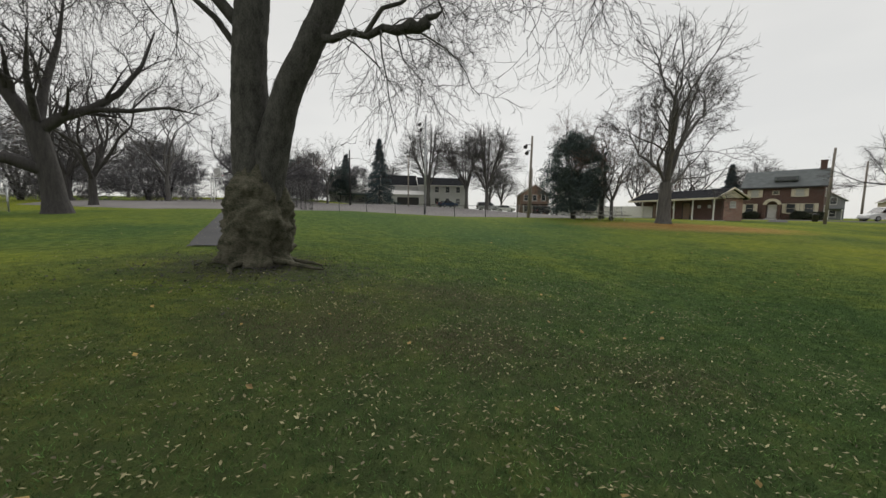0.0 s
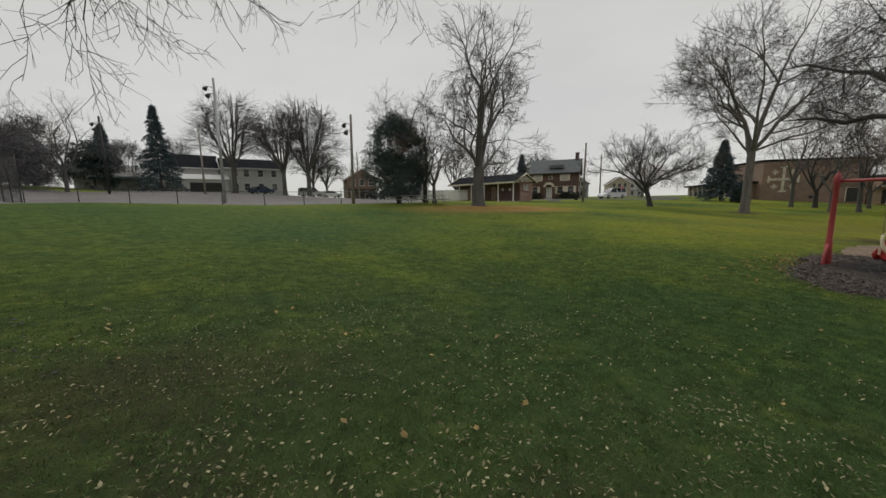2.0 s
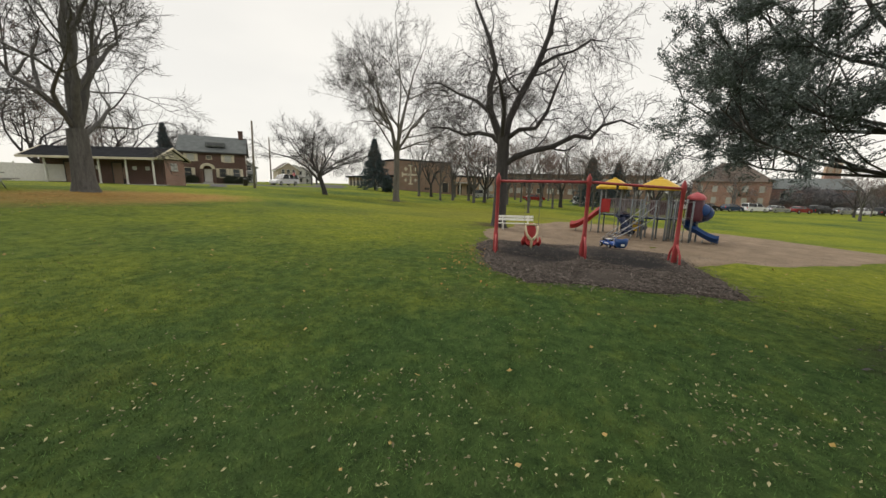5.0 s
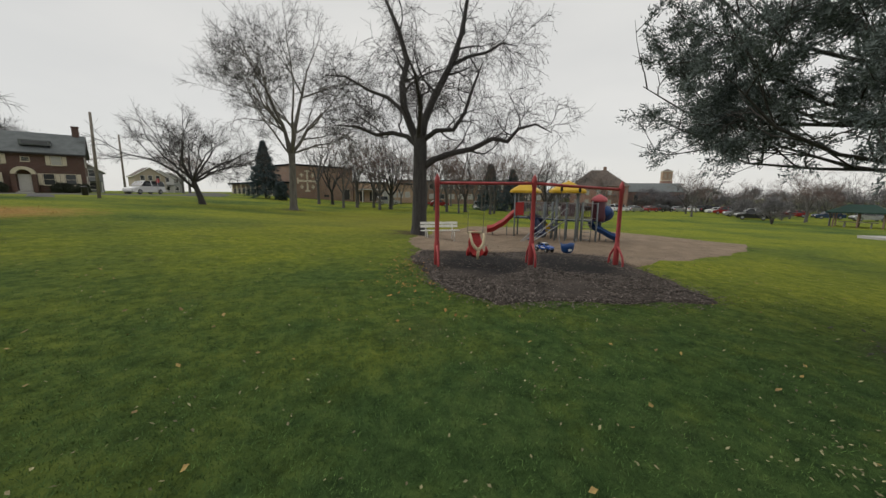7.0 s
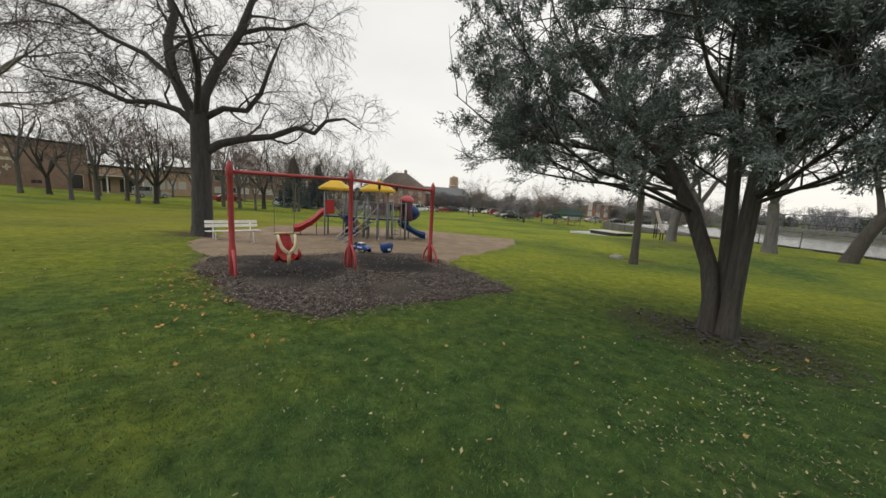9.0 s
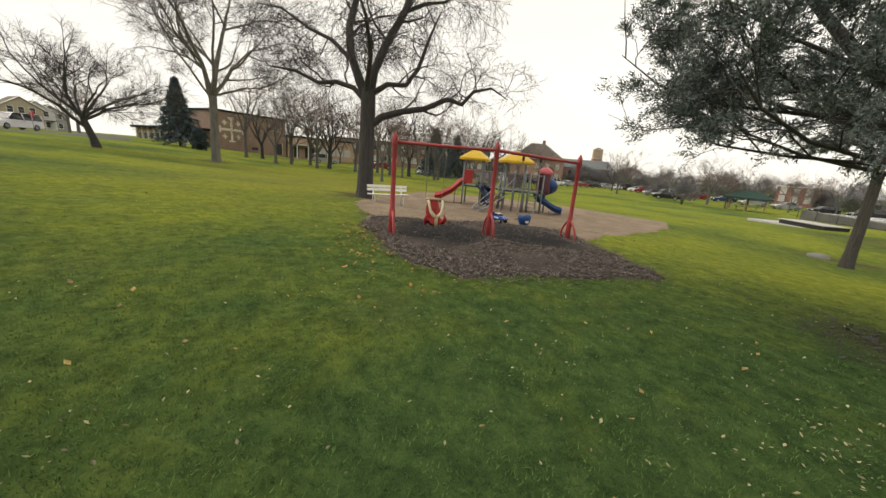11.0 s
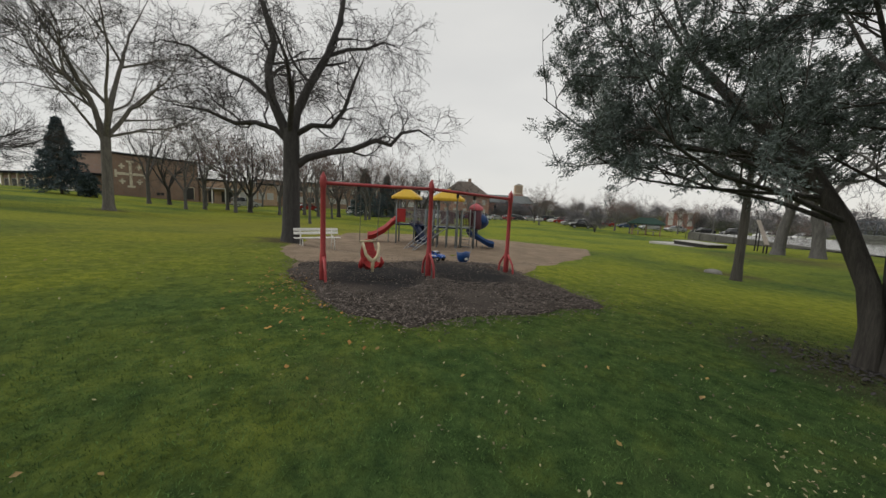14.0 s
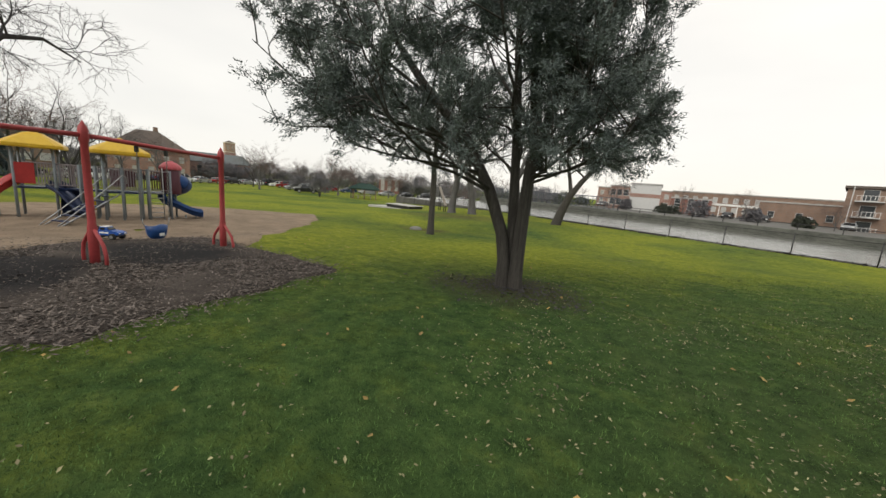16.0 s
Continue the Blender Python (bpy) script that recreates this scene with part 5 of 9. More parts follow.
fan_tree(85, 15.0, 7.0)
KIND_LABEL = ("grey bare tree with a rounded open crown", "small dark bare tree with upswept branches", "bare tree with a reddish haze of twigs", "broad dark bare tree forking low", "grey bare elm with a dense fan-shaped crown")
placed = [False] * 5


def plant(kind, x, y, h, rz, group="", z=None, label=""):
    base_h, src = kinds[kind]
    s = h / base_h
    m = pose(x, y, gz(x, y) if z is None else z, 0, 0, rz)
    if placed[kind]:
        t = copy_thing(src, m)
    else:
        t, placed[kind] = src, True
        t.matrix_world = m
    t.scale = (s, s, s)
    return tagged(t, label or KIND_LABEL[kind], "tree", group)


# behind the court and the western houses
for k, x, y, h, rz in ((3, -37.5, 26.5, 12.5, 20), (3, -33, 51, 12.5, 160), (3, -41, 57, 14, 250), (0, -29, 63, 13, 70), (3, -45, 33, 14, 75), (0, -39, 37, 13.0, 140), (1, -48, 27, 11, 20), (0, -54, 33, 14, 300), (3, -52, 44, 13, 200), (0, -44, 62, 14, 10), (3, -38, 70, 12, 60), (1, -34, 66, 9, 130), (0, -60, 60, 14, 30), (3, -66, 38, 13, 110), (1, -58, 26, 10, 60),
                       (4, -10.4, 77, 19, 40), (4, -2.4, 73, 17.5, 100), (4, 1.6, 71, 19, 190), (4, 5.5, 86, 14, 20), (4, 9.5, 90, 12, 0), (4, -21, 97, 13, 140), (4, 29, 78, 13, 80), (1, 3.6, 27.6, 9.0, 60), (2, 1.5, 30.5, 11, 120), (3, 4.6, 31, 10, 170), (1, 13, 62, 9, 10),
                       (3, 21, 50, 12, 80), (1, 24, 52, 10, 160), (0, 45, 72, 15, 250), (1, -20, 100, 12, 20), (2, -42, 98, 15, 60), (0, 20, 100, 14, 0), (1, 36, 62, 9, 30)):
    plant(k, x, y, h, rz, "trees behind the court")
# the school's row and the avenue
for k, x, y, h, rz in ((2, 50.5, 15.6, 13, 10), (3, 53.5, 14.0, 12, 80), (1, 61, 10.5, 12, 150), (0, 52.4, 7.1, 13, 220), (1, 50.2, 6.0, 12, 300), (2, 66, 4, 12, 45), (0, 72, -2, 13, 100), (2, 60, -2.5, 11, 190), (1, 84, 2, 11, 260), (2, 90, -12, 13, 20),
                       (0, 78, -16, 12, 70), (2, 29.8, -1.2, 8, 120), (1, 44, -6, 9, 60), (2, 96, -30, 14, 0), (0, 100, -44, 15, 130), (3, 112, -62, 17, 200), (1, 70, 46, 10, 40), (1, 84, 52, 10, 140), (2, 96, 60, 11, 240), (1, 62, 60, 9, 20), (2, 110, 66, 12, 10), (0, 72, 70, 12, 90),
                       (4, 55.0, 64.0, 12.5, 80), (3, 29.9, 50.6, 12.5, 30), (2, 62, -14, 11, 33), (2, 68, -20, 12, 77), (0, 66, -26, 12, 140), (2, 74, -28, 12, 210), (0, 80, -36, 13, 280), (2, 72, -8, 12, 310), (0, 90, -50, 14, 66), (2, 80, -52, 10, 120), (0, 94, -60, 13, 10)):
    plant(k, x, y, h, rz, "trees along the school")
# the far side of the lawn and the canal bank
for k, x, y, h, rz in ((1, 53.5, -54, 10.5, 30), (3, 66, -64, 9, 100), (1, 40, -62, 8.0, 200), (1, 34, -74, 8, 260), (0, 48, -84, 10, 20), (2, 24, -66, 7, 70), (1, 60, -92, 9, 150), (0, 16, -84, 9, 40), (1, 84, -84, 9, 0), (3, 96, -96, 10, 90), (0, 30, -100, 10, 20),
                       (1, 74, -74, 8, 220), (1, 12, -62, 7, 130), (2, 34, -108, 8, 30), (1, 50, -112, 9, 80), (2, 66, -118, 9, 200), (0, 78, -124, 10, 10), (1, 44, -96, 7, 310)):
    plant(k, x, y, h, rz, "trees across the lawn")


# pale thick-stemmed trees on the canal bank
bank_tree, _ = grown_tree("bank_tree", 66, ([(0, 0, -0.3), (0, 0, 0.12), (0.05, 0, 0.6), (0.15, 0, 1.8), (0.5, 0, 3.4)], [0.62, 0.46, 0.38, 0.34, 0.30]),
                          [(0, 34, 3.4, 2.8, 0.20, 5), (180, 30, 3.2, 2.6, 0.19, 5), (90, 40, 3.4, 2.4, 0.14, 4), (270, 40, 3.4, 2.4, 0.14, 4)], dict(lift=0.03, shoots=3), BARK_GREY, TWIG_GREY, 1.7, -31.5, 20, "grey thick-trunked bare tree on the canal bank", "trees on the canal bank")
for x, y, rz in ((3.9, -31.5, 150), (-2.9, -29.6, 75)):
    copy_thing(bank_tree, pose(x, y, gz(x, y), 0, 0, rz))

# evergreens
def tufts(centres, ways, per, length, width, seed, spread):
    """Small needle sprays set round many centres."""
    q = np.random.RandomState(seed)
    n = len(centres) * per
    c = np.repeat(centres, per, 0) + q.normal(0, spread, (n, 3))
    w = np.repeat(ways, per, 0) + q.normal(0, 0.75, (n, 3))
    w /= np.linalg.norm(w, axis=1, keepdims=True)
    s = np.cross(w, q.normal(0, 1, (n, 3)))
    s /= np.linalg.norm(s, axis=1, keepdims=True) + 1e-9
    L, W = length * q.uniform(0.6, 1.3, (n, 1)), width * q.uniform(0.6, 1.3, (n, 1))
    v = np.stack([c - s * W * 0.35, c + w * L * 0.5 + s * W, c + w * L, c + w * L * 0.45 - s * W], 1).reshape(-1, 3)
    i = np.arange(n)[:, None] * 4
    return v, np.concatenate([i + np.array([[0, 1, 2]]), i + np.array([[0, 2, 3]])])


def needles(centres, ways, per, length, width, seed, spread):
    """Slim single needles that fan out from many twig ends."""
    q = np.random.RandomState(seed)
    n = len(centres) * per
    w = np.repeat(ways, per, 0) + q.normal(0, 0.62, (n, 3))
    w /= np.linalg.norm(w, axis=1, keepdims=True)
    c = np.repeat(centres, per, 0) + q.normal(0, spread, (n, 3)) + np.repeat(ways, per, 0) * q.uniform(-0.10, 0.10, (n, 1))
    s = np.cross(w, q.normal(0, 1, (n, 3)))
    s /= np.linalg.norm(s, axis=1, keepdims=True) + 1e-9
    L, W = length * q.uniform(0.6, 1.3, (n, 1)), width * q.uniform(0.6, 1.3, (n, 1))
    v = np.stack([c - s * W, c + s * W, c + w * L], 1).reshape(-1, 3)
    return v, np.arange(n * 3).reshape(-1, 3)


def needle_mesh(name, groups):
    vs, fs, o = [], [], 0
    for v, f in groups:
        vs.append(v)
        fs.append(f + o)
        o += len(v)
    return array_mesh(name, np.concatenate(vs), np.concatenate(fs))


def juniper(name, seed, stems, x, y, rz, label, per=13, twig_n=7, reach=1.0, low_cut=2.3, leaf=0.11, room=None):
    big, small = Wood(seed), Wood(seed + 1)
    small.r = big.r
    tips = []
    for pts, rad, k in stems:
        pts = [Vector(p) for p in pts]
        big.put(pts, rad, k)
        if len(pts) < 5:
            continue
        for i in range(13):
            t = 0.30 + 0.69 * (i + big.r.random()) / 13
            p, d, r = at_fraction(pts, rad, t)
            if p.z < low_cut + 0.1:
                continue
            way = side_way(big, d, radians(big.r.uniform(45, 85)))
            way.z = way.z * 0.5 + 0.16
            way.normalize()
            length = 2.5 * reach * big.r.uniform(0.7, 1.2) * (1 - 0.45 * t)
            limb = bend(big, p, way, length, 5, 0.16, 0.03)
            if room and not room(limb[3]):
                continue
            lr = [max(r * (0.30 if room else 0.45), 0.012) * (1 - 0.8 * j / 4) for j in range(5)]
            big.put(limb, lr, 5)
            for j in range(8):
                p2, d2, r2 = at_fraction(limb, lr, 0.22 + 0.77 * (j + big.r.random()) / 8)
                w2 = side_way(big, d2, radians(big.r.uniform(25, 70)))
                br = bend(big, p2, w2, 0.95 * big.r.uniform(0.5, 1.2) * reach, 4, 0.2, 0.06)
                if room and not room(br[2]):
                    continue
                big.put(br, [max(r2 * 0.5, 0.008) * (1 - 0.7 * u / 3) for u in range(4)], 3)
                for u in range(twig_n):
                    p3, d3, _ = at_fraction(br, [1] * 4, big.r.uniform(0.25, 1.0))
                    w3 = side_way(big, d3, radians(big.r.uniform(10, 60)))
                    if (room(p3) if room else p3.z > low_cut + 0.3 * math.sin(p3.x * 2.1 + p3.y * 1.3)):
                        tips.append((p3 + w3 * big.r.uniform(0.0, 0.22), w3))
    c = np.array([tuple(a) for a, _ in tips])
    wv_ = np.array([tuple(b) for _, b in tips])
    t = thing(name, x, y, None, rz, label, "tree")
    part("trunk", big.mesh("trunk"), BARK_CEDAR, t, "stringy dark bark, several stems from one foot")
    part("crown", needle_mesh("crown", [needles(c, wv_, per, leaf, leaf * 0.13, seed, 0.032)]), CEDAR_LEAF, t, "dark tufted evergreen foliage with gaps")
    return t


def cedar_room(p):
    """Where the great cedar carries foliage: an uneven dome, fuller on one side, with gaps between its clumps."""
    u, v = 0.89 * (p.x - 0.9) + 0.46 * (p.y - 0.3), 0.89 * (p.y - 0.3) - 0.46 * (p.x - 0.9)
    out = (u / (3.55 if u > 0 else 3.0)) ** 2 + (v / 2.55) ** 2
    edge = 1.0 + 0.30 * noise.noise(p * 0.9)
    low = 1.98 + 0.35 * out * (1.0 if u > 0 else 0.9) + 0.30 * noise.noise(p * 1.3)
    return out < edge and p.z > low and noise.noise(p * 2.4 + Vector((3.0, 1.0, 2.0))) + 0.6 * noise.noise(p * 5.2) > -0.09 - 0.05 * out - 0.24 * smooth01(1.2, -0.4, u)


cedar_stems = [
    ([(0.15, 0.02, -0.25), (0.15, 0.02, 0.05), (0.16, 0.02, 0.5), (0.25, 0.02, 1.0), (0.58, 0.0, 1.8), (1.08, 0.0, 2.65), (1.8, 0.05, 3.4), (2.6, 0.1, 4.4), (3.1, 0.1, 5.6)], [0.17, 0.135, 0.12, 0.115, 0.11, 0.095, 0.07, 0.045, 0.02], 12),
    ([(0.02, -0.10, -0.25), (0.02, -0.10, 0.05), (0.04, -0.10, 0.6), (0.10, -0.12, 1.3), (0.17, -0.15, 2.4), (0.28, -0.20, 3.6), (0.42, -0.25, 5.0), (0.5, -0.3, 7.6)], [0.15, 0.12, 0.105, 0.095, 0.085, 0.07, 0.05, 0.02], 10),
    ([(-0.09, 0.03, -0.25), (-0.09, 0.03, 0.05), (-0.09, 0.03, 0.6), (-0.10, 0.02, 1.4), (-0.13, 0.0, 2.3), (-0.38, -0.02, 3.2), (-0.7, 0.0, 4.4), (-1.0, 0.0, 6.0), (-1.1, 0.0, 8.0)], [0.18, 0.14, 0.122, 0.113, 0.105, 0.09, 0.07, 0.045, 0.02], 12),
    ([(0.55, 0.0, 1.75), (1.2, 0.3, 2.05), (2.0, 0.5, 2.25), (2.8, 0.6, 2.6), (3.6, 0.6, 3.1)], [0.06, 0.05, 0.04, 0.03, 0.012], 6),
    ([(0.55, 0.05, 1.8), (0.9, 0.9, 2.1), (1.3, 1.7, 2.3), (1.5, 2.3, 2.6), (1.6, 2.7, 3.0)], [0.055, 0.045, 0.035, 0.03, 0.012], 6),
    ([(0.7, 0.0, 2.0), (1.3, -0.7, 2.2), (2.1, -1.3, 2.4), (2.8, -1.8, 2.8), (3.3, -2.0, 3.3)], [0.055, 0.045, 0.035, 0.03, 0.012], 6),
    ([(-0.15, 0.0, 2.0), (-0.6, 0.2, 2.4), (-1.0, 0.3, 2.8), (-1.3, 0.3, 3.3), (-1.6, 0.3, 3.9)], [0.055, 0.045, 0.035, 0.03, 0.012], 6),
    ([(-0.25, 0.0, 2.2), (-0.15, 0.25, 3.0), (-0.05, 0.5, 4.0), (0.0, 0.7, 5.4), (0.0, 0.8, 7.4)], [0.12, 0.10, 0.08, 0.06, 0.02], 8),
    ([(1.0, 0.0, 2.3), (1.9, 0.1, 2.75), (2.9, 0.1, 3.1), (3.7, 0.1, 3.6), (4.2, 0.1, 4.4)], [0.06, 0.05, 0.04, 0.03, 0.014], 7),
    ([(0.9, 0.05, 2.2), (1.3, 0.8, 2.6), (1.7, 1.5, 2.95), (2.0, 2.1, 3.4), (2.2, 2.6, 4.2)], [0.05, 0.042, 0.034, 0.026, 0.012], 6),
    ([(0.9, 0.0, 2.2), (1.4, -0.9, 2.7), (2.0, -1.8, 3.2), (2.4, -2.5, 3.9), (2.6, -2.9, 4.8)], [0.05, 0.042, 0.034, 0.026, 0.012], 6),
    ([(-0.2, 0.1, 2.3), (-0.1, 0.9, 2.8), (0.1, 1.7, 3.3), (0.2, 2.3, 4.0), (0.3, 2.7, 5.0)], [0.05, 0.042, 0.034, 0.026, 0.012], 6),
    ([(-0.27, 0.0, 2.4), (-0.7, 0.1, 2.95), (-1.2, 0.2, 3.4), (-1.6, 0.2, 4.0), (-1.8, 0.2, 5.0)], [0.05, 0.042, 0.034, 0.026, 0.012], 6),
    ([(1.1, 0.0, 2.6), (1.9, 0.6, 2.75), (2.7, 1.2, 2.9), (3.4, 1.8, 3.2), (3.9, 2.2, 3.7)], [0.055, 0.047, 0.038, 0.028, 0.012], 6),
    ([(0.75, 0.0, 2.1), (1.3, 0.6, 2.15), (1.9, 1.1, 2.2), (2.4, 1.6, 2.3), (2.8, 2.0, 2.6)], [0.045, 0.04, 0.032, 0.024, 0.012], 6),
    ([(1.7, 0.05, 3.3), (2.4, 0.7, 3.8), (3.0, 1.2, 4.3), (3.4, 1.5, 5.0), (3.7, 1.7, 5.8)], [0.05, 0.042, 0.034, 0.026, 0.012], 6),
    ([(-0.14, 0.0, 1.95), (-0.55, 0.45, 2.1), (-1.0, 0.8, 2.3), (-1.4, 1.1, 2.6), (-1.6, 1.3, 3.0)], [0.045, 0.038, 0.03, 0.024, 0.012], 6),
    ([(-0.14, 0.0, 2.05), (-0.7, -0.1, 2.2), (-1.2, -0.3, 2.45), (-1.6, -0.4, 2.8), (-1.9, -0.5, 3.3)], [0.045, 0.038, 0.03, 0.024, 0.012], 6),
    ([(0.1, 0.05, 2.6), (0.2, 0.65, 3.1), (0.1, 1.1, 3.8), (0.0, 1.4, 4.7), (0.0, 1.5, 5.8)], [0.045, 0.038, 0.03, 0.024, 0.012], 6),
    ([(-0.3, 0.05, 2.9), (-0.6, 0.6, 3.5), (-0.8, 1.0, 4.2), (-0.9, 1.2, 5.2), (-0.9, 1.3, 6.2)], [0.045, 0.038, 0.03, 0.024, 0.012], 6),
    ([(-0.27, 0.0, 2.5), (-0.6, 0.7, 3.0), (-0.9, 1.3, 3.5), (-1.1, 1.8, 4.3), (-1.2, 2.0, 5.3)], [0.05, 0.042, 0.034, 0.026, 0.012], 6),
    ([(-0.3, 0.0, 2.5), (-0.7, -0.6, 3.0), (-1.1, -1.1, 3.6), (-1.4, -1.5, 4.5), (-1.6, -1.8, 5.5)], [0.05, 0.042, 0.034, 0.026, 0.012], 6),
    ([(0.1, -0.2, 2.4), (0.2, -1.1, 3.0), (0.3, -2.0, 3.7), (0.3, -2.7, 4.6), (0.3, -3.1, 5.6)], [0.05, 0.042, 0.034, 0.026, 0.012], 6),
    ([(0.4, -0.2, 4.4), (1.0, 0.3, 5.1), (1.6, 0.7, 6.0), (2.0, 0.9, 6.9), (2.2, 1.0, 7.8)], [0.05, 0.042, 0.034, 0.026, 0.012], 6),
    ([(-0.6, 0.0, 3.6), (-1.0, 0.4, 4.4), (-1.4, 0.6, 5.3), (-1.6, 0.7, 6.2), (-1.7, 0.8, 7.2)], [0.05, 0.042, 0.034, 0.026, 0.012], 6),
    ([(1.9, 0.05, 3.4), (2.6, 0.3, 4.4), (3.2, 0.4, 5.4), (3.5, 0.4, 6.4), (3.6, 0.4, 7.2)], [0.05, 0.042, 0.034, 0.026, 0.012], 6),
    ([(0.3, -0.2, 3.4), (0.9, -0.9, 4.2), (1.4, -1.4, 5.2), (1.7, -1.7, 6.3), (1.8, -1.8, 7.2)], [0.05, 0.042, 0.034, 0.026, 0.012], 6)]
cedar_stems = [(pts, [r * (1.0 if rad[0] > 0.1 else 0.62) for r in rad], k) for pts, rad, k in cedar_stems]
juniper("cedar_tree", 91, cedar_stems, -6.52, -3.02, 0, "dark evergreen cedar with several stems, growing in the lawn", 42, 9, 0.80, 1.95, 0.060, cedar_room)
juniper("young_cedar", 95, [([(0, 0, -0.25), (0, 0, 0.1), (0, 0, 0.6), (0.02, 0, 3.0)], [0.24, 0.19, 0.155, 0.13], 10), ([(0.02, 0, 2.0), (0.05, 0, 3.2), (0.0, 0.05, 4.6), (0.05, 0.1, 6.2), (0.0, 0.1, 8.0)], [0.14, 0.12, 0.10, 0.07, 0.02], 8),
        ([(0.03, 0, 3.1), (0.35, 0.3, 3.8), (0.8, 0.7, 4.5), (1.3, 1.1, 5.4), (1.5, 1.2, 6.4)], [0.09, 0.08, 0.06, 0.04, 0.02], 6), ([(0.03, 0, 3.3), (-0.4, -0.2, 4.1), (-0.9, -0.4, 4.9), (-1.3, -0.5, 5.8), (-1.4, -0.6, 6.8)], [0.09, 0.08, 0.06, 0.04, 0.02], 6)],
        -1.2, -12.5, 0, "single-stemmed evergreen cedar standing beyond the larger one", 14, 7, 0.95, 2.9, 0.13)
juniper("leaning_cedar", 97, [([(0, 0, -0.25), (0.1, 0, 0.3), (0.5, 0, 1.6), (1.0, 0, 2.8)], [0.50, 0.40, 0.34, 0.30], 10), ([(1.0, 0, 2.7), (1.7, 0, 3.8), (2.6, 0.1, 5.0), (3.6, 0.1, 6.0), (4.6, 0.1, 6.8)], [0.26, 0.22, 0.16, 0.10, 0.03], 8),
        ([(1.0, 0, 2.6), (0.7, 0.2, 3.8), (0.3, 0.3, 5.2), (0.1, 0.4, 6.6), (0.0, 0.4, 7.8)], [0.2, 0.16, 0.12, 0.08, 0.03], 7)], -6.6, -28.8, 165, "leaning evergreen with a thick slanting trunk at the canal bank", 10, 6, 1.1, 2.6, 0.2)


def conifer(name, seed, h, wide, foot, material, label, x, y, tiers=24, per=20, z=None, trunk_r=0.16, leaf=0.30):
    """A pointed spruce: whorls of drooping sprays round a straight stem."""
    w = Wood(seed)
    w.put([Vector((0, 0, -0.2)), Vector((0, 0, h * 0.5)), Vector((0, 0, h * 0.99))], [trunk_r, trunk_r * 0.6, 0.02], 7)
    cs, ws = [], []
    for i in range(tiers):
        u = (i + 0.3) / tiers
        reach = wide * (1 - u) ** 1.05 * w.r.uniform(0.85, 1.1) + 0.05
        for j in range(9):
            a = 2 * math.pi * (j + w.r.random()) / 9
            rr = reach * w.r.uniform(0.62, 1.12)
            z0 = foot + (h - foot) * (u + w.r.uniform(-0.03, 0.03))
            tip = Vector((math.cos(a) * rr, math.sin(a) * rr, z0 - 0.22 * rr))
            w.put([Vector((0, 0, z0)), tip * 0.5 + Vector((0, 0, z0 * 0.5)), tip], [0.03, 0.02, 0.008], 3)
            for u2 in (0.35, 0.55, 0.72, 0.88, 1.0):
                cs.append((tip.x * u2, tip.y * u2, z0 + (tip.z - z0) * u2 * u2))
                ws.append((math.cos(a), math.sin(a), -0.35))
    t = thing(name, x, y, z, 0, label, "tree")
    part("trunk", w.mesh("trunk"), BARK_DARK, t)
    part("crown", needle_mesh("crown", [tufts(np.array(cs), np.array(ws), per * 3 // 4, leaf, leaf * 0.2, seed, 0.05 + wide * 0.02)]), material, t, "drooping needle sprays in tiers")
    return t


def round_pine(name, seed, h, wide, material, label, x, y, z=None, n=420, leaf=0.3, foot=0.2, stems=3, slim=0.22):
    """A dense round evergreen or bush: sprays in uneven clumps over several stems."""
    w = Wood(seed)
    cs, ws = [], []
    clumps = [(w.r.uniform(0, 2 * math.pi), w.r.random() ** 0.6, w.r.random()) for _ in range(90)]
    for a, rad, u in clumps:
        zz = h * (foot + (1 - foot) * u)
        prof = math.sqrt(max(0.0, 1 - ((u - 0.36) / 0.66) ** 2)) if u > 0.36 else math.sqrt(1 - ((0.36 - u) / 0.5) ** 2)
        cx, cy = math.cos(a) * rad * wide * prof, math.sin(a) * rad * wide * prof
        for _ in range(n // 90 + 1):
            s = wide * 0.15
            p = (cx + w.r.gauss(0, s), cy + w.r.gauss(0, s), zz + w.r.gauss(0, s * 0.8))
            if p[2] > h * foot * 0.7:
                cs.append(p)
                l = math.sqrt(p[0] ** 2 + p[1] ** 2) + 0.3
                ws.append((p[0] / l, p[1] / l, 0.5))
    for i in range(stems):
        a = 2 * math.pi * i / stems + 0.4
        w.put([Vector((0, 0, -0.2)), Vector((math.cos(a) * wide * 0.15, math.sin(a) * wide * 0.15, h * 0.3)), Vector((math.cos(a) * wide * 0.35, math.sin(a) * wide * 0.35, h * 0.75))], [0.05 * h * 0.5, 0.03 * h * 0.5, 0.02], 6)
    t = thing(name, x, y, z, 0, label, "tree" if h > 2.5 else "bush")
    part("trunk", w.mesh("trunk"), BARK_DARK, t)
    part("crown", needle_mesh("crown", [tufts(np.array(cs), np.array(ws), 16, leaf, leaf * slim, seed, wide * 0.05)]), material, t, "dense dark needles in clumps")
    return t


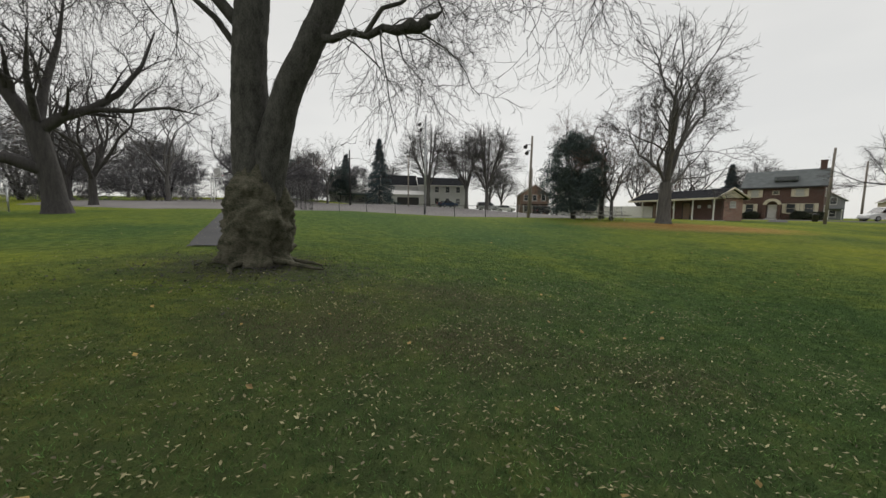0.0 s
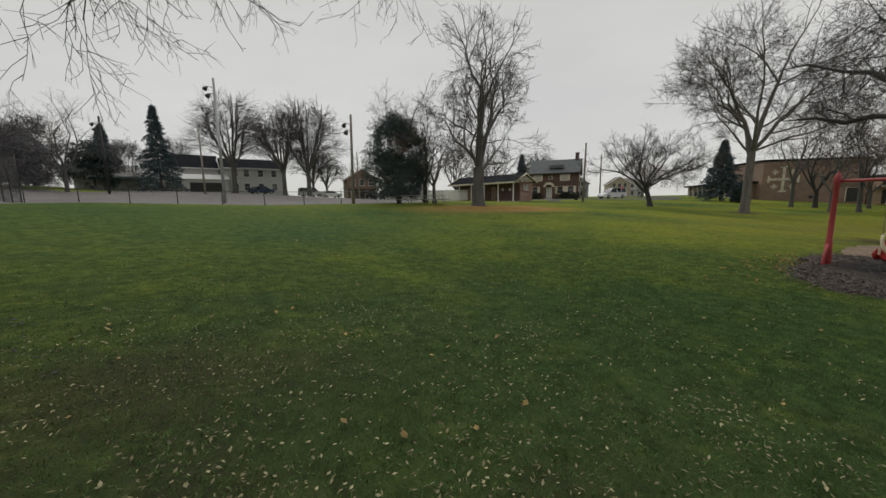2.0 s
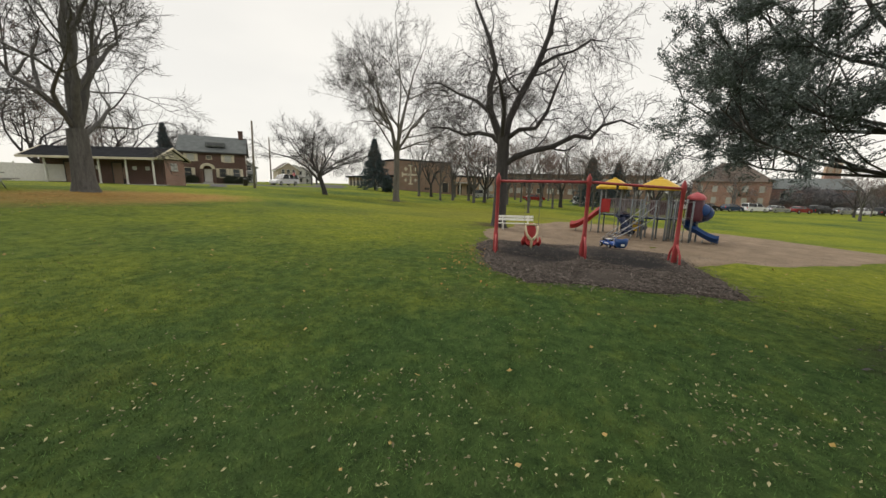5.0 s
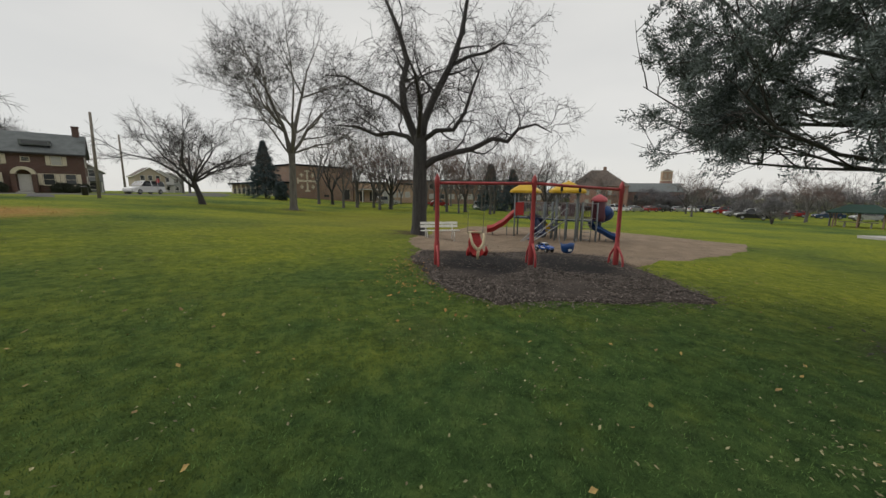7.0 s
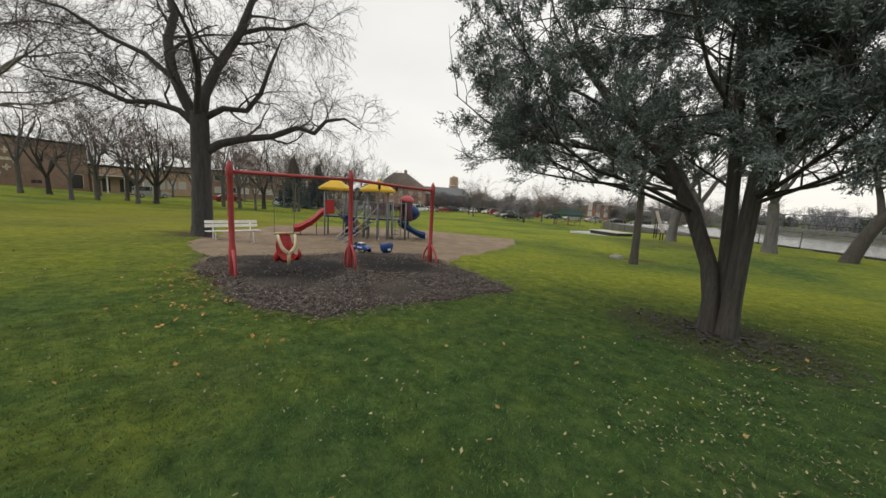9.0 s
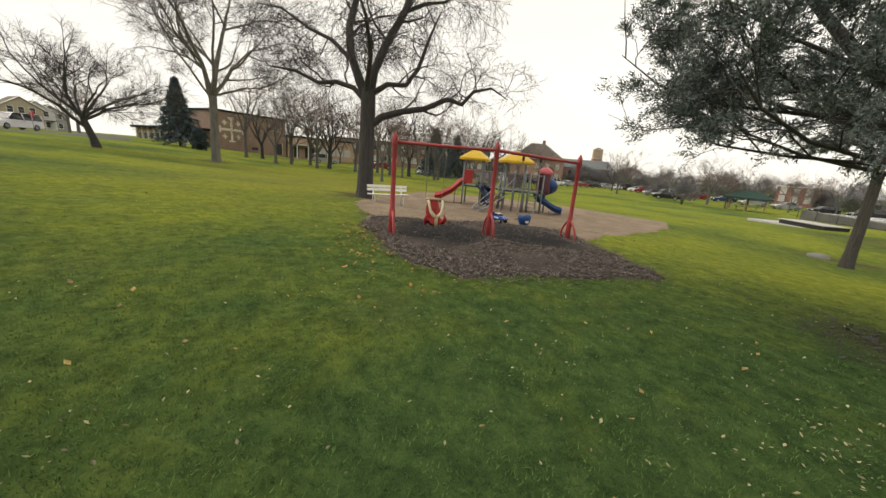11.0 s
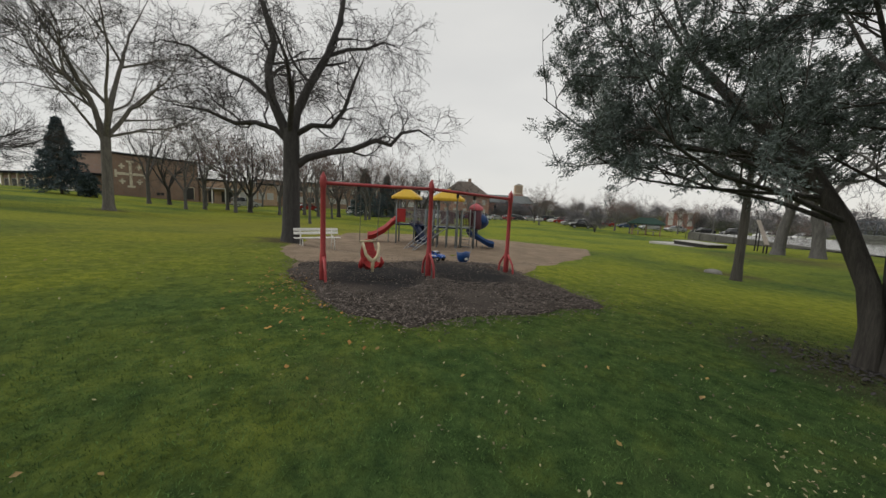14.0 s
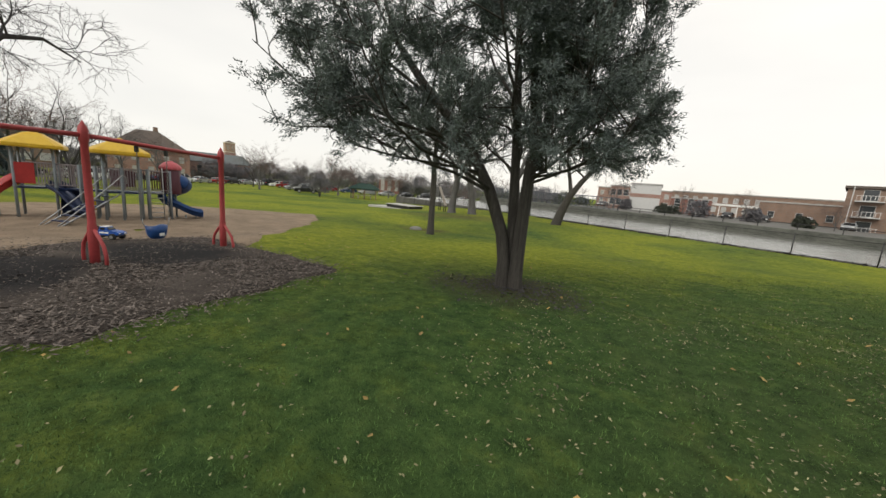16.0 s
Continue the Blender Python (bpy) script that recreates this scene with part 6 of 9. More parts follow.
conifer("spruce", 101, 13.2, 3.7, 0.5, SPRUCE_LEAF, "dark pointed spruce in front of the western houses", -20.7, 72.8)
conifer("spruce", 102, 12.5, 4.2, 1.5, SPRUCE_LEAF, "spruce behind the court", -31, 92)
conifer("blue_spruce", 103, 9.2, 3.7, 0.9, SPRUCE_LEAF, "blue spruce in front of the school wing", 54.6, 25.0)
round_pine("yew_bush", 104, 2.7, 0.95, SPRUCE_LEAF, "small dark evergreen bush beside the spruce", 51.8, 21.6, None, 260, 0.3, 0.05)
round_pine("round_pine", 105, 7.1, 2.45, PINE_LEAF, "dark round pine at the edge of the lawn", 0.75, 28.9, None, 2600, 0.22, 0.10, 3, 0.12)
conifer("spruce", 106, 11.0, 3.2, 1.0, SPRUCE_LEAF, "spruce behind the brick house", 51.5, 66.1)
conifer("spruce", 107, 9.6, 4.2, 0.6, SPRUCE_LEAF, "dark conifer behind the playground", 65.0, -16.5)
conifer("spruce", 108, 8.8, 4.2, 0.6, SPRUCE_LEAF, "dark conifer behind the playground", 67.0, -22.0)
round_pine("round_pine", 110, 9.0, 3.6, PINE_LEAF, "dark evergreen behind the court", -40, 84, None, 700, 0.45, 0.1)
round_pine("round_pine", 111, 7.0, 3.4, PINE_LEAF, "dark evergreen behind the court", -30, 80, None, 600, 0.45, 0.05)
round_pine("lawn_tree", 112, 3.4, 1.7, THICKET, "small round-crowned bare tree in a ring of stones", 35.2, -50.0, None, 260, 0.6, 0.28, 4, 0.03)
round_pine("lawn_tree", 113, 3.4, 1.9, THICKET, "small round-crowned bare tree beside the parked cars", 54, -66, None, 260, 0.6, 0.25, 4, 0.03)
far_bush = round_pine("far_thicket", 119, 6.0, 4.6, THICKET, "hazy grey bare thicket far beyond the parked cars", 122, -57, None, 420, 0.9, 0.02, 5, 0.04)
far_bush = tagged(far_bush, "hazy grey bare thicket far beyond the parked cars", "bush", "far thicket")
for i in range(1, 26):
    a = radians(-25 - 2.3 * i)
    x, y = math.cos(a) * (134 + 7 * math.sin(2.7 * i)), math.sin(a) * (134 + 7 * math.sin(2.7 * i))
    t = copy_thing(far_bush, pose(x, y, gz(x, y), 0, 0, 47 * i))
    t.scale = [0.75 + 0.35 * math.sin(1.9 * i) ** 2] * 3
for i, (x, y, h, w_) in enumerate(((-48, 36, 3.6, 3.4), (-43, 43, 3.8, 3.6), (-50, 50, 4.2, 4.0), (-38, 52, 3.6, 3.4), (-56, 40, 4.4, 4.4), (-40, 60, 4.0, 3.8), (-33, 62, 3.4, 3.2), (-62, 32, 4.6, 4.6), (-66, 24, 4.4, 4.2), (-35, 74, 5.0, 4.0), (-26, 82, 4.5, 3.4))):
    round_pine("thicket_bush", 120 + i, h * 1.75, w_ * 1.1, THICKET, "brown leafless thicket behind the court", x, y, None, 420, 0.9, 0.02, 5, 0.035)


# ---- swings ----
swing_frame = thing("swing_frame", 0, 0, 0, 0, "red painted steel swing frame with three posts in mulch", "swing set")
POSTS = ((0.0, 2.44, -0.02), (0.0, 0.0, 0.0), (0.1, -2.44, -0.12))
for px_, py_, pz_ in POSTS:
    g = Geo()
    prof = [(0.070, -0.2), (0.070, 0.50), (0.066, 0.66), (0.054, 0.72), (0.053, 1.2), (0.051, 2.02), (0.066, 2.05), (0.068, 2.20), (0.055, 2.26), (0.02, 2.33), (0.004, 2.36)]
    g.lathe(prof, 14, pose(px_, py_, pz_))
    post = part("post", g, RED_PAINT, swing_frame, "red post with a pointed cap")
    for s in (-1, 1):
        b = Geo()
        b.tube([(px_ + s * 0.05, py_, pz_ + 0.62), (px_ + s * 0.16, py_, pz_ + 0.50), (px_ + s * 0.27, py_, pz_ + 0.36), (px_ + s * 0.31, py_, pz_ + 0.20), (px_ + s * 0.30, py_, pz_ - 0.12)], 0.028, 9)
        part("brace", b, RED_PAINT, post)
for (xa, ya, za), (xb, yb, zb) in zip(POSTS, POSTS[1:]):
    part("crossbeam", Geo().tube([(xa, ya - 0.05, za + 2.13), ((xa + xb) / 2, (ya + yb) / 2, (za + zb) / 2 + 2.125), (xb, yb + 0.05, zb + 2.13)], 0.037, 12), RED_PAINT, swing_frame)
for x, y, z in ((0.0, 1.72, 2.13), (0.0, 1.22, 2.12), (0.04, -0.75, 2.10), (0.05, -1.25, 2.08)):
    g = Geo().box(x, y, z - 0.15, 0.07, 0.05, 0.11, 0.01)
    part("hanger", g, DARK_STEEL, swing_frame)


def chain(parent, top, foot):
    """A welded chain of small links."""
    a, b = Vector(top), Vector(foot)
    n = int((b - a).length / 0.052)
    g = Geo()
    d = (b - a).normalized()
    s1 = d.orthogonal().normalized()
    s2 = d.cross(s1)
    for i in range(n):
        c = a.lerp(b, (i + 0.5) / n)
        s = s1 if i % 2 else s2
        ring = [c + d * 0.034 * math.cos(u) + s * 0.013 * math.sin(u) for u in (0, 0.8, 1.57, 2.35, 3.14, 3.93, 4.71, 5.5, 6.283)]
        g.tube(ring, 0.0045, 4, False)
    return part("chain", g, CHAIN, parent)


# the red bucket chair
red_swing = thing("bucket_swing", -0.02, 1.45, -0.10, 0, "red moulded bucket swing chair with cream yoke, hanging on chains", "swing")
seat = Geo()
n_u, n_v = 12, 10
vv, ff = [], []
for i in range(n_u):
    u = i / (n_u - 1)
    if u < 0.55:
        q = u / 0.55
        x0, z0 = -0.26 + 0.40 * q, 0.50 - 0.05 * math.sin(q * math.pi) - 0.02 * q
    else:
        q = (u - 0.55) / 0.45
        x0, z0 = 0.14 + 0.16 * q, 0.48 + 0.62 * q
    for j in range(n_v):
        t = -1 + 2 * j / (n_v - 1)
        up = 0.20 * abs(t) ** 4 * (1 - 0.6 * u) * (0.5 + u) if u < 0.75 else -0.06 * abs(t) ** 3
        vv.append((x0 - (0.05 * abs(t) ** 3 if u > 0.55 else 0), t * 0.25 * (1.0 if u < 0.8 else 1.0 - 0.35 * (u - 0.8) / 0.2), z0 + up))
nf = len(vv)
vv += [(x + 0.035, y * 0.97, z - 0.03) for x, y, z in vv]
for i in range(n_u - 1):
    for j in range(n_v - 1):
        a = i * n_v + j
        ff.append((a, a + n_v, a + n_v + 1, a + 1))
        ff.append((nf + a, nf + a + 1, nf + a + n_v + 1, nf + a + n_v))
for i in range(n_u - 1):
    for j in (0, n_v - 1):
        a = i * n_v + j
        ff.append((a, nf + a, nf + a + n_v, a + n_v) if j else (a, a + n_v, nf + a + n_v, nf + a))
for j in range(n_v - 1):
    ff.append((j, j + 1, nf + j + 1, nf + j))
    a = (n_u - 1) * n_v + j
    ff.append((a + 1, a, nf + a, nf + a + 1))
seat.add(vv, ff, True)
shell = part("seat_shell", seat, RED_PLASTIC, red_swing)
for i in range(6):
    part("rib", Geo().tube([(0.165 + 0.022 * i, -0.15, 0.62 + 0.075 * i), (0.17 + 0.022 * i, 0.0, 0.625 + 0.075 * i), (0.165 + 0.022 * i, 0.15, 0.62 + 0.075 * i)], 0.009, 5), RED_PLASTIC, shell)
for s in (-1, 1):
    part("side_wing", Geo().tube([(0.05, s * 0.22, 0.50), (-0.10, s * 0.31, 0.52), (-0.20, s * 0.33, 0.60), (-0.16, s * 0.30, 0.72)], [0.055, 0.07, 0.06, 0.025], 9), RED_PLASTIC, red_swing)
yoke = Geo()
yoke.tube([(-0.27, 0.0, 0.40), (-0.29, 0.0, 0.56), (-0.29, 0.0, 0.66)], [0.045, 0.055, 0.055], 9)
for s in (-1, 1):
    yoke.tube([(-0.29, 0.0, 0.64), (-0.28, s * 0.10, 0.70), (-0.24, s * 0.19, 0.80), (-0.16, s * 0.23, 0.95), (-0.05, s * 0.235, 1.04)], [0.055, 0.052, 0.046, 0.042, 0.036], 9)
part("harness_yoke", yoke, CREAM, red_swing, "cream moulded harness bar")
part("head_bar", Geo().tube([(0.24, -0.27, 1.05), (0.25, 0, 1.06), (0.24, 0.27, 1.05)], 0.028, 8), CREAM, red_swing)
for s in (-1, 1):
    chain(red_swing, (0.02, s * 0.30, 2.29), (0.20, s * 0.27, 1.05))
red_swing.scale = (0.74, 0.72, 0.94)

# the small blue seat
blue_swing = thing("toddler_swing", 0.04, -1.0, -0.05, 0, "small blue half-bucket toddler swing on chains", "swing")
cup = Geo()
vv, ff, k = [], [], 16
for r_, z_ in ((0.03, 0.40), (0.11, 0.41), (0.155, 0.47), (0.175, 0.56), (0.185, 0.66), (0.165, 0.655), (0.155, 0.56), (0.135, 0.48), (0.09, 0.44), (0.02, 0.43)):
    for j in range(k):
        a = 2 * math.pi * j / k
        dip = 0.035 if (z_ > 0.6 and math.cos(a) > 0.75) else 0.0
        vv.append((r_ * math.cos(a) * 0.85, r_ * math.sin(a) * 0.98, z_ - dip))
for i in range(9):
    ff += [(i * k + j, i * k + (j + 1) % k, i * k + k + (j + 1) % k, i * k + k + j) for j in range(k)]
cup.add(vv, ff, True)
shell = part("seat_cup", cup, BLUE_PLASTIC, blue_swing)
part("label_plate", Geo().box(-0.152, 0.0, 0.47, 0.012, 0.09, 0.06, 0.003), WHITE_PAINT, shell)
for s in (-1, 1):
    part("loop", Geo().tube([(0, s * 0.20, 0.64), (0, s * 0.23, 0.72), (0, s * 0.235, 0.80)], 0.007, 6), GALV, blue_swing)
    chain(blue_swing, (0.0, s * 0.25, 2.0), (0.0, s * 0.235, 0.80))


# ---- play structure ----
play = thing("play_structure", 10.67, -6.33, -0.75, -120.4, "play structure, grey posts, two yellow roofs, red and blue slides", "playground structure")
DECK, RAIL, EAVE = 1.22, 2.15, 2.74


def tower(cx, cy, posts_up, size=1.25):
    h = size / 2
    for sx, sy in ((-1, -1), (1, -1), (1, 1), (-1, 1)):
        g = Geo().cyl(cx + sx * h, cy + sy * h, -0.2, 0.055, posts_up + 0.2, 12)
        p = part("post", g, POST_GREY, play)
        part("clamp", Geo().cyl(cx + sx * h, cy + sy * h, DECK - 0.04, 0.07, 0.09, 12), POST_GREY, p)
    part("deck", Geo().box(cx, cy, DECK - 0.07, size, size, 0.07, 0.01), NAVY, play, "dark coated deck plate")


def roof(cx, cy, w=1.95):
    """A moulded four-sided roof with a flared brim and a raised top."""
    g = Geo()
    prof = ((w / 2, EAVE - 0.02), (w / 2 + 0.03, EAVE + 0.02), (w / 2 + 0.02, EAVE + 0.12), (w / 2 - 0.05, EAVE + 0.17), (w * 0.36, EAVE + 0.31), (w * 0.22, EAVE + 0.47), (w * 0.15, EAVE + 0.56), (w * 0.05, EAVE + 0.60))
    v, f = [], []
    for r_, z_ in prof:
        c = r_ * 0.22
        for a, b in ((-r_ + c, -r_), (r_ - c, -r_), (r_, -r_ + c), (r_, r_ - c), (r_ - c, r_), (-r_ + c, r_), (-r_, r_ - c), (-r_, -r_ + c)):
            v.append((cx + a, cy + b, z_))
    for i in range(len(prof) - 1):
        f += [(i * 8 + j, i * 8 + (j + 1) % 8, i * 8 + 8 + (j + 1) % 8, i * 8 + 8 + j) for j in range(8)]
    f += [tuple(range(8))[::-1], tuple(range((len(prof) - 1) * 8, len(prof) * 8))]
    g.add(v, f, False)
    r = part("roof", g, YELLOW, play, "yellow moulded plastic roof")
    part("roof_cap", Geo().lathe([(0.16, EAVE + 0.58), (0.15, EAVE + 0.63), (0.06, EAVE + 0.68), (0.01, EAVE + 0.69)], 12, pose(cx, cy, 0)), YELLOW, r)


def barrier(x0, y0, x1, y1, base=DECK, top=RAIL, material=None):
    """A railing of uprights between two rails."""
    a, b = Vector((x0, y0, 0)), Vector((x1, y1, 0))
    n = max(3, int((b - a).length / 0.10))
    rail = part("railing", Geo().tube([a + Vector((0, 0, top)), b + Vector((0, 0, top))], 0.022, 8), PICKET, play)
    part("bottom_rail", Geo().tube([a + Vector((0, 0, base + 0.10)), b + Vector((0, 0, base + 0.10))], 0.018, 8), PICKET, rail)
    for i in range(1, n):
        p = a.lerp(b, i / n)
        part("picket", Geo().tube([(p.x, p.y, base + 0.10), (p.x, p.y, top)], 0.017, 6, False), material or PICKET, rail)


T1, T2, T3 = (-2.95, 1.30), (0.0, 0.0), (1.28, 0.45)
for c in (T1, T2):
    tower(c[0], c[1], EAVE + 0.05)
roof(*T1)
roof(T2[0], T2[1], 2.2)
tower(T3[0], T3[1], RAIL + 0.05, 1.15)
# the walkway between the towers
part("deck", Geo().slab([(-2.35, 0.72), (-0.62, -0.05), (-0.62, 0.62), (-2.35, 1.75)], DECK - 0.07, DECK), NAVY, play)
for x, y in ((-1.5, 0.32), (-1.5, 1.22)):
    part("post", Geo().cyl(x, y, -0.2, 0.055, RAIL + 0.25, 12), POST_GREY, play)
barrier(-2.33, 0.70, -1.5, 0.32)
barrier(-2.33, 1.90, -1.5, 1.22)
barrier(-1.5, 1.22, -0.64, 0.64)
barrier(-0.62, -0.62, 0.62, -0.62)
barrier(-0.62, 0.62, 0.62, 0.62)
barrier(0.72, -0.14, 1.85, -0.14, material=MAROON)
barrier(0.72, 1.02, 1.85, 1.02, material=MAROON)
barrier(-2.33, 1.92, -3.55, 1.92)
barrier(-2.33, 0.68, -2.95, 0.68)
part("panel", Geo().box(-3.25, 0.66, DECK + 0.12, 0.62, 0.04, 0.80, 0.015), RED_PLASTIC, play, "red moulded side panel")
part("panel", Geo().box(-1.15, 0.55, 0.35, 0.45, 0.04, 0.55, 0.015, pose(0, 0, 0, 0, 0, 0)), YELLOW, play, "yellow activity panel below the deck")
part("panel", Geo().box(0.0, 0.63, DECK + 0.15, 0.95, 0.03, 0.70, 0.015), MAROON, play, "dark red panel")


def trough(pts, width, wall, material, name, label):
    """A slide bed with raised rounded sides."""
    pts = [Vector(p) for p in pts]
    v, f, prof = [], [], []
    for t in (-1.0, -1.0, -0.86, -0.6, 0.0, 0.6, 0.86, 1.0, 1.0):
        prof.append(t)
    zs = (wall * 0.55, wall, wall * 0.45, 0.02, 0.0, 0.02, wall * 0.45, wall, wall * 0.55)
    k = len(prof)
    for i, p in enumerate(pts):
        d = pts[min(i + 1, len(pts) - 1)] - pts[max(i - 1, 0)]
        side = Vector((d.y, -d.x, 0)).normalized()
        for t, z in zip(prof, zs):
            v.append(p + side * t * width / 2 + Vector((0, 0, z)))
        for t, z in zip(prof, zs):
            v.append(p + side * t * (width / 2 + 0.03) + Vector((0, 0, z - 0.05)))
    n = 2 * k
    for i in range(len(pts) - 1):
        for j in range(k - 1):
            a = i * n + j
            f.append((a, a + 1, a + n + 1, a + n))
            b = a + k
            f.append((b + 1, b, b + n, b + n + 1))
        f.append((i * n + k, i * n, i * n + n, i * n + n + k))
        f.append((i * n + k - 1, i * n + 2 * k - 1, i * n + n + 2 * k - 1, i * n + n + k - 1))
    for i in (0, len(pts) - 1):
        for j in range(k - 1):
            a = i * n + j
            f.append((a, a + k, a + k + 1, a + 1) if i == 0 else (a + 1, a + k + 1, a + k, a))
    return part(name, Geo().add(v, f, True), material, play, label)


red_slide = trough([(-3.50, 1.25, DECK + 0.10), (-3.72, 1.2, DECK + 0.04), (-4.0, 1.12, DECK - 0.16), (-4.25, 1.05, DECK - 0.40), (-4.5, 0.98, DECK - 0.60), (-4.8, 0.9, DECK - 0.74), (-5.05, 0.84, DECK - 0.90), (-5.3, 0.78, DECK - 0.99), (-5.6, 0.70, DECK - 1.01)], 0.90, 0.40, RED_PLASTIC, "slide", "red moulded wave slide")
for x, y in ((-4.2, 1.09), (-5.2, 0.84)):
    part("slide_leg", Geo().cyl(x, y, -0.1, 0.03, (DECK - 0.32 if x > -4.5 else 0.30), 8), POST_GREY, red_slide)
trough([(-2.40, 1.15, DECK), (-2.1, 1.5, DECK - 0.12), (-1.8, 1.9, DECK - 0.45), (-1.55, 2.25, DECK - 0.78), (-1.3, 2.6, 0.30), (-1.1, 2.9, 0.28)], 0.6, 0.26, NAVY, "slide", "dark blue slide at the back")
trough([(-2.45, 0.75, DECK - 0.05), (-2.15, 0.45, DECK - 0.2), (-1.85, 0.15, DECK - 0.5), (-1.6, -0.1, DECK - 0.82), (-1.4, -0.3, 0.28)], 0.5, 0.2, NAVY, "slide", "dark blue chute beside the stairs")

for x, y in ((0.0, -0.62), (0.0, 0.62), (-0.95, 0.12), (-0.95, 0.9), (0.95, -0.14), (0.95, 1.02)):
    part("post", Geo().cyl(x, y, -0.2, 0.055, RAIL + 0.25, 12), POST_GREY, play)

# stairs with two handrails
foot, head = Vector((-2.2, -2.35, 0.0)), Vector((-0.25, -0.62, DECK))
way = (head - foot)
flat = Vector((way.x, way.y, 0)).normalized()
across = Vector((flat.y, -flat.x, 0))
ang = math.degrees(math.atan2(flat.y, flat.x))
stair = part("stair", Geo().tube([foot + across * 0.42, head + across * 0.42], 0.03, 8).tube([foot - across * 0.42, head - across * 0.42], 0.03, 8), GALV, play, "galvanised stair with handrails")
for i in range(1, 7):
    p = foot.lerp(head, i / 7)
    part("tread", Geo().box(0, 0, -0.03, 0.24, 0.80, 0.035, 0.006, Matrix.Translation(p) @ pose(0, 0, 0, 0, 0, ang)), NAVY, stair)
for s in (-1, 1):
    o = across * 0.44 * s
    part("handrail", Geo().tube([foot + o - flat * 0.30 + Vector((0, 0, -0.1)), foot.lerp(head, 0.5) + o + Vector((0, 0, 0.36)), foot.lerp(head, 0.9) + o + Vector((0, 0, 0.62)), head + o + Vector((0, 0, 0.70)), head + o + flat * 0.14 + Vector((0, 0, 0.64)), head + o + flat * 0.16 + Vector((0, 0, 0.35))], 0.024, 8), GALV, stair)

# loop ladder
for s in (0, 1):
    x, y = 1.02 + 0.52 * s, -0.32
    part("ladder_rail", Geo().tube([(x, y - 0.18, -0.15), (x, y - 0.10, DECK), (x, y - 0.06, RAIL - 0.02), (x, y + 0.05, RAIL + 0.16), (x, y + 0.18, RAIL + 0.10), (x, y + 0.2, RAIL - 0.3)], 0.024, 8), GALV, play)
for i in range(6):
    part("rung", Geo().tube([(1.02, -0.49 + 0.012 * i, 0.15 + 0.21 * i), (1.28, -0.52 + 0.012 * i, 0.15 + 0.21 * i), (1.54, -0.49 + 0.012 * i, 0.15 + 0.21 * i)], 0.018, 8), GALV, play)

# the covered spiral slide
hood = Geo()
hood.lathe([(0.42, DECK - 0.05), (0.44, DECK + 0.2), (0.44, DECK + 1.06), (0.42, DECK + 1.10), (0.38, DECK + 1.06)], 8, pose(1.92, 0.30, 0))
part("slide_hood", hood, MAROON, play, "dark red entry hood")
part("hood_roof", Geo().lathe([(0.47, DECK + 1.04), (0.50, DECK + 1.08), (0.49, DECK + 1.16), (0.42, DECK + 1.25), (0.28, DECK + 1.35), (0.14, DECK + 1.40), (0.13, DECK + 1.43), (0.02, DECK + 1.45)], 12, pose(1.92, 0.30, 0), False), PINK_RED, play, "faded red domed cap")
turns, axis = [], (2.12, 0.86)
for i in range(30):
    u = i / 29
    a = radians(250) + u * radians(380)
    turns.append((axis[0] + 0.44 * math.cos(a), axis[1] + 0.44 * math.sin(a), 1.90 - 1.12 * u))
sp = part("spiral_tube", Geo().tube(turns[:19], [0.31] * 19, 14, False), BLUE_PLASTIC, play, "blue covered spiral slide")
for i in range(2, 19, 3):
    part("seam", Geo().tube([turns[i], tuple(Vector(turns[i]).lerp(Vector(turns[i + 1]), 0.35))], 0.325, 14), NAVY, sp)
ex = turns[18:]
last = Vector(ex[-1])
trough([Vector(p) - Vector((0, 0, 0.24)) for p in ex] + [last + Vector((0.3, 0.0, -0.40)), last + Vector((0.65, 0.0, -0.56)), last + Vector((0.95, 0.0, -0.64)), last + Vector((1.15, 0.0, -0.66))], 0.64, 0.32, BLUE_PLASTIC, "slide", "blue open slide end")
part("support_pole", Geo().cyl(axis[0], axis[1], -0.15, 0.05, 2.2, 10), POST_GREY, play)
for x, y in ((2.95, 0.42), (2.5, 0.42)):
    part("slide_leg", Geo().cyl(x, y, -0.1, 0.03, 0.28, 8), POST_GREY, play)
# low climbing ring under the deck
part("tunnel", Geo().tube([(-2.2, 1.4, 0.42), (-1.5, 1.75, 0.42)], 0.38, 14, False).tube([(-2.15, 1.42, 0.42), (-1.55, 1.72, 0.42)], 0.34, 14, False), NAVY, play, "dark blue crawl tunnel under the walkway")


play.scale = (0.87, 0.87, 1.0)


# ---- bench ----
bench = thing("park_bench", 7.25, 1.45, None, -84, "white slatted park bench beside the dark tree", "bench")
for y, z in ((-0.12, 0.40), (0.02, 0.41), (0.16, 0.42)):
    part("seat_slat", Geo().box(0, -y - 0.02, z, 1.75, 0.115, 0.035, 0.008), WHITE_PAINT, bench)
for y, z in ((0.17, 0.54), (0.20, 0.68)):
    part("back_slat", Geo().box(0, 0, -0.055, 1.75, 0.032, 0.11, 0.008, pose(0, y + 0.03, z + 0.06, -12)), WHITE_PAINT, bench)
for x in (-0.62, 0.62):
    g = Geo()
    g.tube([(x, -0.20, -0.06), (x, -0.16, 0.38), (x, 0.16, 0.40), (x, 0.21, 0.55), (x, 0.26, 0.80)], 0.026, 8)
    g.tube([(x, 0.16, 0.40), (x, 0.22, 0.2), (x, 0.24, -0.06)], 0.026, 8)
    part("leg_frame", g, WHITE_PAINT, bench)


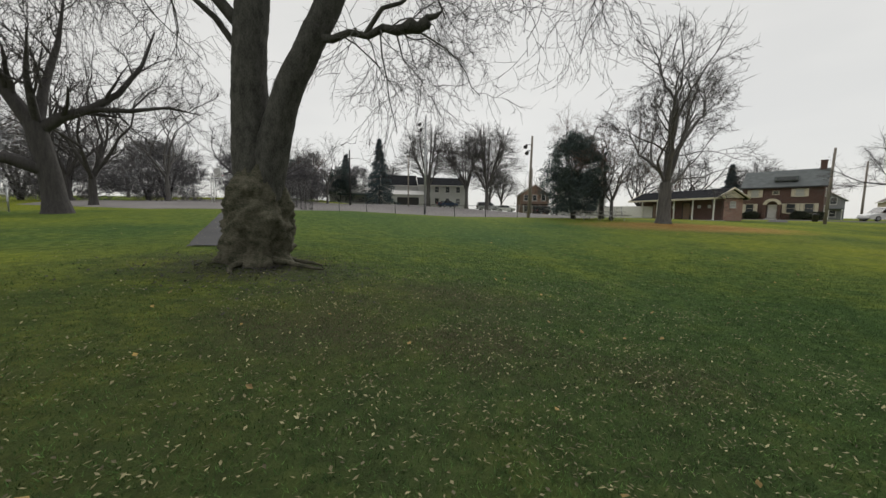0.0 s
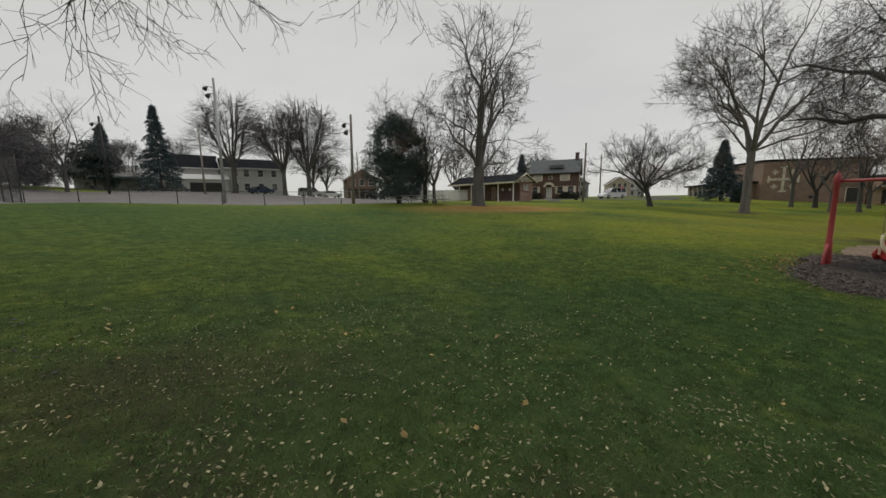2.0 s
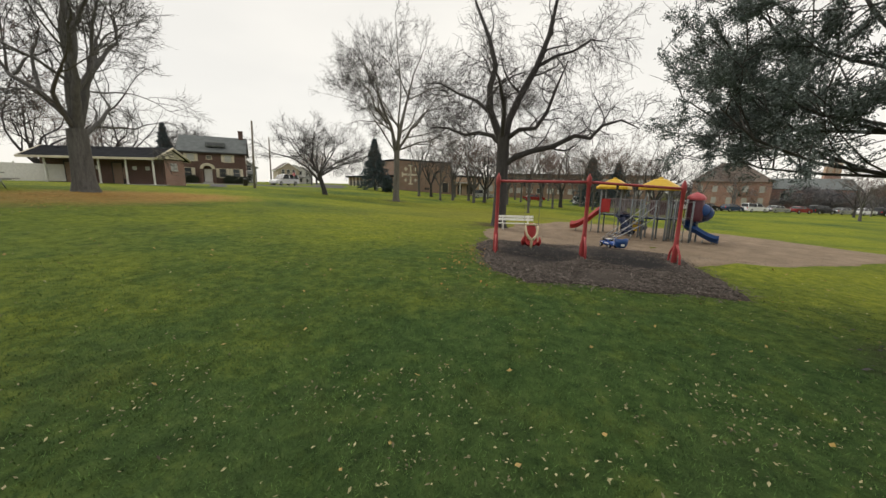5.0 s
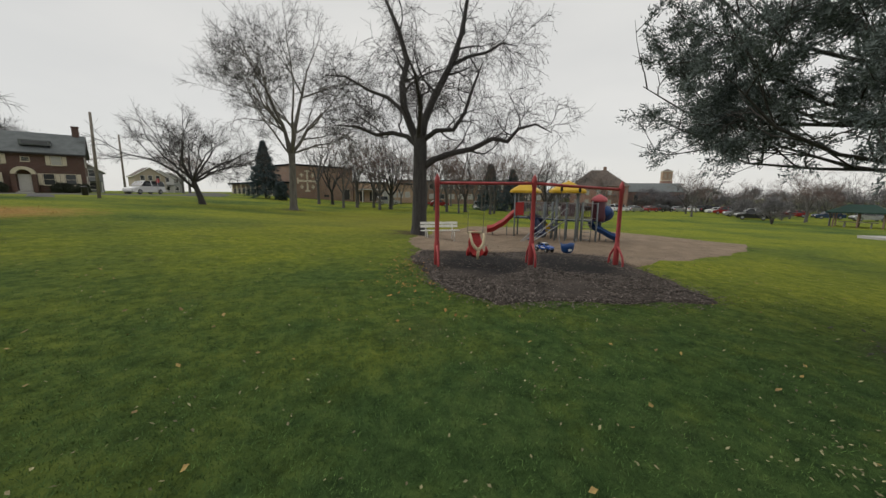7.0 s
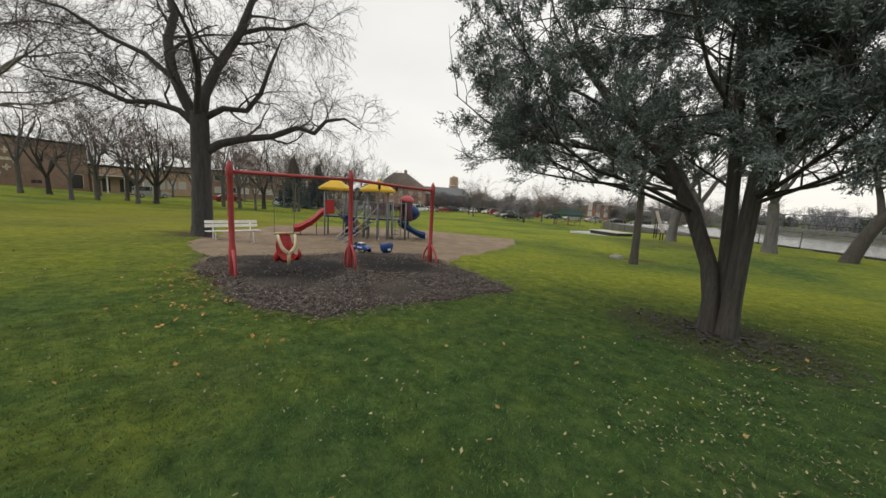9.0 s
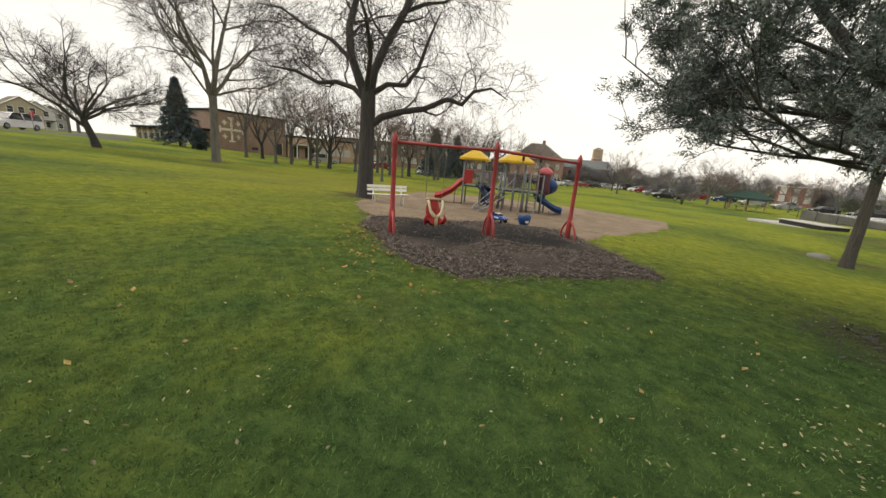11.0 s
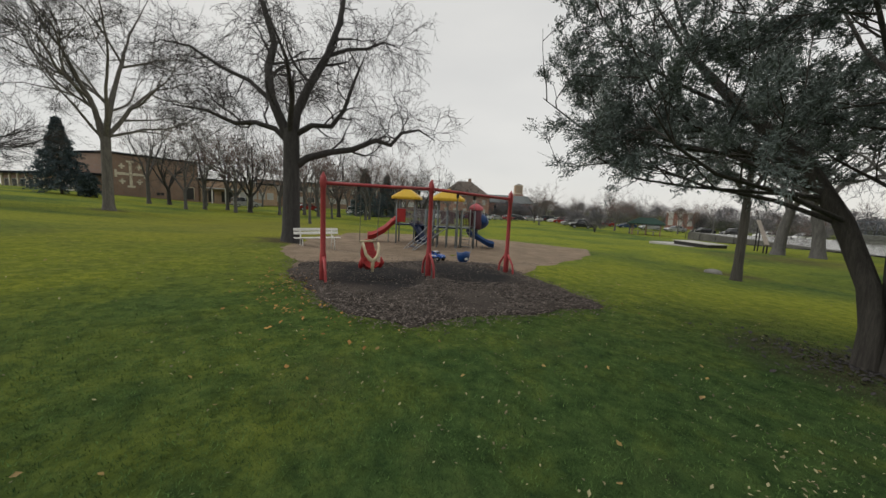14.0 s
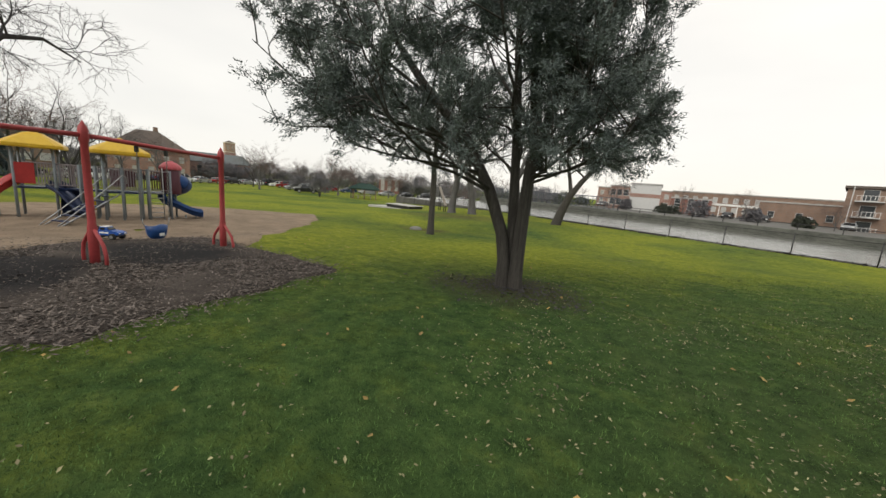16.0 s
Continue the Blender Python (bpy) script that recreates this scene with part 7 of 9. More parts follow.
# ---- toy truck ----
BLUE_CAR = mat("blue_toy_body", (0.020, 0.090, 0.360), (0.016, 0.070, 0.290), 6.0, 0.3, 0.02)
truck = thing("toy_truck", 2.35, -1.4, gz(2.35, -1.4) + 0.045, 200, "blue and silver remote-controlled off-road truck standing on the mulch", "toy truck")
body = Geo()
body.prism([(-0.33, 0.125), (-0.30, 0.095), (0.27, 0.095), (0.34, 0.125), (0.335, 0.165), (0.26, 0.195), (0.12, 0.205), (-0.10, 0.205), (-0.30, 0.185)], -0.105, 0.105)
body.prism([(-0.10, 0.200), (0.13, 0.200), (0.05, 0.275), (-0.08, 0.278)], -0.092, 0.092)
bd = part("body", body, BLUE_CAR, truck)
part("roof_panel", Geo().box(-0.015, 0, 0.277, 0.14, 0.17, 0.010, 0.004), WHITE_PAINT, bd)
part("bonnet_panel", Geo().box(0.20, 0, 0.003, 0.15, 0.15, 0.008, 0.003, pose(0, 0, 0.196, 0, 4, 0)), WHITE_PAINT, bd)
part("windscreen", Geo().box(0, 0, -0.035, 0.008, 0.165, 0.075, 0.002, pose(0.098, 0, 0.240, 0, -45, 0)), CAR_GLASS, bd)
for s in (-1, 1):
    part("side_window", Geo().box(-0.02, s * 0.094, 0.212, 0.10, 0.006, 0.05, 0.002), CAR_GLASS, bd)
    part("decal", Geo().box(0.02, s * 0.1065, 0.135, 0.20, 0.004, 0.035, 0.001), WHITE_PAINT, bd)
    part("decal", Geo().box(-0.22, s * 0.1065, 0.145, 0.10, 0.004, 0.025, 0.001), WHITE_PAINT, bd)
    part("headlight", Geo().box(0.333, s * 0.07, 0.135, 0.012, 0.05, 0.022, 0.003), LAMP_WHITE, bd)
    for x in (-0.225, 0.215):
        w_ = part("wheel", Geo().tube([(x, s * 0.085, 0.072), (x, s * 0.10, 0.072), (x, s * 0.145, 0.072), (x, s * 0.155, 0.072)], [0.060, 0.072, 0.072, 0.060], 16), TYRE, truck)
        part("rim", Geo().cyl(0, 0, 0, 0.034, 0.008, 10, None, pose(x, s * 0.155, 0.072, -90 * s)), GALV, w_)
    part("roll_bar", Geo().tube([(-0.10, s * 0.08, 0.20), (-0.12, s * 0.08, 0.262), (-0.20, s * 0.08, 0.262), (-0.31, s * 0.09, 0.19)], 0.006, 6), RUBBER, truck)
    part("damper", Geo().tube([(-0.19, s * 0.075, 0.10), (-0.16, s * 0.06, 0.235)], 0.011, 6), RUBBER, truck)
part("cross_bar", Geo().tube([(-0.20, -0.08, 0.262), (-0.20, 0.08, 0.262)], 0.006, 6), RUBBER, truck)
part("spare_wheel", Geo().tube([(-0.25, -0.03, 0.225), (-0.25, 0.03, 0.225)], 0.055, 14), TYRE, truck)
part("chassis", Geo().box(0, 0, 0.062, 0.52, 0.13, 0.03, 0.008), RUBBER, truck)
part("bumper", Geo().tube([(0.33, -0.085, 0.10), (0.36, -0.05, 0.10), (0.36, 0.05, 0.10), (0.33, 0.085, 0.10)], 0.009, 6), RUBBER, truck)

# rock in the lawn
rock = Geo()
v, f, k = [], [], 14
for i, (r_, z_) in enumerate(((0.42, -0.1), (0.46, 0.05), (0.40, 0.16), (0.24, 0.22), (0.05, 0.235))):
    for j in range(k):
        a = 2 * math.pi * j / k
        s = 1 + 0.25 * noise.noise(Vector((math.cos(a) * 2, math.sin(a) * 2, z_ * 5)))
        v.append((r_ * s * math.cos(a) * 1.25, r_ * s * math.sin(a) * 0.8, z_))
for i in range(4):
    f += [(i * k + j, i * k + (j + 1) % k, i * k + k + (j + 1) % k, i * k + k + j) for j in range(k)]
f.append(tuple(range(4 * k, 5 * k)))
single("flat_rock", rock.add([(x * 0.55, y * 0.55, z * 0.8) for x, y, z in v], f, True), STONE, 0.2, -13.9, gz(0.2, -13.9), 30, "low flat grey rock lying in the lawn", "rock")


# ---- buildings ----
window_cache = {}


def window(parent, x, y, z, w, h, m=None, frame_mat=None, pane_mat=None, bars=1, depth=0.10, shutters=None):
    """A window on a wall that faces -y: frame, sill, pane, and shutters if wanted."""
    frame_mat, pane_mat = frame_mat or WHITE_PAINT, pane_mat or PANE
    key = (w, h, bars, frame_mat.name, pane_mat.name, depth)
    if key not in window_cache:
        f, t = Geo(), 0.07
        f.box(-w / 2 - t / 2, 0, -t, t, depth, h + 2 * t, 0.008).box(w / 2 + t / 2, 0, -t, t, depth, h + 2 * t, 0.008)
        f.box(0, 0, h, w, depth, t, 0.008).box(0, 0, -t, w, depth, t, 0.008)
        for i in range(bars):
            f.box(0, 0.0, h * (i + 1) / (bars + 1) - 0.02, w, depth * 0.6, 0.04, 0.005)
        fm = f.mesh("window_frame")
        fm.materials.append(frame_mat)
        pm = Geo().box(0, 0.01, 0, w, 0.02, h).mesh("pane")
        pm.materials.append(pane_mat)
        sm = Geo().box(0, -0.03, -0.12, w + 0.26, depth + 0.10, 0.05, 0.01).mesh("sill")
        sm.materials.append(frame_mat)
        window_cache[key] = (fm, pm, sm)
    fm, pm, sm = window_cache[key]
    m = (m if m is not None else Matrix()) @ Matrix.Translation((x, y, z))
    fr = part("window", fm, frame_mat, parent, at=m)
    part("pane", pm, pane_mat, fr)
    part("sill", sm, frame_mat, fr)
    if shutters:
        for s in (-1, 1):
            n = int(h / 0.16)
            saw = [(0.02, h + 0.06), (0.02, -0.06), (-0.045, -0.06)]
            for i in range(n):
                saw += [(-0.045, h * (i + 0.1) / n), (-0.075, h * (i + 0.2) / n), (-0.045, h * (i + 0.9) / n)]
            saw.append((-0.045, h + 0.06))
            part("shutter", Geo().prism(saw, -0.21, 0.21, Matrix.Translation((s * (w / 2 + 0.32), 0, 0)) @ pose(0, 0, 0, 0, 0, 90)), shutters, fr)
    return fr


def gable_roof(parent, x0, x1, y0, y1, z, rise, material, over=0.45, thick=0.16, trim=None, along_y=False):
    """A pitched roof with overhang and thickness; its ridge runs along x, or along y."""
    if along_y:
        m = Matrix.Translation(((x0 + x1) / 2, (y0 + y1) / 2, 0)) @ pose(0, 0, 0, 0, 0, 90)
        a, b = (y1 - y0) / 2, (x1 - x0) / 2
    else:
        m = Matrix.Translation(((x0 + x1) / 2, (y0 + y1) / 2, 0))
        a, b = (x1 - x0) / 2, (y1 - y0) / 2
    k = rise / b
    g = Geo()
    a += over * 0.6
    e = b + over
    for s in (-1, 1):
        p = [(-a, s * e, z - over * k), (a, s * e, z - over * k), (a, 0, z + rise), (-a, 0, z + rise)]
        q = [(i, j, h + thick) for i, j, h in p]
        f = [(0, 1, 2, 3), (7, 6, 5, 4), (0, 4, 5, 1), (1, 5, 6, 2), (2, 6, 7, 3), (3, 7, 4, 0)]
        g.add(p + q, f if s > 0 else [tuple(reversed(i)) for i in f], False, m)
    r = part("roof", g, material, parent)
    if trim:
        t = Geo()
        for s in (-1, 1):
            t.box(0, s * (e + 0.02), z - over * k - 0.06, 2 * a, 0.06, 0.22, 0.01, m)
            for u in (-1, 1):
                p0, p1 = Vector((u * (a + 0.025), s * e, z - over * k + 0.06)), Vector((u * (a + 0.025), 0, z + rise + 0.06))
                t.tube([p0, p1], 0.11, 4, True, m)
        part("fascia", t, trim, r)
    return r


def gable_wall(parent, x, y0, y1, z, rise, material, thick=0.2):
    m = pose(x, 0, 0, 0, 0, 90)
    part("gable", Geo().prism([(y0, z), (y1, z), ((y0 + y1) / 2, z + rise)], -thick / 2, thick / 2, m), material, parent)


def shell(parent, x0, x1, y0, y1, z1, material, name="wall"):
    return part(name, Geo().box((x0 + x1) / 2, (y0 + y1) / 2, -0.6, x1 - x0, y1 - y0, z1 + 0.6), material, parent)


def door(parent, x, y, z, w, h, material, frame_mat=None):
    d = part("door", Geo().box(x, y, z, w, 0.08, h, 0.01), material, parent)
    f = Geo().box(x - w / 2 - 0.06, y, z, 0.10, 0.12, h + 0.1, 0.01).box(x + w / 2 + 0.06, y, z, 0.10, 0.12, h + 0.1, 0.01).box(x, y, z + h, w, 0.12, 0.10, 0.01)
    part("door_frame", f, frame_mat or WHITE_PAINT, d)
    part("door_knob", Geo().lathe([(0.02, 0), (0.035, 0.02), (0.03, 0.05), (0.005, 0.06)], 8, pose(x + w * 0.38, y - 0.04, z + 1.0, 90)), CHROME, d)


# park building with a porch
shed = thing("park_building", 20.2, 35.3, None, -82, "low brick park building, dark shingle roof, white porch posts", "building")
shell(shed, -12.4, 0.1, 1.3, 4.0, 2.55, BRICK_DARK)
part("wall", Geo().box(0.0, 2.65, -0.5, 0.22, 2.7, 3.04), BRICK_PINK, shed, "pinkish brick end wall")
gable_roof(shed, -12.6, 0.35, 0.0, 4.0, 2.62, 1.0, SHINGLE_DARK, 0.35, 0.12, CREAM_TRIM)
gable_wall(shed, 0.24, 0.0, 4.0, 2.60, 0.96, CREAM_TRIM)
gable_wall(shed, -12.5, 0.0, 4.0, 2.60, 0.96, CREAM_TRIM)
part("porch_floor", Geo().box(-6.1, 0.55, -0.4, 12.8, 1.7, 0.46, 0.02), CONCRETE, shed)
part("porch_ceiling", Geo().box(-6.1, 0.65, 2.50, 12.6, 1.3, 0.06), CREAM_TRIM, shed)
for i in range(5):
    p = part("porch_post", Geo().box(-2.63 * i, 0.0, 0.0, 0.13, 0.13, 2.56, 0.012), WHITE_PAINT, shed)
    part("post_foot", Geo().box(-2.63 * i, 0.0, 0.05, 0.18, 0.18, 0.10, 0.01), WHITE_PAINT, p)
for x in (-4.6, -9.4):
    door(shed, x, 1.26, 0.06, 0.92, 2.05, BRICK_BROWN, DARK_STEEL)
for x in (-1.6, -6.6, -2.9):
    part("wall_notice", Geo().box(x, 1.26, 1.45, 0.42, 0.05, 0.36, 0.01), OFF_WHITE, shed, "pale notice board")
part("notice_board", Geo().box(-3.95, 1.24, 0.55, 0.75, 0.08, 1.1, 0.01), BRICK_BROWN, shed, "brown framed notice board")
for i in range(3):
    part("roof_vent", Geo().box(-2.5 - 4 * i, 1.6, 3.3, 0.4, 0.3, 0.25, 0.02), SHINGLE_DARK, shed)
window(shed, 0.13, 3.3, 1.55, 0.7, 0.6, pose(0, 0, 0, 0, 0, 90) @ Matrix.Translation((2.37, -3.43, 0)), OFF_WHITE, PANE_PALE)

# brick foursquare house
house = thing("brick_house", 44.3, 56.1, 1.6, -55, "dark brick two-storey house with cream shutters and an arched entry", "house")
shell(house, 0, 9.9, 0, 7.6, 5.4, BRICK_DARK)
gable_roof(house, 0, 9.9, 0, 7.6, 5.4, 2.7, SHINGLE, 0.5, 0.16, DARK_STEEL)
gable_wall(house, 9.8, 0, 7.6, 5.4, 2.65, BRICK_DARK)
gable_wall(house, 0.1, 0, 7.6, 5.4, 2.65, BRICK_DARK)
part("chimney", Geo().box(9.3, 3.8, 5.0, 0.75, 0.75, 4.4, 0.02).box(9.3, 3.8, 9.4, 0.88, 0.88, 0.14, 0.02), BRICK_DARK, house)
dm = part("dormer", Geo().box(5.4, 1.0, 6.2, 2.9, 1.4, 0.75, 0.02), SHINGLE, house)
part("dormer_window", Geo().box(5.4, 0.28, 6.35, 2.4, 0.05, 0.45, 0.01), PANE, dm)
for x in (1.7, 7.2):
    window(house, x, -0.03, 3.65, 0.95, 1.15, None, CREAM_TRIM, PANE_PALE, 1, 0.1, CREAM_TRIM)
window(house, 4.35, -0.03, 4.05, 0.7, 0.5, None, CREAM_TRIM)
window(house, 1.15, -0.03, 0.95, 1.0, 1.45, None, CREAM_TRIM, PANE, 1, 0.1, CREAM_TRIM)
for x in (6.3, 8.4):
    window(house, x, -0.03, 0.95, 1.0, 1.45, None, CREAM_TRIM, PANE, 1, 0.1, CREAM_TRIM)
for z in (1.0, 3.7):
    window(house, 2.5, 0, z, 0.9, 1.2, pose(9.93, 0, 0, 0, 0, 90))
porch = part("entry_porch", Geo().box(3.2, -0.55, -0.6, 0.45, 0.9, 2.9, 0.02).box(5.0, -0.55, -0.6, 0.45, 0.9, 2.9, 0.02), BRICK_DARK, house)
arch = [(-1.12, 2.3)] + [(-1.12 * math.cos(a), 2.3 + 1.0 * math.sin(a)) for a in [math.pi * i / 10 for i in range(11)]][1:-1] + [(1.12, 2.3), (0.68, 2.3)] + [(0.68 * math.cos(a), 2.3 + 0.58 * math.sin(a)) for a in [math.pi * i / 8 for i in range(1, 8)]] + [(-0.68, 2.3)]
part("arch", Geo().prism(arch[::-1], -0.98, -0.1, Matrix.Translation((4.1, 0, 0))), CREAM_TRIM, porch)
door(house, 4.1, -0.04, 0.1, 1.0, 2.1, WHITE_PAINT)
part("door_steps", Geo().box(4.1, -1.3, -0.6, 1.6, 0.9, 0.55, 0.02).box(4.1, -0.7, -0.6, 1.6, 0.5, 0.70, 0.02), CONCRETE, house)
for i, (x, w_) in enumerate(((1.2, 1.5), (7.3, 2.0), (9.2, 0.9))):
    for j in range(2):
        wx, wy = 44.3 + 0.574 * (x + 0.6 * j) - 0.819, 56.1 - 0.819 * (x + 0.6 * j) - 0.574
        round_pine("foundation_bush", 160 + i * 2 + j, 1.1, w_ * 0.5, HEDGE_LEAF, "dark clipped bush along the brick house", wx, wy, 1.5, 90, 0.2, 0.05)


def simple_house(name, x, y, rz, w, d, h, rise, wall_m, roof_m, label, cols, storeys, z=None, along_y=False, porch=False, pane=None, over=0.45):
    t = thing(name, x, y, z, rz, label, "house")
    shell(t, -w / 2, w / 2, 0, d, h, wall_m)
    gable_roof(t, -w / 2, w / 2, 0, d, h, rise, roof_m, over, 0.14, WHITE_PAINT, along_y)
    if along_y:
        part("gable", Geo().prism([(-w / 2, h), (w / 2, h), (0, h + rise * 0.97)], 0.02, 0.22), wall_m, t)
    else:
        gable_wall(t, -w / 2 + 0.1, 0, d, h, rise * 0.97, wall_m)
        gable_wall(t, w / 2 - 0.1, 0, d, h, rise * 0.97, wall_m)
    for s in range(storeys):
        for c in cols:
            if porch and s == 0 and c == cols[len(cols) // 2]:
                door(t, c * w / 2, -0.03, 0.1, 0.95, 2.05, BRICK_BROWN)
            else:
                window(t, c * w / 2, -0.03, 0.9 + s * 2.75, 0.95, 1.35, None, WHITE_PAINT, pane or PANE)
    if porch:
        p = part("porch_roof", Geo().box(0, -0.95, 2.5, w * 0.9, 1.9, 0.16, 0.02), roof_m, t)
        for c in (-0.42, -0.14, 0.14, 0.42):
            part("porch_post", Geo().box(c * w, -1.75, -0.3, 0.13, 0.13, 2.8, 0.01), WHITE_PAINT, p)
    return t


# houses across the court
simple_house("white_house", -6.6, 83.5, 4, 11.5, 8, 5.4, 2.0, OFF_WHITE, SHINGLE_DARK, "white two-storey house with a dark roof behind the court", (-0.6, -0.25, 0.2, 0.65), 2)
simple_house("gabled_house", -17.0, 86, 6, 8.5, 8, 5.0, 2.6, OFF_WHITE, SHINGLE_DARK, "pale house with a dark side roof", (-0.6, 0.1, 0.6), 1, None, False)
carport = thing("white_garage", -14.9, 80.0, None, 6, "long low white garage with a dark open bay", "garage")
shell(carport, -3.6, 3.6, 0, 5, 2.4, OFF_WHITE)
gable_roof(carport, -3.6, 3.6, 0, 5, 2.4, 0.9, OFF_WHITE, 0.3)
# Wall stays closed: a flat dark panel paints the shade inside the bay.
part("bay_shade_panel", Geo().box(0, -0.03, 0.1, 5.0, 0.06, 1.7, 0.01), DOOR_AND_SHADE_BLACK, carport, "dark open garage bay")
low = thing("white_outbuilding", -27.5, 80, None, 8, "low white outbuilding with a green awning", "building")
shell(low, -5, 5, 0, 6, 2.6, OFF_WHITE)
gable_roof(low, -5, 5, 0, 6, 2.6, 1.6, OFF_WHITE, 0.3)
part("awning", Geo().box(0.8, -0.9, 0, 8, 1.9, 0.12, 0.02, pose(0, 0, 2.2, 10, 0, 0)), GREEN_ROOF, low, "green canvas awning")
simple_house("white_house", -21.5, 90, 4, 7.5, 8, 5.0, 2.4, OFF_WHITE, SHINGLE_BROWN, "white gabled house behind the spruce", (-0.5, 0.0, 0.5), 2, None, True)
simple_house("brown_house", 16.4, 84, -10, 7, 8, 5.2, 2.4, BRICK_BROWN, SHINGLE_DARK, "brown house with a porch behind the utility pole", (-0.6, 0.0, 0.6), 2, None, True, True)
simple_house("white_house", 19.5, 66, -24, 9, 7, 5.2, 2.3, OFF_WHITE, SHINGLE_DARK, "white clapboard house behind the dark pine", (-0.6, -0.1, 0.5), 2)
simple_house("white_house", 25.5, 76, -30, 8, 7, 4.8, 2.3, GREY_SIDING, SHINGLE_DARK, "grey house behind the park building", (-0.5, 0.1, 0.6), 2)
# houses along the side street
for i, (x, y, wall_m, roof_m, lab) in enumerate(((77.6, 70.0, GREY_SIDING, SHINGLE, "grey house next to the brick house"), (106.0, 74.0, TAN_SIDING, SHINGLE_BROWN, "tan gabled house down the street"), (119.0, 79, OFF_WHITE, SHINGLE_DARK, "white house far down the street"), (133, 84, GREY_SIDING, SHINGLE_DARK, "grey house far down the street"), (148, 93, OFF_WHITE, SHINGLE_BROWN, "pale house at the end of the street"))):
    simple_house("street_house", x, y, -46, 7.0, 8, 4.9 if i else 4.6, 2.4, wall_m, roof_m, lab, (-0.5, 0.0, 0.5), 2, 1.2, True, i % 2 == 0)

# vinyl fence near the pine
vf = thing("white_fence", 19.0, 46.0, None, -34, "white vinyl panel fence beyond the pine", "fence")
for i in range(9):
    part("fence_post", Geo().box(-8 + 2 * i, 0, -0.2, 0.13, 0.13, 2.05, 0.01), WHITE_PAINT, vf)
    if i < 8:
        part("fence_panel", Geo().box(-7 + 2 * i, 0, 0.05, 1.86, 0.05, 1.65, 0.01), WHITE_PAINT, vf)

# school
school = thing("school_hall", 67.0, 26.8, 0.2, -45.2, "brick school hall with pale cross tiles on a blank wall", "school")
shell(school, 3.4, 18.5, 0, 16, 7.2, BRICK_BROWN)
part("roof", Geo().box(10.95, 8, 7.2, 15.5, 16.4, 0.35, 0.03), SHINGLE_DARK, school)
for ex_, ez_, ew_, eh_ in ((0, 0, 0.42, 4.4), (-1.2, 0, 1.96, 0.42), (1.2, 0, 1.96, 0.42), (0, 2.1, 1.2, 0.3), (0, -2.1, 1.2, 0.3), (2.2, 0, 0.3, 1.2), (-2.2, 0, 0.3, 1.2)):
    part("wall_tile", Geo().box(6.5 + ex_, -0.03 - (0.02 if ew_ * eh_ < 0.5 else 0), 4.1 + ez_ - eh_ / 2, ew_, 0.08, eh_, 0.01), CREAM_TRIM, school)
for ex_, ez_ in ((1.3, 1.25), (-1.3, 1.25), (1.3, -1.25), (-1.3, -1.25)):
    for ew_, eh_ in ((0.26, 0.9), (0.9, 0.26)):
        part("wall_tile", Geo().box(6.5 + ex_, -0.03 - (0.02 if ew_ > eh_ else 0), 4.1 + ez_ - eh_ / 2, ew_, 0.08, eh_, 0.01), CREAM_TRIM, school)
for x in (2.2, 2.9):
    part("vent_grille", Geo().box(8.6 + x, -0.03, 0.7, 0.6, 0.06, 0.5, 0.01), DARK_STEEL, school)
door(school, 16.6, -0.04, 0.1, 1.8, 2.3, DOOR_AND_SHADE_BLACK, CREAM_TRIM)
wing = thing("school_wing", 68.7, 27.0, 0.3, 40.0, "long low brick school wing with a flat dark eave", "school")
shell(wing, 0.5, 30, -8, -0.3, 3.4, BRICK_BROWN)
part("roof", Geo().box(15.2, -4.1, 3.4, 30.6, 9.2, 0.4, 0.03), SHINGLE_DARK, wing)
for i in range(9):
    window(wing, 0, 0, 0.9, 1.8, 1.5, pose(2.6 + 3.1 * i, -0.27, 0, 0, 0, 180), OFF_WHITE, PANE, 0)
    part("pier", Geo().box(4.15 + 3.1 * i, -0.2, -0.4, 0.35, 0.25, 3.8, 0.01), CREAM_TRIM, wing)
link = thing("school_entrance_wing", 80.4, 13.3, -0.1, -48, "lower brick school wing with dark doorways", "school")
shell(link, 0, 20, 0, 10, 4.4, BRICK_TAN)
part("roof", Geo().box(10, 5, 4.4, 20.6, 10.6, 0.35, 0.03), SHINGLE_DARK, link)
# Flat dark panels paint the shade of open doorways onto the wall.
for x in (2.2, 5.2, 6.6):
    part("doorway", Geo().box(x, -0.03, 0.0, 1.3, 0.08, 2.3, 0.01), DOOR_AND_SHADE_BLACK, link)
for i in range(4):
    window(link, 10 + 2.6 * i, -0.03, 1.0, 1.8, 1.4, None, OFF_WHITE, PANE_PALE, 0)
for x in (1.2, 4.2, 7.6):
    part("canopy_post", Geo().box(x, -1.6, -0.3, 0.18, 0.18, 3.1, 0.01), WHITE_PAINT, link)
part("canopy", Geo().box(4.4, -0.9, 2.75, 7.4, 1.9, 0.22, 0.02), OFF_WHITE, link)
apt = thing("apartment_row", 103.0, 3.0, -0.6, -97, "two-storey brick apartment row with rows of windows", "apartments")
shell(apt, 0, 46, 0, 11, 6.4, BRICK_BROWN)
part("roof", Geo().box(23, 5.5, 6.4, 46.8, 11.8, 0.3, 0.03), SHINGLE_DARK, apt)
for s in range(2):
    for i in range(15):
        window(apt, 2.0 + 3.0 * i, -0.03, 1.0 + 3.0 * s, 1.7, 1.35, None, OFF_WHITE, PANE_PALE if (i * 7 + s * 3) % 4 else PANE, 0)
hall = thing("hip_roof_hall", 104.5, -65.0, -2.4, -118, "large brick hall with a brown hipped roof", "building")
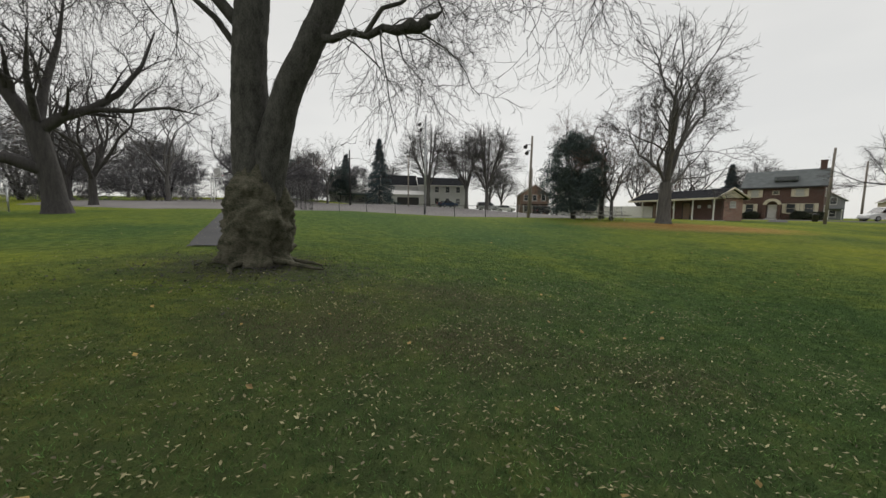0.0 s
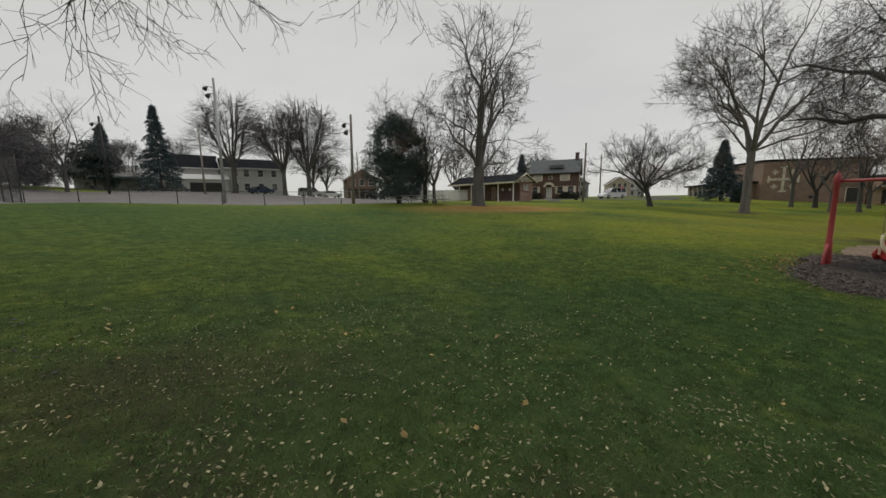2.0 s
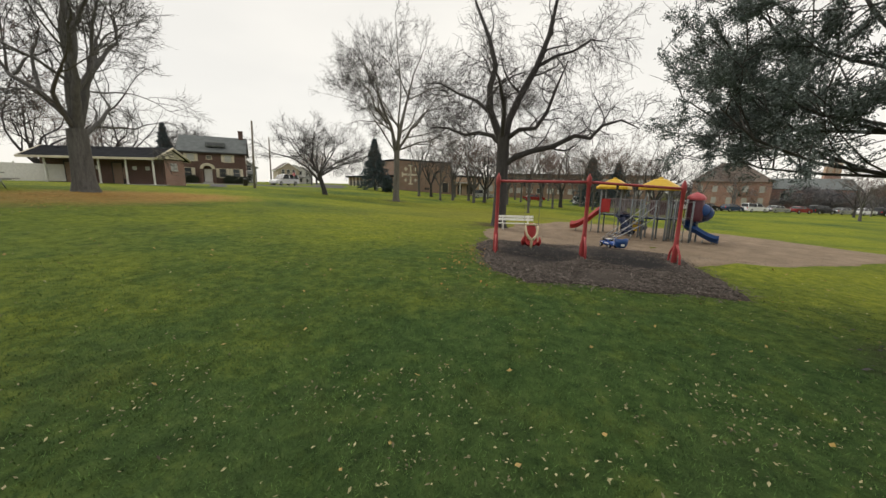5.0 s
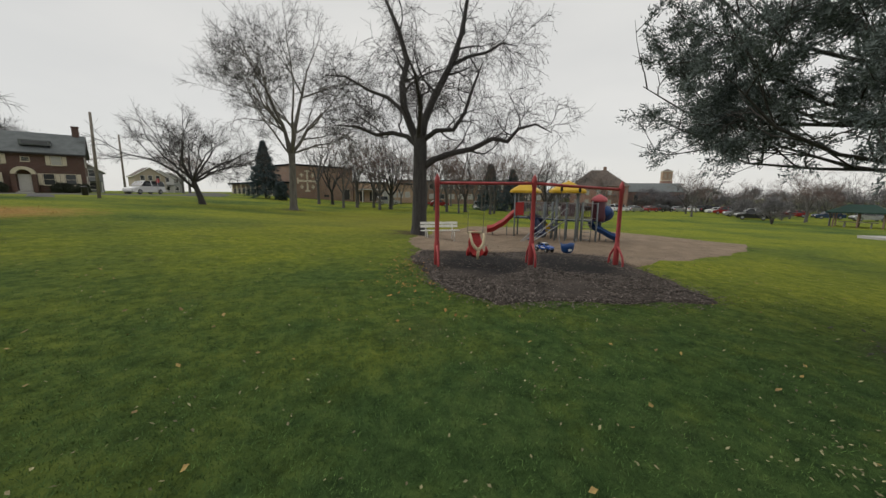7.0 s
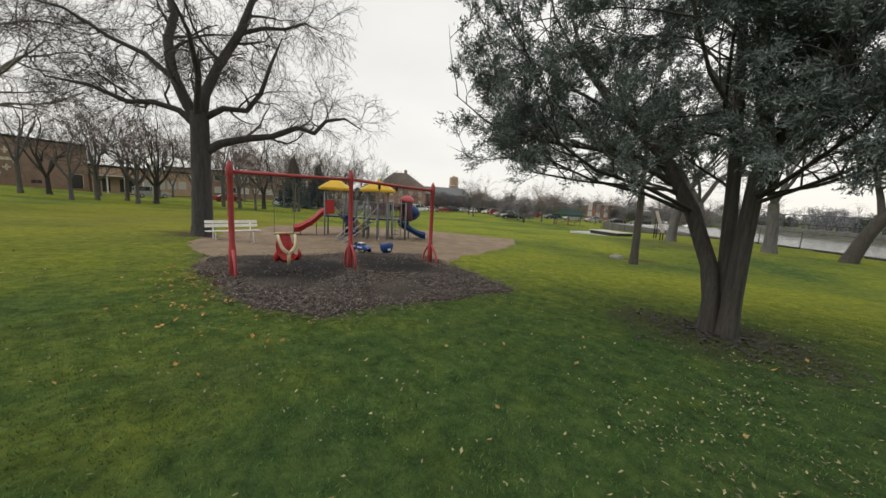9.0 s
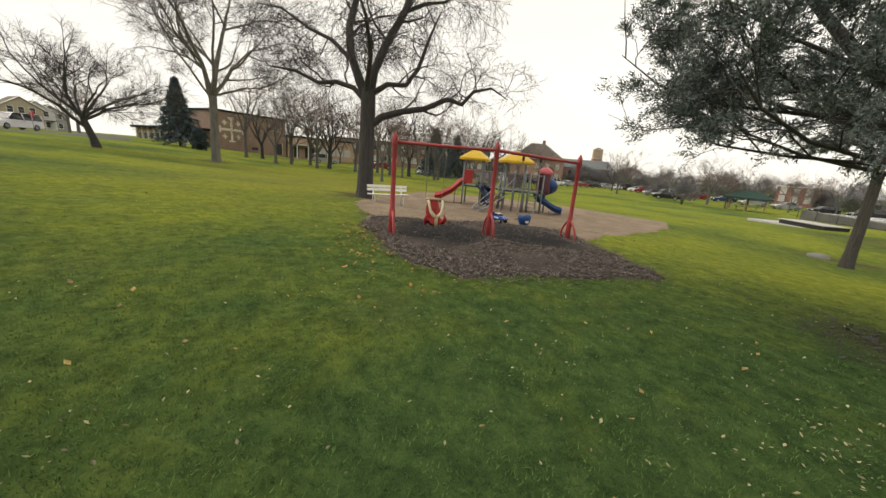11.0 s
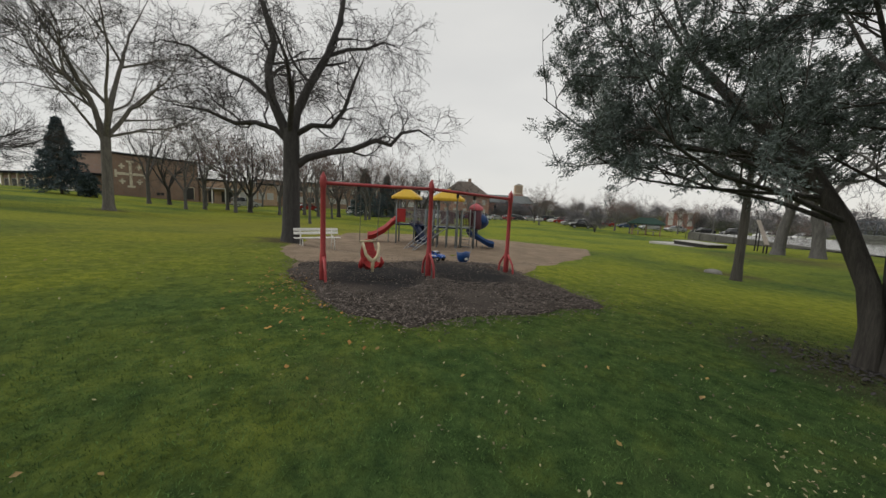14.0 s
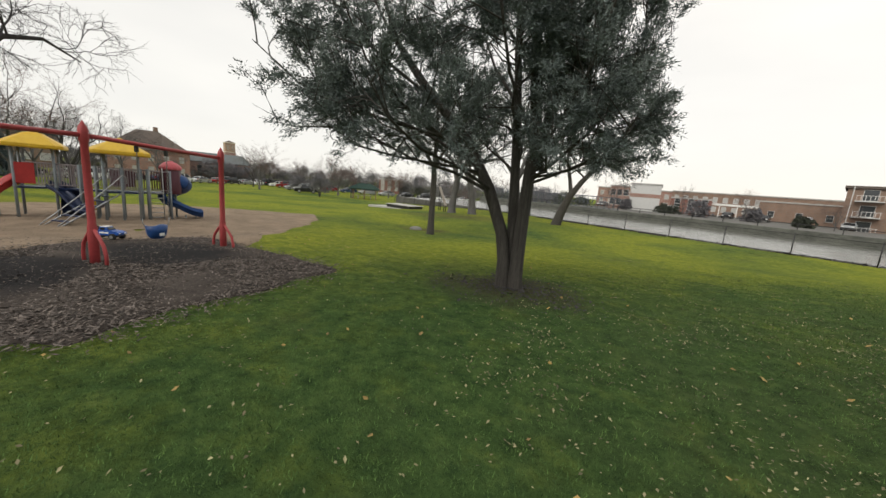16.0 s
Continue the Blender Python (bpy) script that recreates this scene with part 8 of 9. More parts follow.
shell(hall, -9, 9, 0, 16, 7.4, BRICK_PINK)
hr = Geo().add([(-9.6, -0.6, 7.4), (9.6, -0.6, 7.4), (9.6, 16.6, 7.4), (-9.6, 16.6, 7.4), (-2.5, 8, 13.2), (2.5, 8, 13.2)], [(3, 2, 1, 0), (0, 1, 5, 4), (1, 2, 5), (2, 3, 4, 5), (3, 0, 4)])
part("roof", hr, SHINGLE_BROWN, hall)
part("chimney", Geo().box(2.0, 8.6, 12.2, 1.1, 1.1, 2.2, 0.03), BRICK_BROWN, hall)
for i in range(5):
    for s in range(2):
        window(hall, -7 + 3.5 * i, -0.03, 1.1 + 3.3 * s, 1.2, 1.8, None, BRICK_TAN, PANE_PALE, 1)
nave = thing("church_nave", 107.5, -84.5, -2.6, -110, "long brick church with a dark roof and tall windows", "church")
shell(nave, -12, 13, 0, 13, 6.0, BRICK_PINK)
gable_roof(nave, -12, 13, 0, 13, 6.0, 3.0, SHINGLE, 0.4)
for i in range(6):
    window(nave, -10 + 3.6 * i, -0.03, 1.4, 1.3, 3.4, None, CREAM_TRIM, PANE, 2)
tw = thing("church_tower", 114.5, -98.5, -2.8, -118, "square tan brick church tower with a pale belfry", "tower")
shell(tw, -1.75, 1.75, 0, 3.5, 10.6, BRICK_PINK)
part("belfry", Geo().box(0, 1.75, 10.6, 3.3, 3.3, 3.2, 0.05), BRICK_TAN, tw, "lighter tan belfry stage")
part("cornice", Geo().box(0, 1.75, 10.45, 3.7, 3.7, 0.3, 0.05).box(0, 1.75, 13.8, 3.6, 3.6, 0.3, 0.05), CREAM_TRIM, tw)
for x in (-0.75, 0.75):
    window(tw, x, 0.05, 11.2, 0.75, 2.0, None, BRICK_TAN, TAN_SIDING, 0)
part("roof", Geo().add([(-1.75, 0, 14.1), (1.75, 0, 14.1), (1.75, 3.5, 14.1), (-1.75, 3.5, 14.1), (0, 1.75, 14.9)], [(3, 2, 1, 0), (0, 1, 4), (1, 2, 4), (2, 3, 4), (3, 0, 4)]), SHINGLE_BROWN, tw)
# ---- across the canal ----
def block(name, x, y, rz, w, d, h, wall_m, label, rows, cols, pane=None, z=-0.3, cap=None, ww=1.1, wh=1.4):
    t = thing(name, x, y, z, rz, label, "building")
    shell(t, -w / 2, w / 2, 0, d, h, wall_m)
    part("parapet", Geo().box(0, d / 2, h, w + 0.3, d + 0.3, 0.35, 0.03), cap or CONCRETE, t)
    for s in range(rows):
        for i in range(cols):
            window(t, -w / 2 + (i + 0.5) * w / cols, -0.03, 1.1 + (h - 0.8) * s / max(rows, 1), ww, wh, None, OFF_WHITE, pane or PANE, 1)
    return t


block("brick_office", 54, -112, 208, 7.5, 9, 4.8, BRICK_RED, "two-storey red brick house with white windows beyond the lawn", 2, 3, PANE_PALE, -2.45, OFF_WHITE, 1.1, 1.5)
block("brick_warehouse", -19.6, -98, 172, 4.4, 14, 5.6, BRICK_PINK, "faded red brick warehouse across the canal", 2, 3)
wh = block("white_warehouse", -25.2, -96.5, 168, 6.6, 16, 6.4, OFF_WHITE, "tall blank white-painted warehouse wall across the canal", 0, 0)
part("paint_band", Geo().box(0, -0.03, 3.3, 6.8, 0.06, 0.9, 0.01), BRICK_PINK, wh, "band of bare brick where paint has worn off")
block("brick_shop", -36.4, -101, 165, 8.5, 10, 3.8, BRICK_RED, "low red brick shop across the canal", 2, 3)
block("long_brick_row", -58, -124, 160, 40, 14, 6.4, BRICK_BROWN, "long brown brick row behind the canal road", 2, 16, PANE_PALE)
block("long_brick_row", -34, -134, 172, 34, 14, 6.2, BRICK_PINK, "long faded brick row behind the warehouses", 2, 12, PANE_PALE)
block("brown_warehouse", -66, -100, 152, 30, 14, 4.6, BRICK_BROWN, "windowless brown warehouse across the canal", 1, 6, None)
flats = thing("balcony_flats", -63.5, -81.0, -0.9, 150, "brown brick flats with stacked white balconies across the canal", "apartments")
shell(flats, -8, 16, 0, 12, 8.4, BRICK_BROWN)
part("roof", Geo().box(4, 6, 8.4, 24.8, 12.8, 0.5, 0.03), SHINGLE_BROWN, flats)
for s in range(3):
    for i in range(4):
        x = -5 + 5.6 * i
        b = part("balcony", Geo().box(x, -0.8, 0.2 + 2.9 * s, 3.6, 1.7, 0.16, 0.02), OFF_WHITE, flats)
        for j in range(7):
            part("baluster", Geo().box(x - 1.65 + 0.55 * j, -1.6, 0.36 + 2.9 * s, 0.06, 0.05, 0.95), WHITE_PAINT, b)
        part("balcony_rail", Geo().box(x, -1.6, 1.28 + 2.9 * s, 3.6, 0.07, 0.06), WHITE_PAINT, b)
        window(flats, x, -0.03, 0.5 + 2.9 * s, 1.8, 1.9, None, OFF_WHITE, PANE, 0)
    for i in range(5):
        part("porch_post", Geo().box(-7.2 + 5.6 * i, -1.55, 0.2 + 2.9 * s, 0.14, 0.14, 2.9, 0.01), OFF_WHITE, flats)
open_shed = thing("white_carport", -44, -100, -0.3, 160, "white open carport across the canal", "carport")
part("roof", Geo().box(0, 3, 2.8, 11, 6, 0.5, 0.03), WHITE_PAINT, open_shed)
for x in (-5, -1.7, 1.7, 5):
    part("post", Geo().box(x, 0.2, -0.3, 0.2, 0.2, 3.1, 0.01), WHITE_PAINT, open_shed)

# canal walls and the far road
single("canal_wall_near", Geo().box(-104, -0.3, -4.0, 312, 1.0, 4.05 - 0.78, 0.04), CONCRETE_DARK, CANAL[0], CANAL[1], 0, canal_turn, "low concrete canal edge at the park", "wall", kind="structure")
single("canal_wall_far", Geo().box(-104, -CANAL_WIDE - 0.1, -4.0, 312, 1.0, 4.25, 0.04).box(-104, -CANAL_WIDE + 0.6, -4.0, 312, 0.5, 3.36, 0.04), WALL_STAINED, CANAL[0], CANAL[1], 0, canal_turn, "stained concrete canal wall on the far bank", "wall", kind="structure")
single("far_quay", Geo().box(-104, -CANAL_WIDE - 40.6, -4.0, 312, 80.0, 3.72, 0.02), CONCRETE_DARK, CANAL[0], CANAL[1], 0, canal_turn, "weathered quay along the far canal bank", "pavement", kind="structure")
single("far_road", Geo().box(-104, -CANAL_WIDE - 9.5, -0.6, 312, 8.0, 0.335), ASPHALT, CANAL[0], CANAL[1], 0, canal_turn, "asphalt road along the far canal bank", "road", kind="structure")
ff_ = thing("canal_rail", CANAL[0], CANAL[1], 0, canal_turn, "dark guard rail on the far canal wall", "fence")
part("rail", Geo().box(1, -CANAL_WIDE - 0.1, 0.82, 102, 0.08, 0.08), DARK_STEEL, ff_)
for i in range(31):
    part("rail_post", Geo().box(-48 + 3.3 * i, -CANAL_WIDE - 0.1, 0.24, 0.08, 0.08, 0.60), DARK_STEEL, ff_)


for i in range(15):
    px_, py_ = along(40 + 6.5 * i + (i * 2.3) % 3, CANAL_WIDE + 13 + (i * 3.7) % 8)
    round_pine("bank_thicket", 230 + i, 2.6 + (i % 3) * 0.8, 2.6 + (i % 4) * 0.5, THICKET if i % 3 else HEDGE_LEAF, "leafless grey thicket behind the far canal bank" if i % 3 else "dark evergreen bush behind the far canal bank", px_, py_, None, 200, 0.5, 0.03, 4, 0.05)
for i in range(14):
    px_, py_ = along(6 + 7.3 * i + (i * 3.7) % 3, CANAL_WIDE + 32 + (i * 5.3) % 9)
    round_pine("bank_bush", 200 + i, 1.8 + (i % 3) * 0.7, 1.3 + (i % 4) * 0.4, HEDGE_LEAF if i % 3 == 0 else THICKET, "dark bush on the far canal bank" if i % 3 == 0 else "leafless brown bush on the far canal bank", px_, py_, -0.5, 120, 0.4, 0.05)
for i in range(9):
    px_, py_ = along(2 + 12.5 * i, CANAL_WIDE + 30 + (i * 4.7) % 12)
    plant((1, 2, 0)[i % 3], px_, py_, 5.5 + (i % 4), 50 * i, "trees across the canal", -0.5)
for i in range(13):
    px_, py_ = along(62 + 10.5 * i, -5 + (i * 4.1) % 3)
    plant((1, 2, 1, 0)[i % 4], px_, py_, 6.5 + (i * 3) % 4, 70 * i, "trees at the far end of the lawn")
for i in range(12):
    px_, py_ = 45.0 + (i * 3.3) % 6, 11.0 - 2.9 * i + (i * 1.3) % 2
    plant((0, 2, 1, 3)[i % 4] if len(kinds) > 3 else i % len(kinds), px_, py_, 11.0 + (i * 1.7) % 3, 67 * i, "trees before the school")
# planks along the park's edge of the canal
for i in range(5):
    px_, py_ = along(6.5 + 3.6 * i, -0.75)
    single("edge_timber", Geo().box(0, 0, -0.05, 2.2 + 0.3 * (i % 3), 0.24, 0.20, 0.03), BARK_DARK, px_, py_, gz(px_, py_), canal_turn + (i * 7) % 5 - 2, "dark weathered timber lying at the canal edge", "timber", "edge timbers")


# ---- fences ----
def chain_link(name, a, b, h, gap, label, cell=0.17, wire=0.006, dark=False, rail=True, post_r=0.035, z_a=None):
    """Posts, a top rail and diagonal wires between two places on the ground."""
    ax, ay, bx_, by_ = *a, *b
    t = thing(name, ax, ay, 0, 0, label, "fence")
    length = math.hypot(bx_ - ax, by_ - ay)
    n = max(2, round(length / gap))
    ux, uy = (bx_ - ax) / length, (by_ - ay) / length

    def at(d, z):
        x, y = ux * d, uy * d
        return (x, y, gz(ax + x - 0.0, ay + y) + z)

    for i in range(n + 1):
        d = length * i / n
        p = part("fence_post", Geo().tube([at(d, -0.3), at(d, h + 0.05)], post_r, 8), GALV if not dark else DARK_STEEL, t)
        part("post_cap", Geo().tube([at(d, h + 0.05), at(d, h + 0.09)], [post_r * 1.2, post_r * 0.3], 8), GALV if not dark else DARK_STEEL, p)
        if rail and i < n:
            for z in ((h,) if h < 2 else (h, h * 0.5)):
                part("fence_rail", Geo().tube([at(d, z), at(d + length / n, z)], 0.022, 6), GALV if not dark else DARK_STEEL, t)
    w = Wood(1)
    d = -h
    while d < length:
        for s in (0, 1):
            d0, d1 = (d, d + h)
            z0, z1 = (0.03, h) if s == 0 else (h, 0.03)
            if d0 < 0:
                f = -d0 / h
                d0, z0 = 0.0, z0 + (z1 - z0) * f
            if d1 > length:
                f = (length - d0) / (d1 - d0)
                d1, z1 = length, z0 + (z1 - z0) * f
            if d1 - d0 > 0.02:
                w.put([Vector(at(d0, z0)), Vector(at(d1, z1))], [wire, wire], 3)
        d += cell
    part("wire_mesh", w.mesh("wire_mesh"), WIRE if not dark else DARK_STEEL, t, "diagonal woven wire")
    return t


chain_link("low_fence", (-25.0, 38.8), (-3.2, 33.0), 1.15, 3.1, "low chain-link fence in front of the court", 0.2, 0.003, True)
chain_link("low_fence", (-3.2, 33.0), (6.5, 30.8), 1.15, 3.1, "low chain-link fence by the round pine")
chain_link("tall_fence", (-25.2, 39.0), (-36.5, 60.0), 3.6, 2.6, "tall dark chain-link court fence", 0.2, 0.007, True)
chain_link("tall_fence", (-36.5, 60.0), (-52.0, 52.0), 3.2, 3.0, "tall dark chain-link fence behind the court", 0.2, 0.007, True)
fa, fb = along(-9.0, -0.5), along(52.0, -0.5)
chain_link("canal_fence", fa, fb, 1.35, 3.6, "rusty chain-link fence along the canal edge", 0.16, 0.0022, True)
chain_link("court_fence_west", (-34.0, 17.5), (-52.0, 22.0), 1.2, 3.0, "low chain-link fence behind the heavy tree")


def ground_strip(name, pts, width, material, lift, label, category):
    """A paved strip that follows the ground."""
    pts = [Vector((x, y, 0)) for x, y in pts]
    dense = []
    for a, b in zip(pts, pts[1:]):
        n = max(2, int((b - a).length / 0.8))
        dense += [a.lerp(b, i / n) for i in range(n)]
    dense.append(pts[-1])
    m_ = 7
    V = []
    for i, p in enumerate(dense):
        d = dense[min(i + 1, len(dense) - 1)] - dense[max(i - 1, 0)]
        s = Vector((d.y, -d.x, 0)).normalized()
        for j in range(m_):
            q = p + s * width * (0.5 - j / (m_ - 1)) * (1 + 0.03 * noise.noise(p * 0.8))
            V.append((q.x, q.y, gz(q.x, q.y) + (lift if 0 < j < m_ - 1 else -0.03)))
    f = [(i * m_ + j + 1, i * m_ + j, i * m_ + m_ + j, i * m_ + m_ + j + 1) for i in range(len(dense) - 1) for j in range(m_ - 1)]
    return single(name, Geo().add(V, [tuple(reversed(q)) for q in f], True), material, label=label, category=category, kind="structure")


ground_strip("asphalt_path", [(-18.3, 6.7), (-19.6, 9.4), (-21.0, 12.6), (-23.2, 17.5), (-25.2, 22.0), (-27.5, 26.5)], 1.6, ASPHALT, 0.025, "narrow grey asphalt path past the old tree", "path")
COURT_OUT = [(-44, 27), (-31, 23.5), (-27.5, 30), (-25.0, 39.6), (-3.4, 33.8), (5, 33.5), (13, 46), (10, 70), (-24, 70), (-36, 60), (-50, 52)]
patch("court", (-14, 50), COURT_OUT, COURT, 0.05, 60, 0.15, "pale worn asphalt ball court and car park", "court")
ground_strip("side_street", [(18, 62), (30, 50), (41, 39), (50, 33), (62, 37), (82, 48), (120, 70)], 7.5, ROAD, 0.05, "grey side street past the brick house", "road")
ground_strip("avenue", [(67, -18), (74, -34), (84, -60), (92, -100), (96, -150)], 8.5, ROAD, 0.05, "grey avenue along the school", "road")
ground_strip("house_walk", [(25.5, 33.0), (32.0, 38.5), (38.0, 44.5)], 2.0, ROAD, 0.04, "pale concrete walk at the corner", "path")


# ---- poles ----
def pole(name, x, y, h, label, lean=0.0, lamps=True, material=None, r=0.14):
    t = thing(name, x, y, None, 0, label, "pole")
    part("shaft", Geo().tube([(0, 0, -0.3), (lean * 0.5, 0, h * 0.5), (lean, 0, h)], [r, r * 0.85, r * 0.7], 10), material or WOOD_POLE, t)
    if lamps:
        for z, o in ((h - 0.9, -0.55), (h - 1.5, -0.4)):
            arm = part("lamp_arm", Geo().tube([(lean, 0, z), (lean + o * 0.6, -0.05, z + 0.12), (lean + o, -0.05, z + 0.05)], 0.025, 6), DARK_STEEL, t)
            part("floodlight", Geo().tube([(lean + o, -0.05, z + 0.10), (lean + o - 0.12, -0.15, z - 0.10), (lean + o - 0.2, -0.2, z - 0.22)], [0.09, 0.17, 0.2], 10), DARK_STEEL, arm)
    return t


pole("light_pole", -12.35, 39.7, 11.3, "wooden floodlight pole in front of the court", 0.05, True, GALV, 0.15)
pole("light_pole", -2.3, 32.3, 7.9, "pale wooden floodlight pole at the court fence", 0.15, True)
pole("light_pole", -24.5, 60, 9.4, "dark floodlight pole behind the court", 0.0, True, DARK_STEEL)
pole("utility_pole", -14.6, 62, 9.0, "plain wooden utility pole behind the court", 0.0, False)
pole("utility_pole", 28.0, 30.4, 7.6, "plain wooden utility pole leaning at the street corner", 0.25, False)
pole("utility_pole", 13.5, 78, 10.5, "utility pole with crossarm among the houses", 0.0, False)
pole("utility_pole", 47, 41, 8.0, "utility pole down the street", 0.0, False)
pole("flag_pole", 57.5, 4.6, 7.5, "pale slim metal pole before the school", 0.0, False, WHITE_PAINT, 0.11)
pole("utility_pole", 9.3, 40.0, 7.0, "thin pole behind the pine", 0.0, False)

# basketball post
bb = thing("basketball_post", -34.6, 37.0, None, -40, "pale basketball post with a backboard at the court", "basketball post")
for s in (-0.3, 0.3):
    part("upright", Geo().tube([(s, 0, -0.3), (s, 0, 2.7), (s, 0.5, 3.1)], 0.05, 8), OFF_WHITE, bb)
part("backboard", Geo().box(0, 0.55, 2.75, 1.5, 0.05, 0.95, 0.02), OFF_WHITE, bb)
part("hoop", Geo().tube([(0.22 * math.cos(a), 0.85 + 0.22 * math.sin(a), 2.95) for a in [2 * math.pi * i / 14 for i in range(15)]], 0.012, 5), SIGN_RED, bb)


# ---- street furniture ----
def table_bench(name, x, y, rz, label, top_mat):
    t = thing(name, x, y, None, rz, label, "picnic table")
    for i in range(5):
        part("board", Geo().box(0, -0.3 + 0.15 * i, 0.70, 2.4, 0.14, 0.045, 0.006), top_mat, t)
    for s in (-0.7, 0.7):
        for j in (0, 0.15):
            part("seat_board", Geo().box(0, s + (j if s > 0 else -j), 0.42, 2.4, 0.14, 0.045, 0.006), top_mat, t)
    for s in (-0.85, 0.85):
        g = Geo().tube([(s, -0.55, -0.06), (s, -0.25, 0.70)], 0.03, 6).tube([(s, 0.55, -0.06), (s, 0.25, 0.70)], 0.03, 6).tube([(s, -0.8, 0.40), (s, 0.8, 0.40)], 0.03, 6)
        part("leg_frame", g, GALV, t)
    return t


table_bench("picnic_table", 2.9, 26.2, 25, "weathered grey picnic table under the dark pine", WOOD_GREY)
table_bench("picnic_table", 1.0, 26.9, 20, "weathered grey picnic table under the dark pine", WOOD_GREY)

shelter = thing("picnic_shelter", 31.3, -58.8, None, 30, "small open picnic shelter with a green roof", "shelter")
for x in (-2.2, 0, 2.2):
    for y in (-1.7, 1.7):
        part("shelter_post", Geo().box(x, y, -0.3, 0.16, 0.16, 2.5, 0.012), BRICK_BROWN, shelter)
part("roof", Geo().add([(-3.0, -2.4, 1.95), (3.0, -2.4, 1.95), (3.0, 2.4, 1.95), (-3.0, 2.4, 1.95), (-3.0, -2.4, 2.1), (3.0, -2.4, 2.1), (3.0, 2.4, 2.1), (-3.0, 2.4, 2.1), (-1.2, 0, 3.1), (1.2, 0, 3.1)],
                      [(3, 2, 1, 0), (0, 1, 5, 4), (1, 2, 6, 5), (2, 3, 7, 6), (3, 0, 4, 7), (4, 5, 9, 8), (6, 7, 8, 9), (5, 6, 9), (7, 4, 8)]), GREEN_ROOF, shelter)
for y in (-0.6, 0.6):
    part("table", Geo().box(0, y, 0.68, 3.6, 0.7, 0.06, 0.01).box(-1.2, y, -0.2, 0.12, 0.5, 0.9).box(1.2, y, -0.2, 0.12, 0.5, 0.9), WOOD_GREY, shelter)

single("concrete_pad", Geo().slab([(-3.6, -1.2), (4.2, -1.6), (4.4, 1.6), (-3.2, 1.4)], -0.4, 0.06), CONCRETE, 10.9, -34.4, gz(11.5, -34.2), -20, "pale concrete pad in the lawn", "slab", kind="structure")
plat = thing("low_platform", 10.8, -34.6, gz(11.5, -34.2) + 0.06, -20, "low dark-sided platform on the concrete pad", "platform")
part("side", Geo().box(0, 0, 0, 4.0, 2.0, 0.34, 0.02), DARK_STEEL, plat)
part("top", Geo().box(0, 0, 0.34, 4.2, 2.2, 0.07, 0.015), CONCRETE, plat)
gang = thing("canal_ramp", 5.6, -33.2, None, -60, "weathered sloping beam on steel posts at the canal bank", "ramp")
part("beam", Geo().box(0, 0, 0, 4.6, 0.28, 0.12, 0.02, pose(0, 0, 1.6, 0, -24, 0)), WOOD_POLE, gang)
for x, z in ((1.4, 2.1), (-1.7, 0.75)):
    for y in (-0.1, 0.1):
        part("ramp_post", Geo().box(x, y, -0.3, 0.09, 0.09, z + 0.2, 0.01), DARK_STEEL, gang)

# lattice footbridge on the far side of the canal
truss = thing("lattice_walkway", *along(22.0, CANAL_WIDE + 0.9), -0.05, canal_turn, "blue-grey steel lattice footbridge along the far canal wall", "footbridge")
for s in (-0.7, 0.7):
    for z in (0.2, 2.1):
        part("chord", Geo().box(15, s, z, 30, 0.12, 0.12, 0.01), BRIDGE_STEEL, truss)
    for i in range(21):
        part("upright", Geo().box(1.5 * i, s, 0.1, 0.08, 0.08, 2.0), BRIDGE_STEEL, truss)
        if i < 20:
            part("diagonal", Geo().tube([(1.5 * i, s, 0.25 if i % 2 else 2.1), (1.5 * i + 1.5, s, 2.1 if i % 2 else 0.25)], 0.04, 6), BRIDGE_STEEL, truss)
part("walk_deck", Geo().box(15, 0, 0.12, 30, 1.3, 0.08, 0.01), WOOD_GREY, truss)

stop = thing("stop_sign", 46.5, 36.5, None, 60, "red stop sign on a steel post at the corner", "road sign")
part("sign_post", Geo().cyl(0, 0, -0.3, 0.03, 2.6, 8), GALV, stop)
part("sign_plate", Geo().lathe([(0.38, 0), (0.38, 0.02)], 8, pose(0, -0.04, 1.95, 90, 22.5, 0), False), SIGN_RED, stop)
hyd = thing("fire_hydrant", 55.5, 22.4, None, 0, "small yellow fire hydrant on the school lawn", "hydrant")
part("barrel", Geo().lathe([(0.16, -0.1), (0.13, 0.05), (0.11, 0.1), (0.11, 0.55), (0.15, 0.58), (0.12, 0.68), (0.04, 0.75)], 12), YELLOW, hyd)
part("outlet", Geo().tube([(-0.2, 0, 0.42), (0.2, 0, 0.42)], 0.05, 8), YELLOW, hyd)
bin_ = thing("trash_can", 34.5, 36.5, None, 0, "dark round litter bin by the house walk", "litter bin")
part("drum", Geo().lathe([(0.24, 0.0), (0.27, 0.05), (0.27, 0.8), (0.29, 0.84), (0.22, 0.95), (0.05, 1.0)], 14), DARK_STEEL, bin_)


# ---- parked vehicles ----
PAINTS = {"white": mat("white_car_paint", (0.740, 0.745, 0.750), (0.700, 0.705, 0.710), 2.0, 0.25, 0.0), "silver": mat("silver_car_paint", (0.420, 0.430, 0.440), (0.380, 0.390, 0.400), 2.0, 0.3, 0.0, metal=0.5),
          "black": mat("black_car_paint", (0.020, 0.020, 0.022), (0.016, 0.016, 0.018), 2.0, 0.2, 0.0), "blue": mat("blue_car_paint", (0.030, 0.055, 0.110), (0.024, 0.044, 0.090), 2.0, 0.25, 0.0),
          "red": mat("red_car_paint", (0.260, 0.025, 0.025), (0.220, 0.020, 0.020), 2.0, 0.25, 0.0)}
car_source = {}


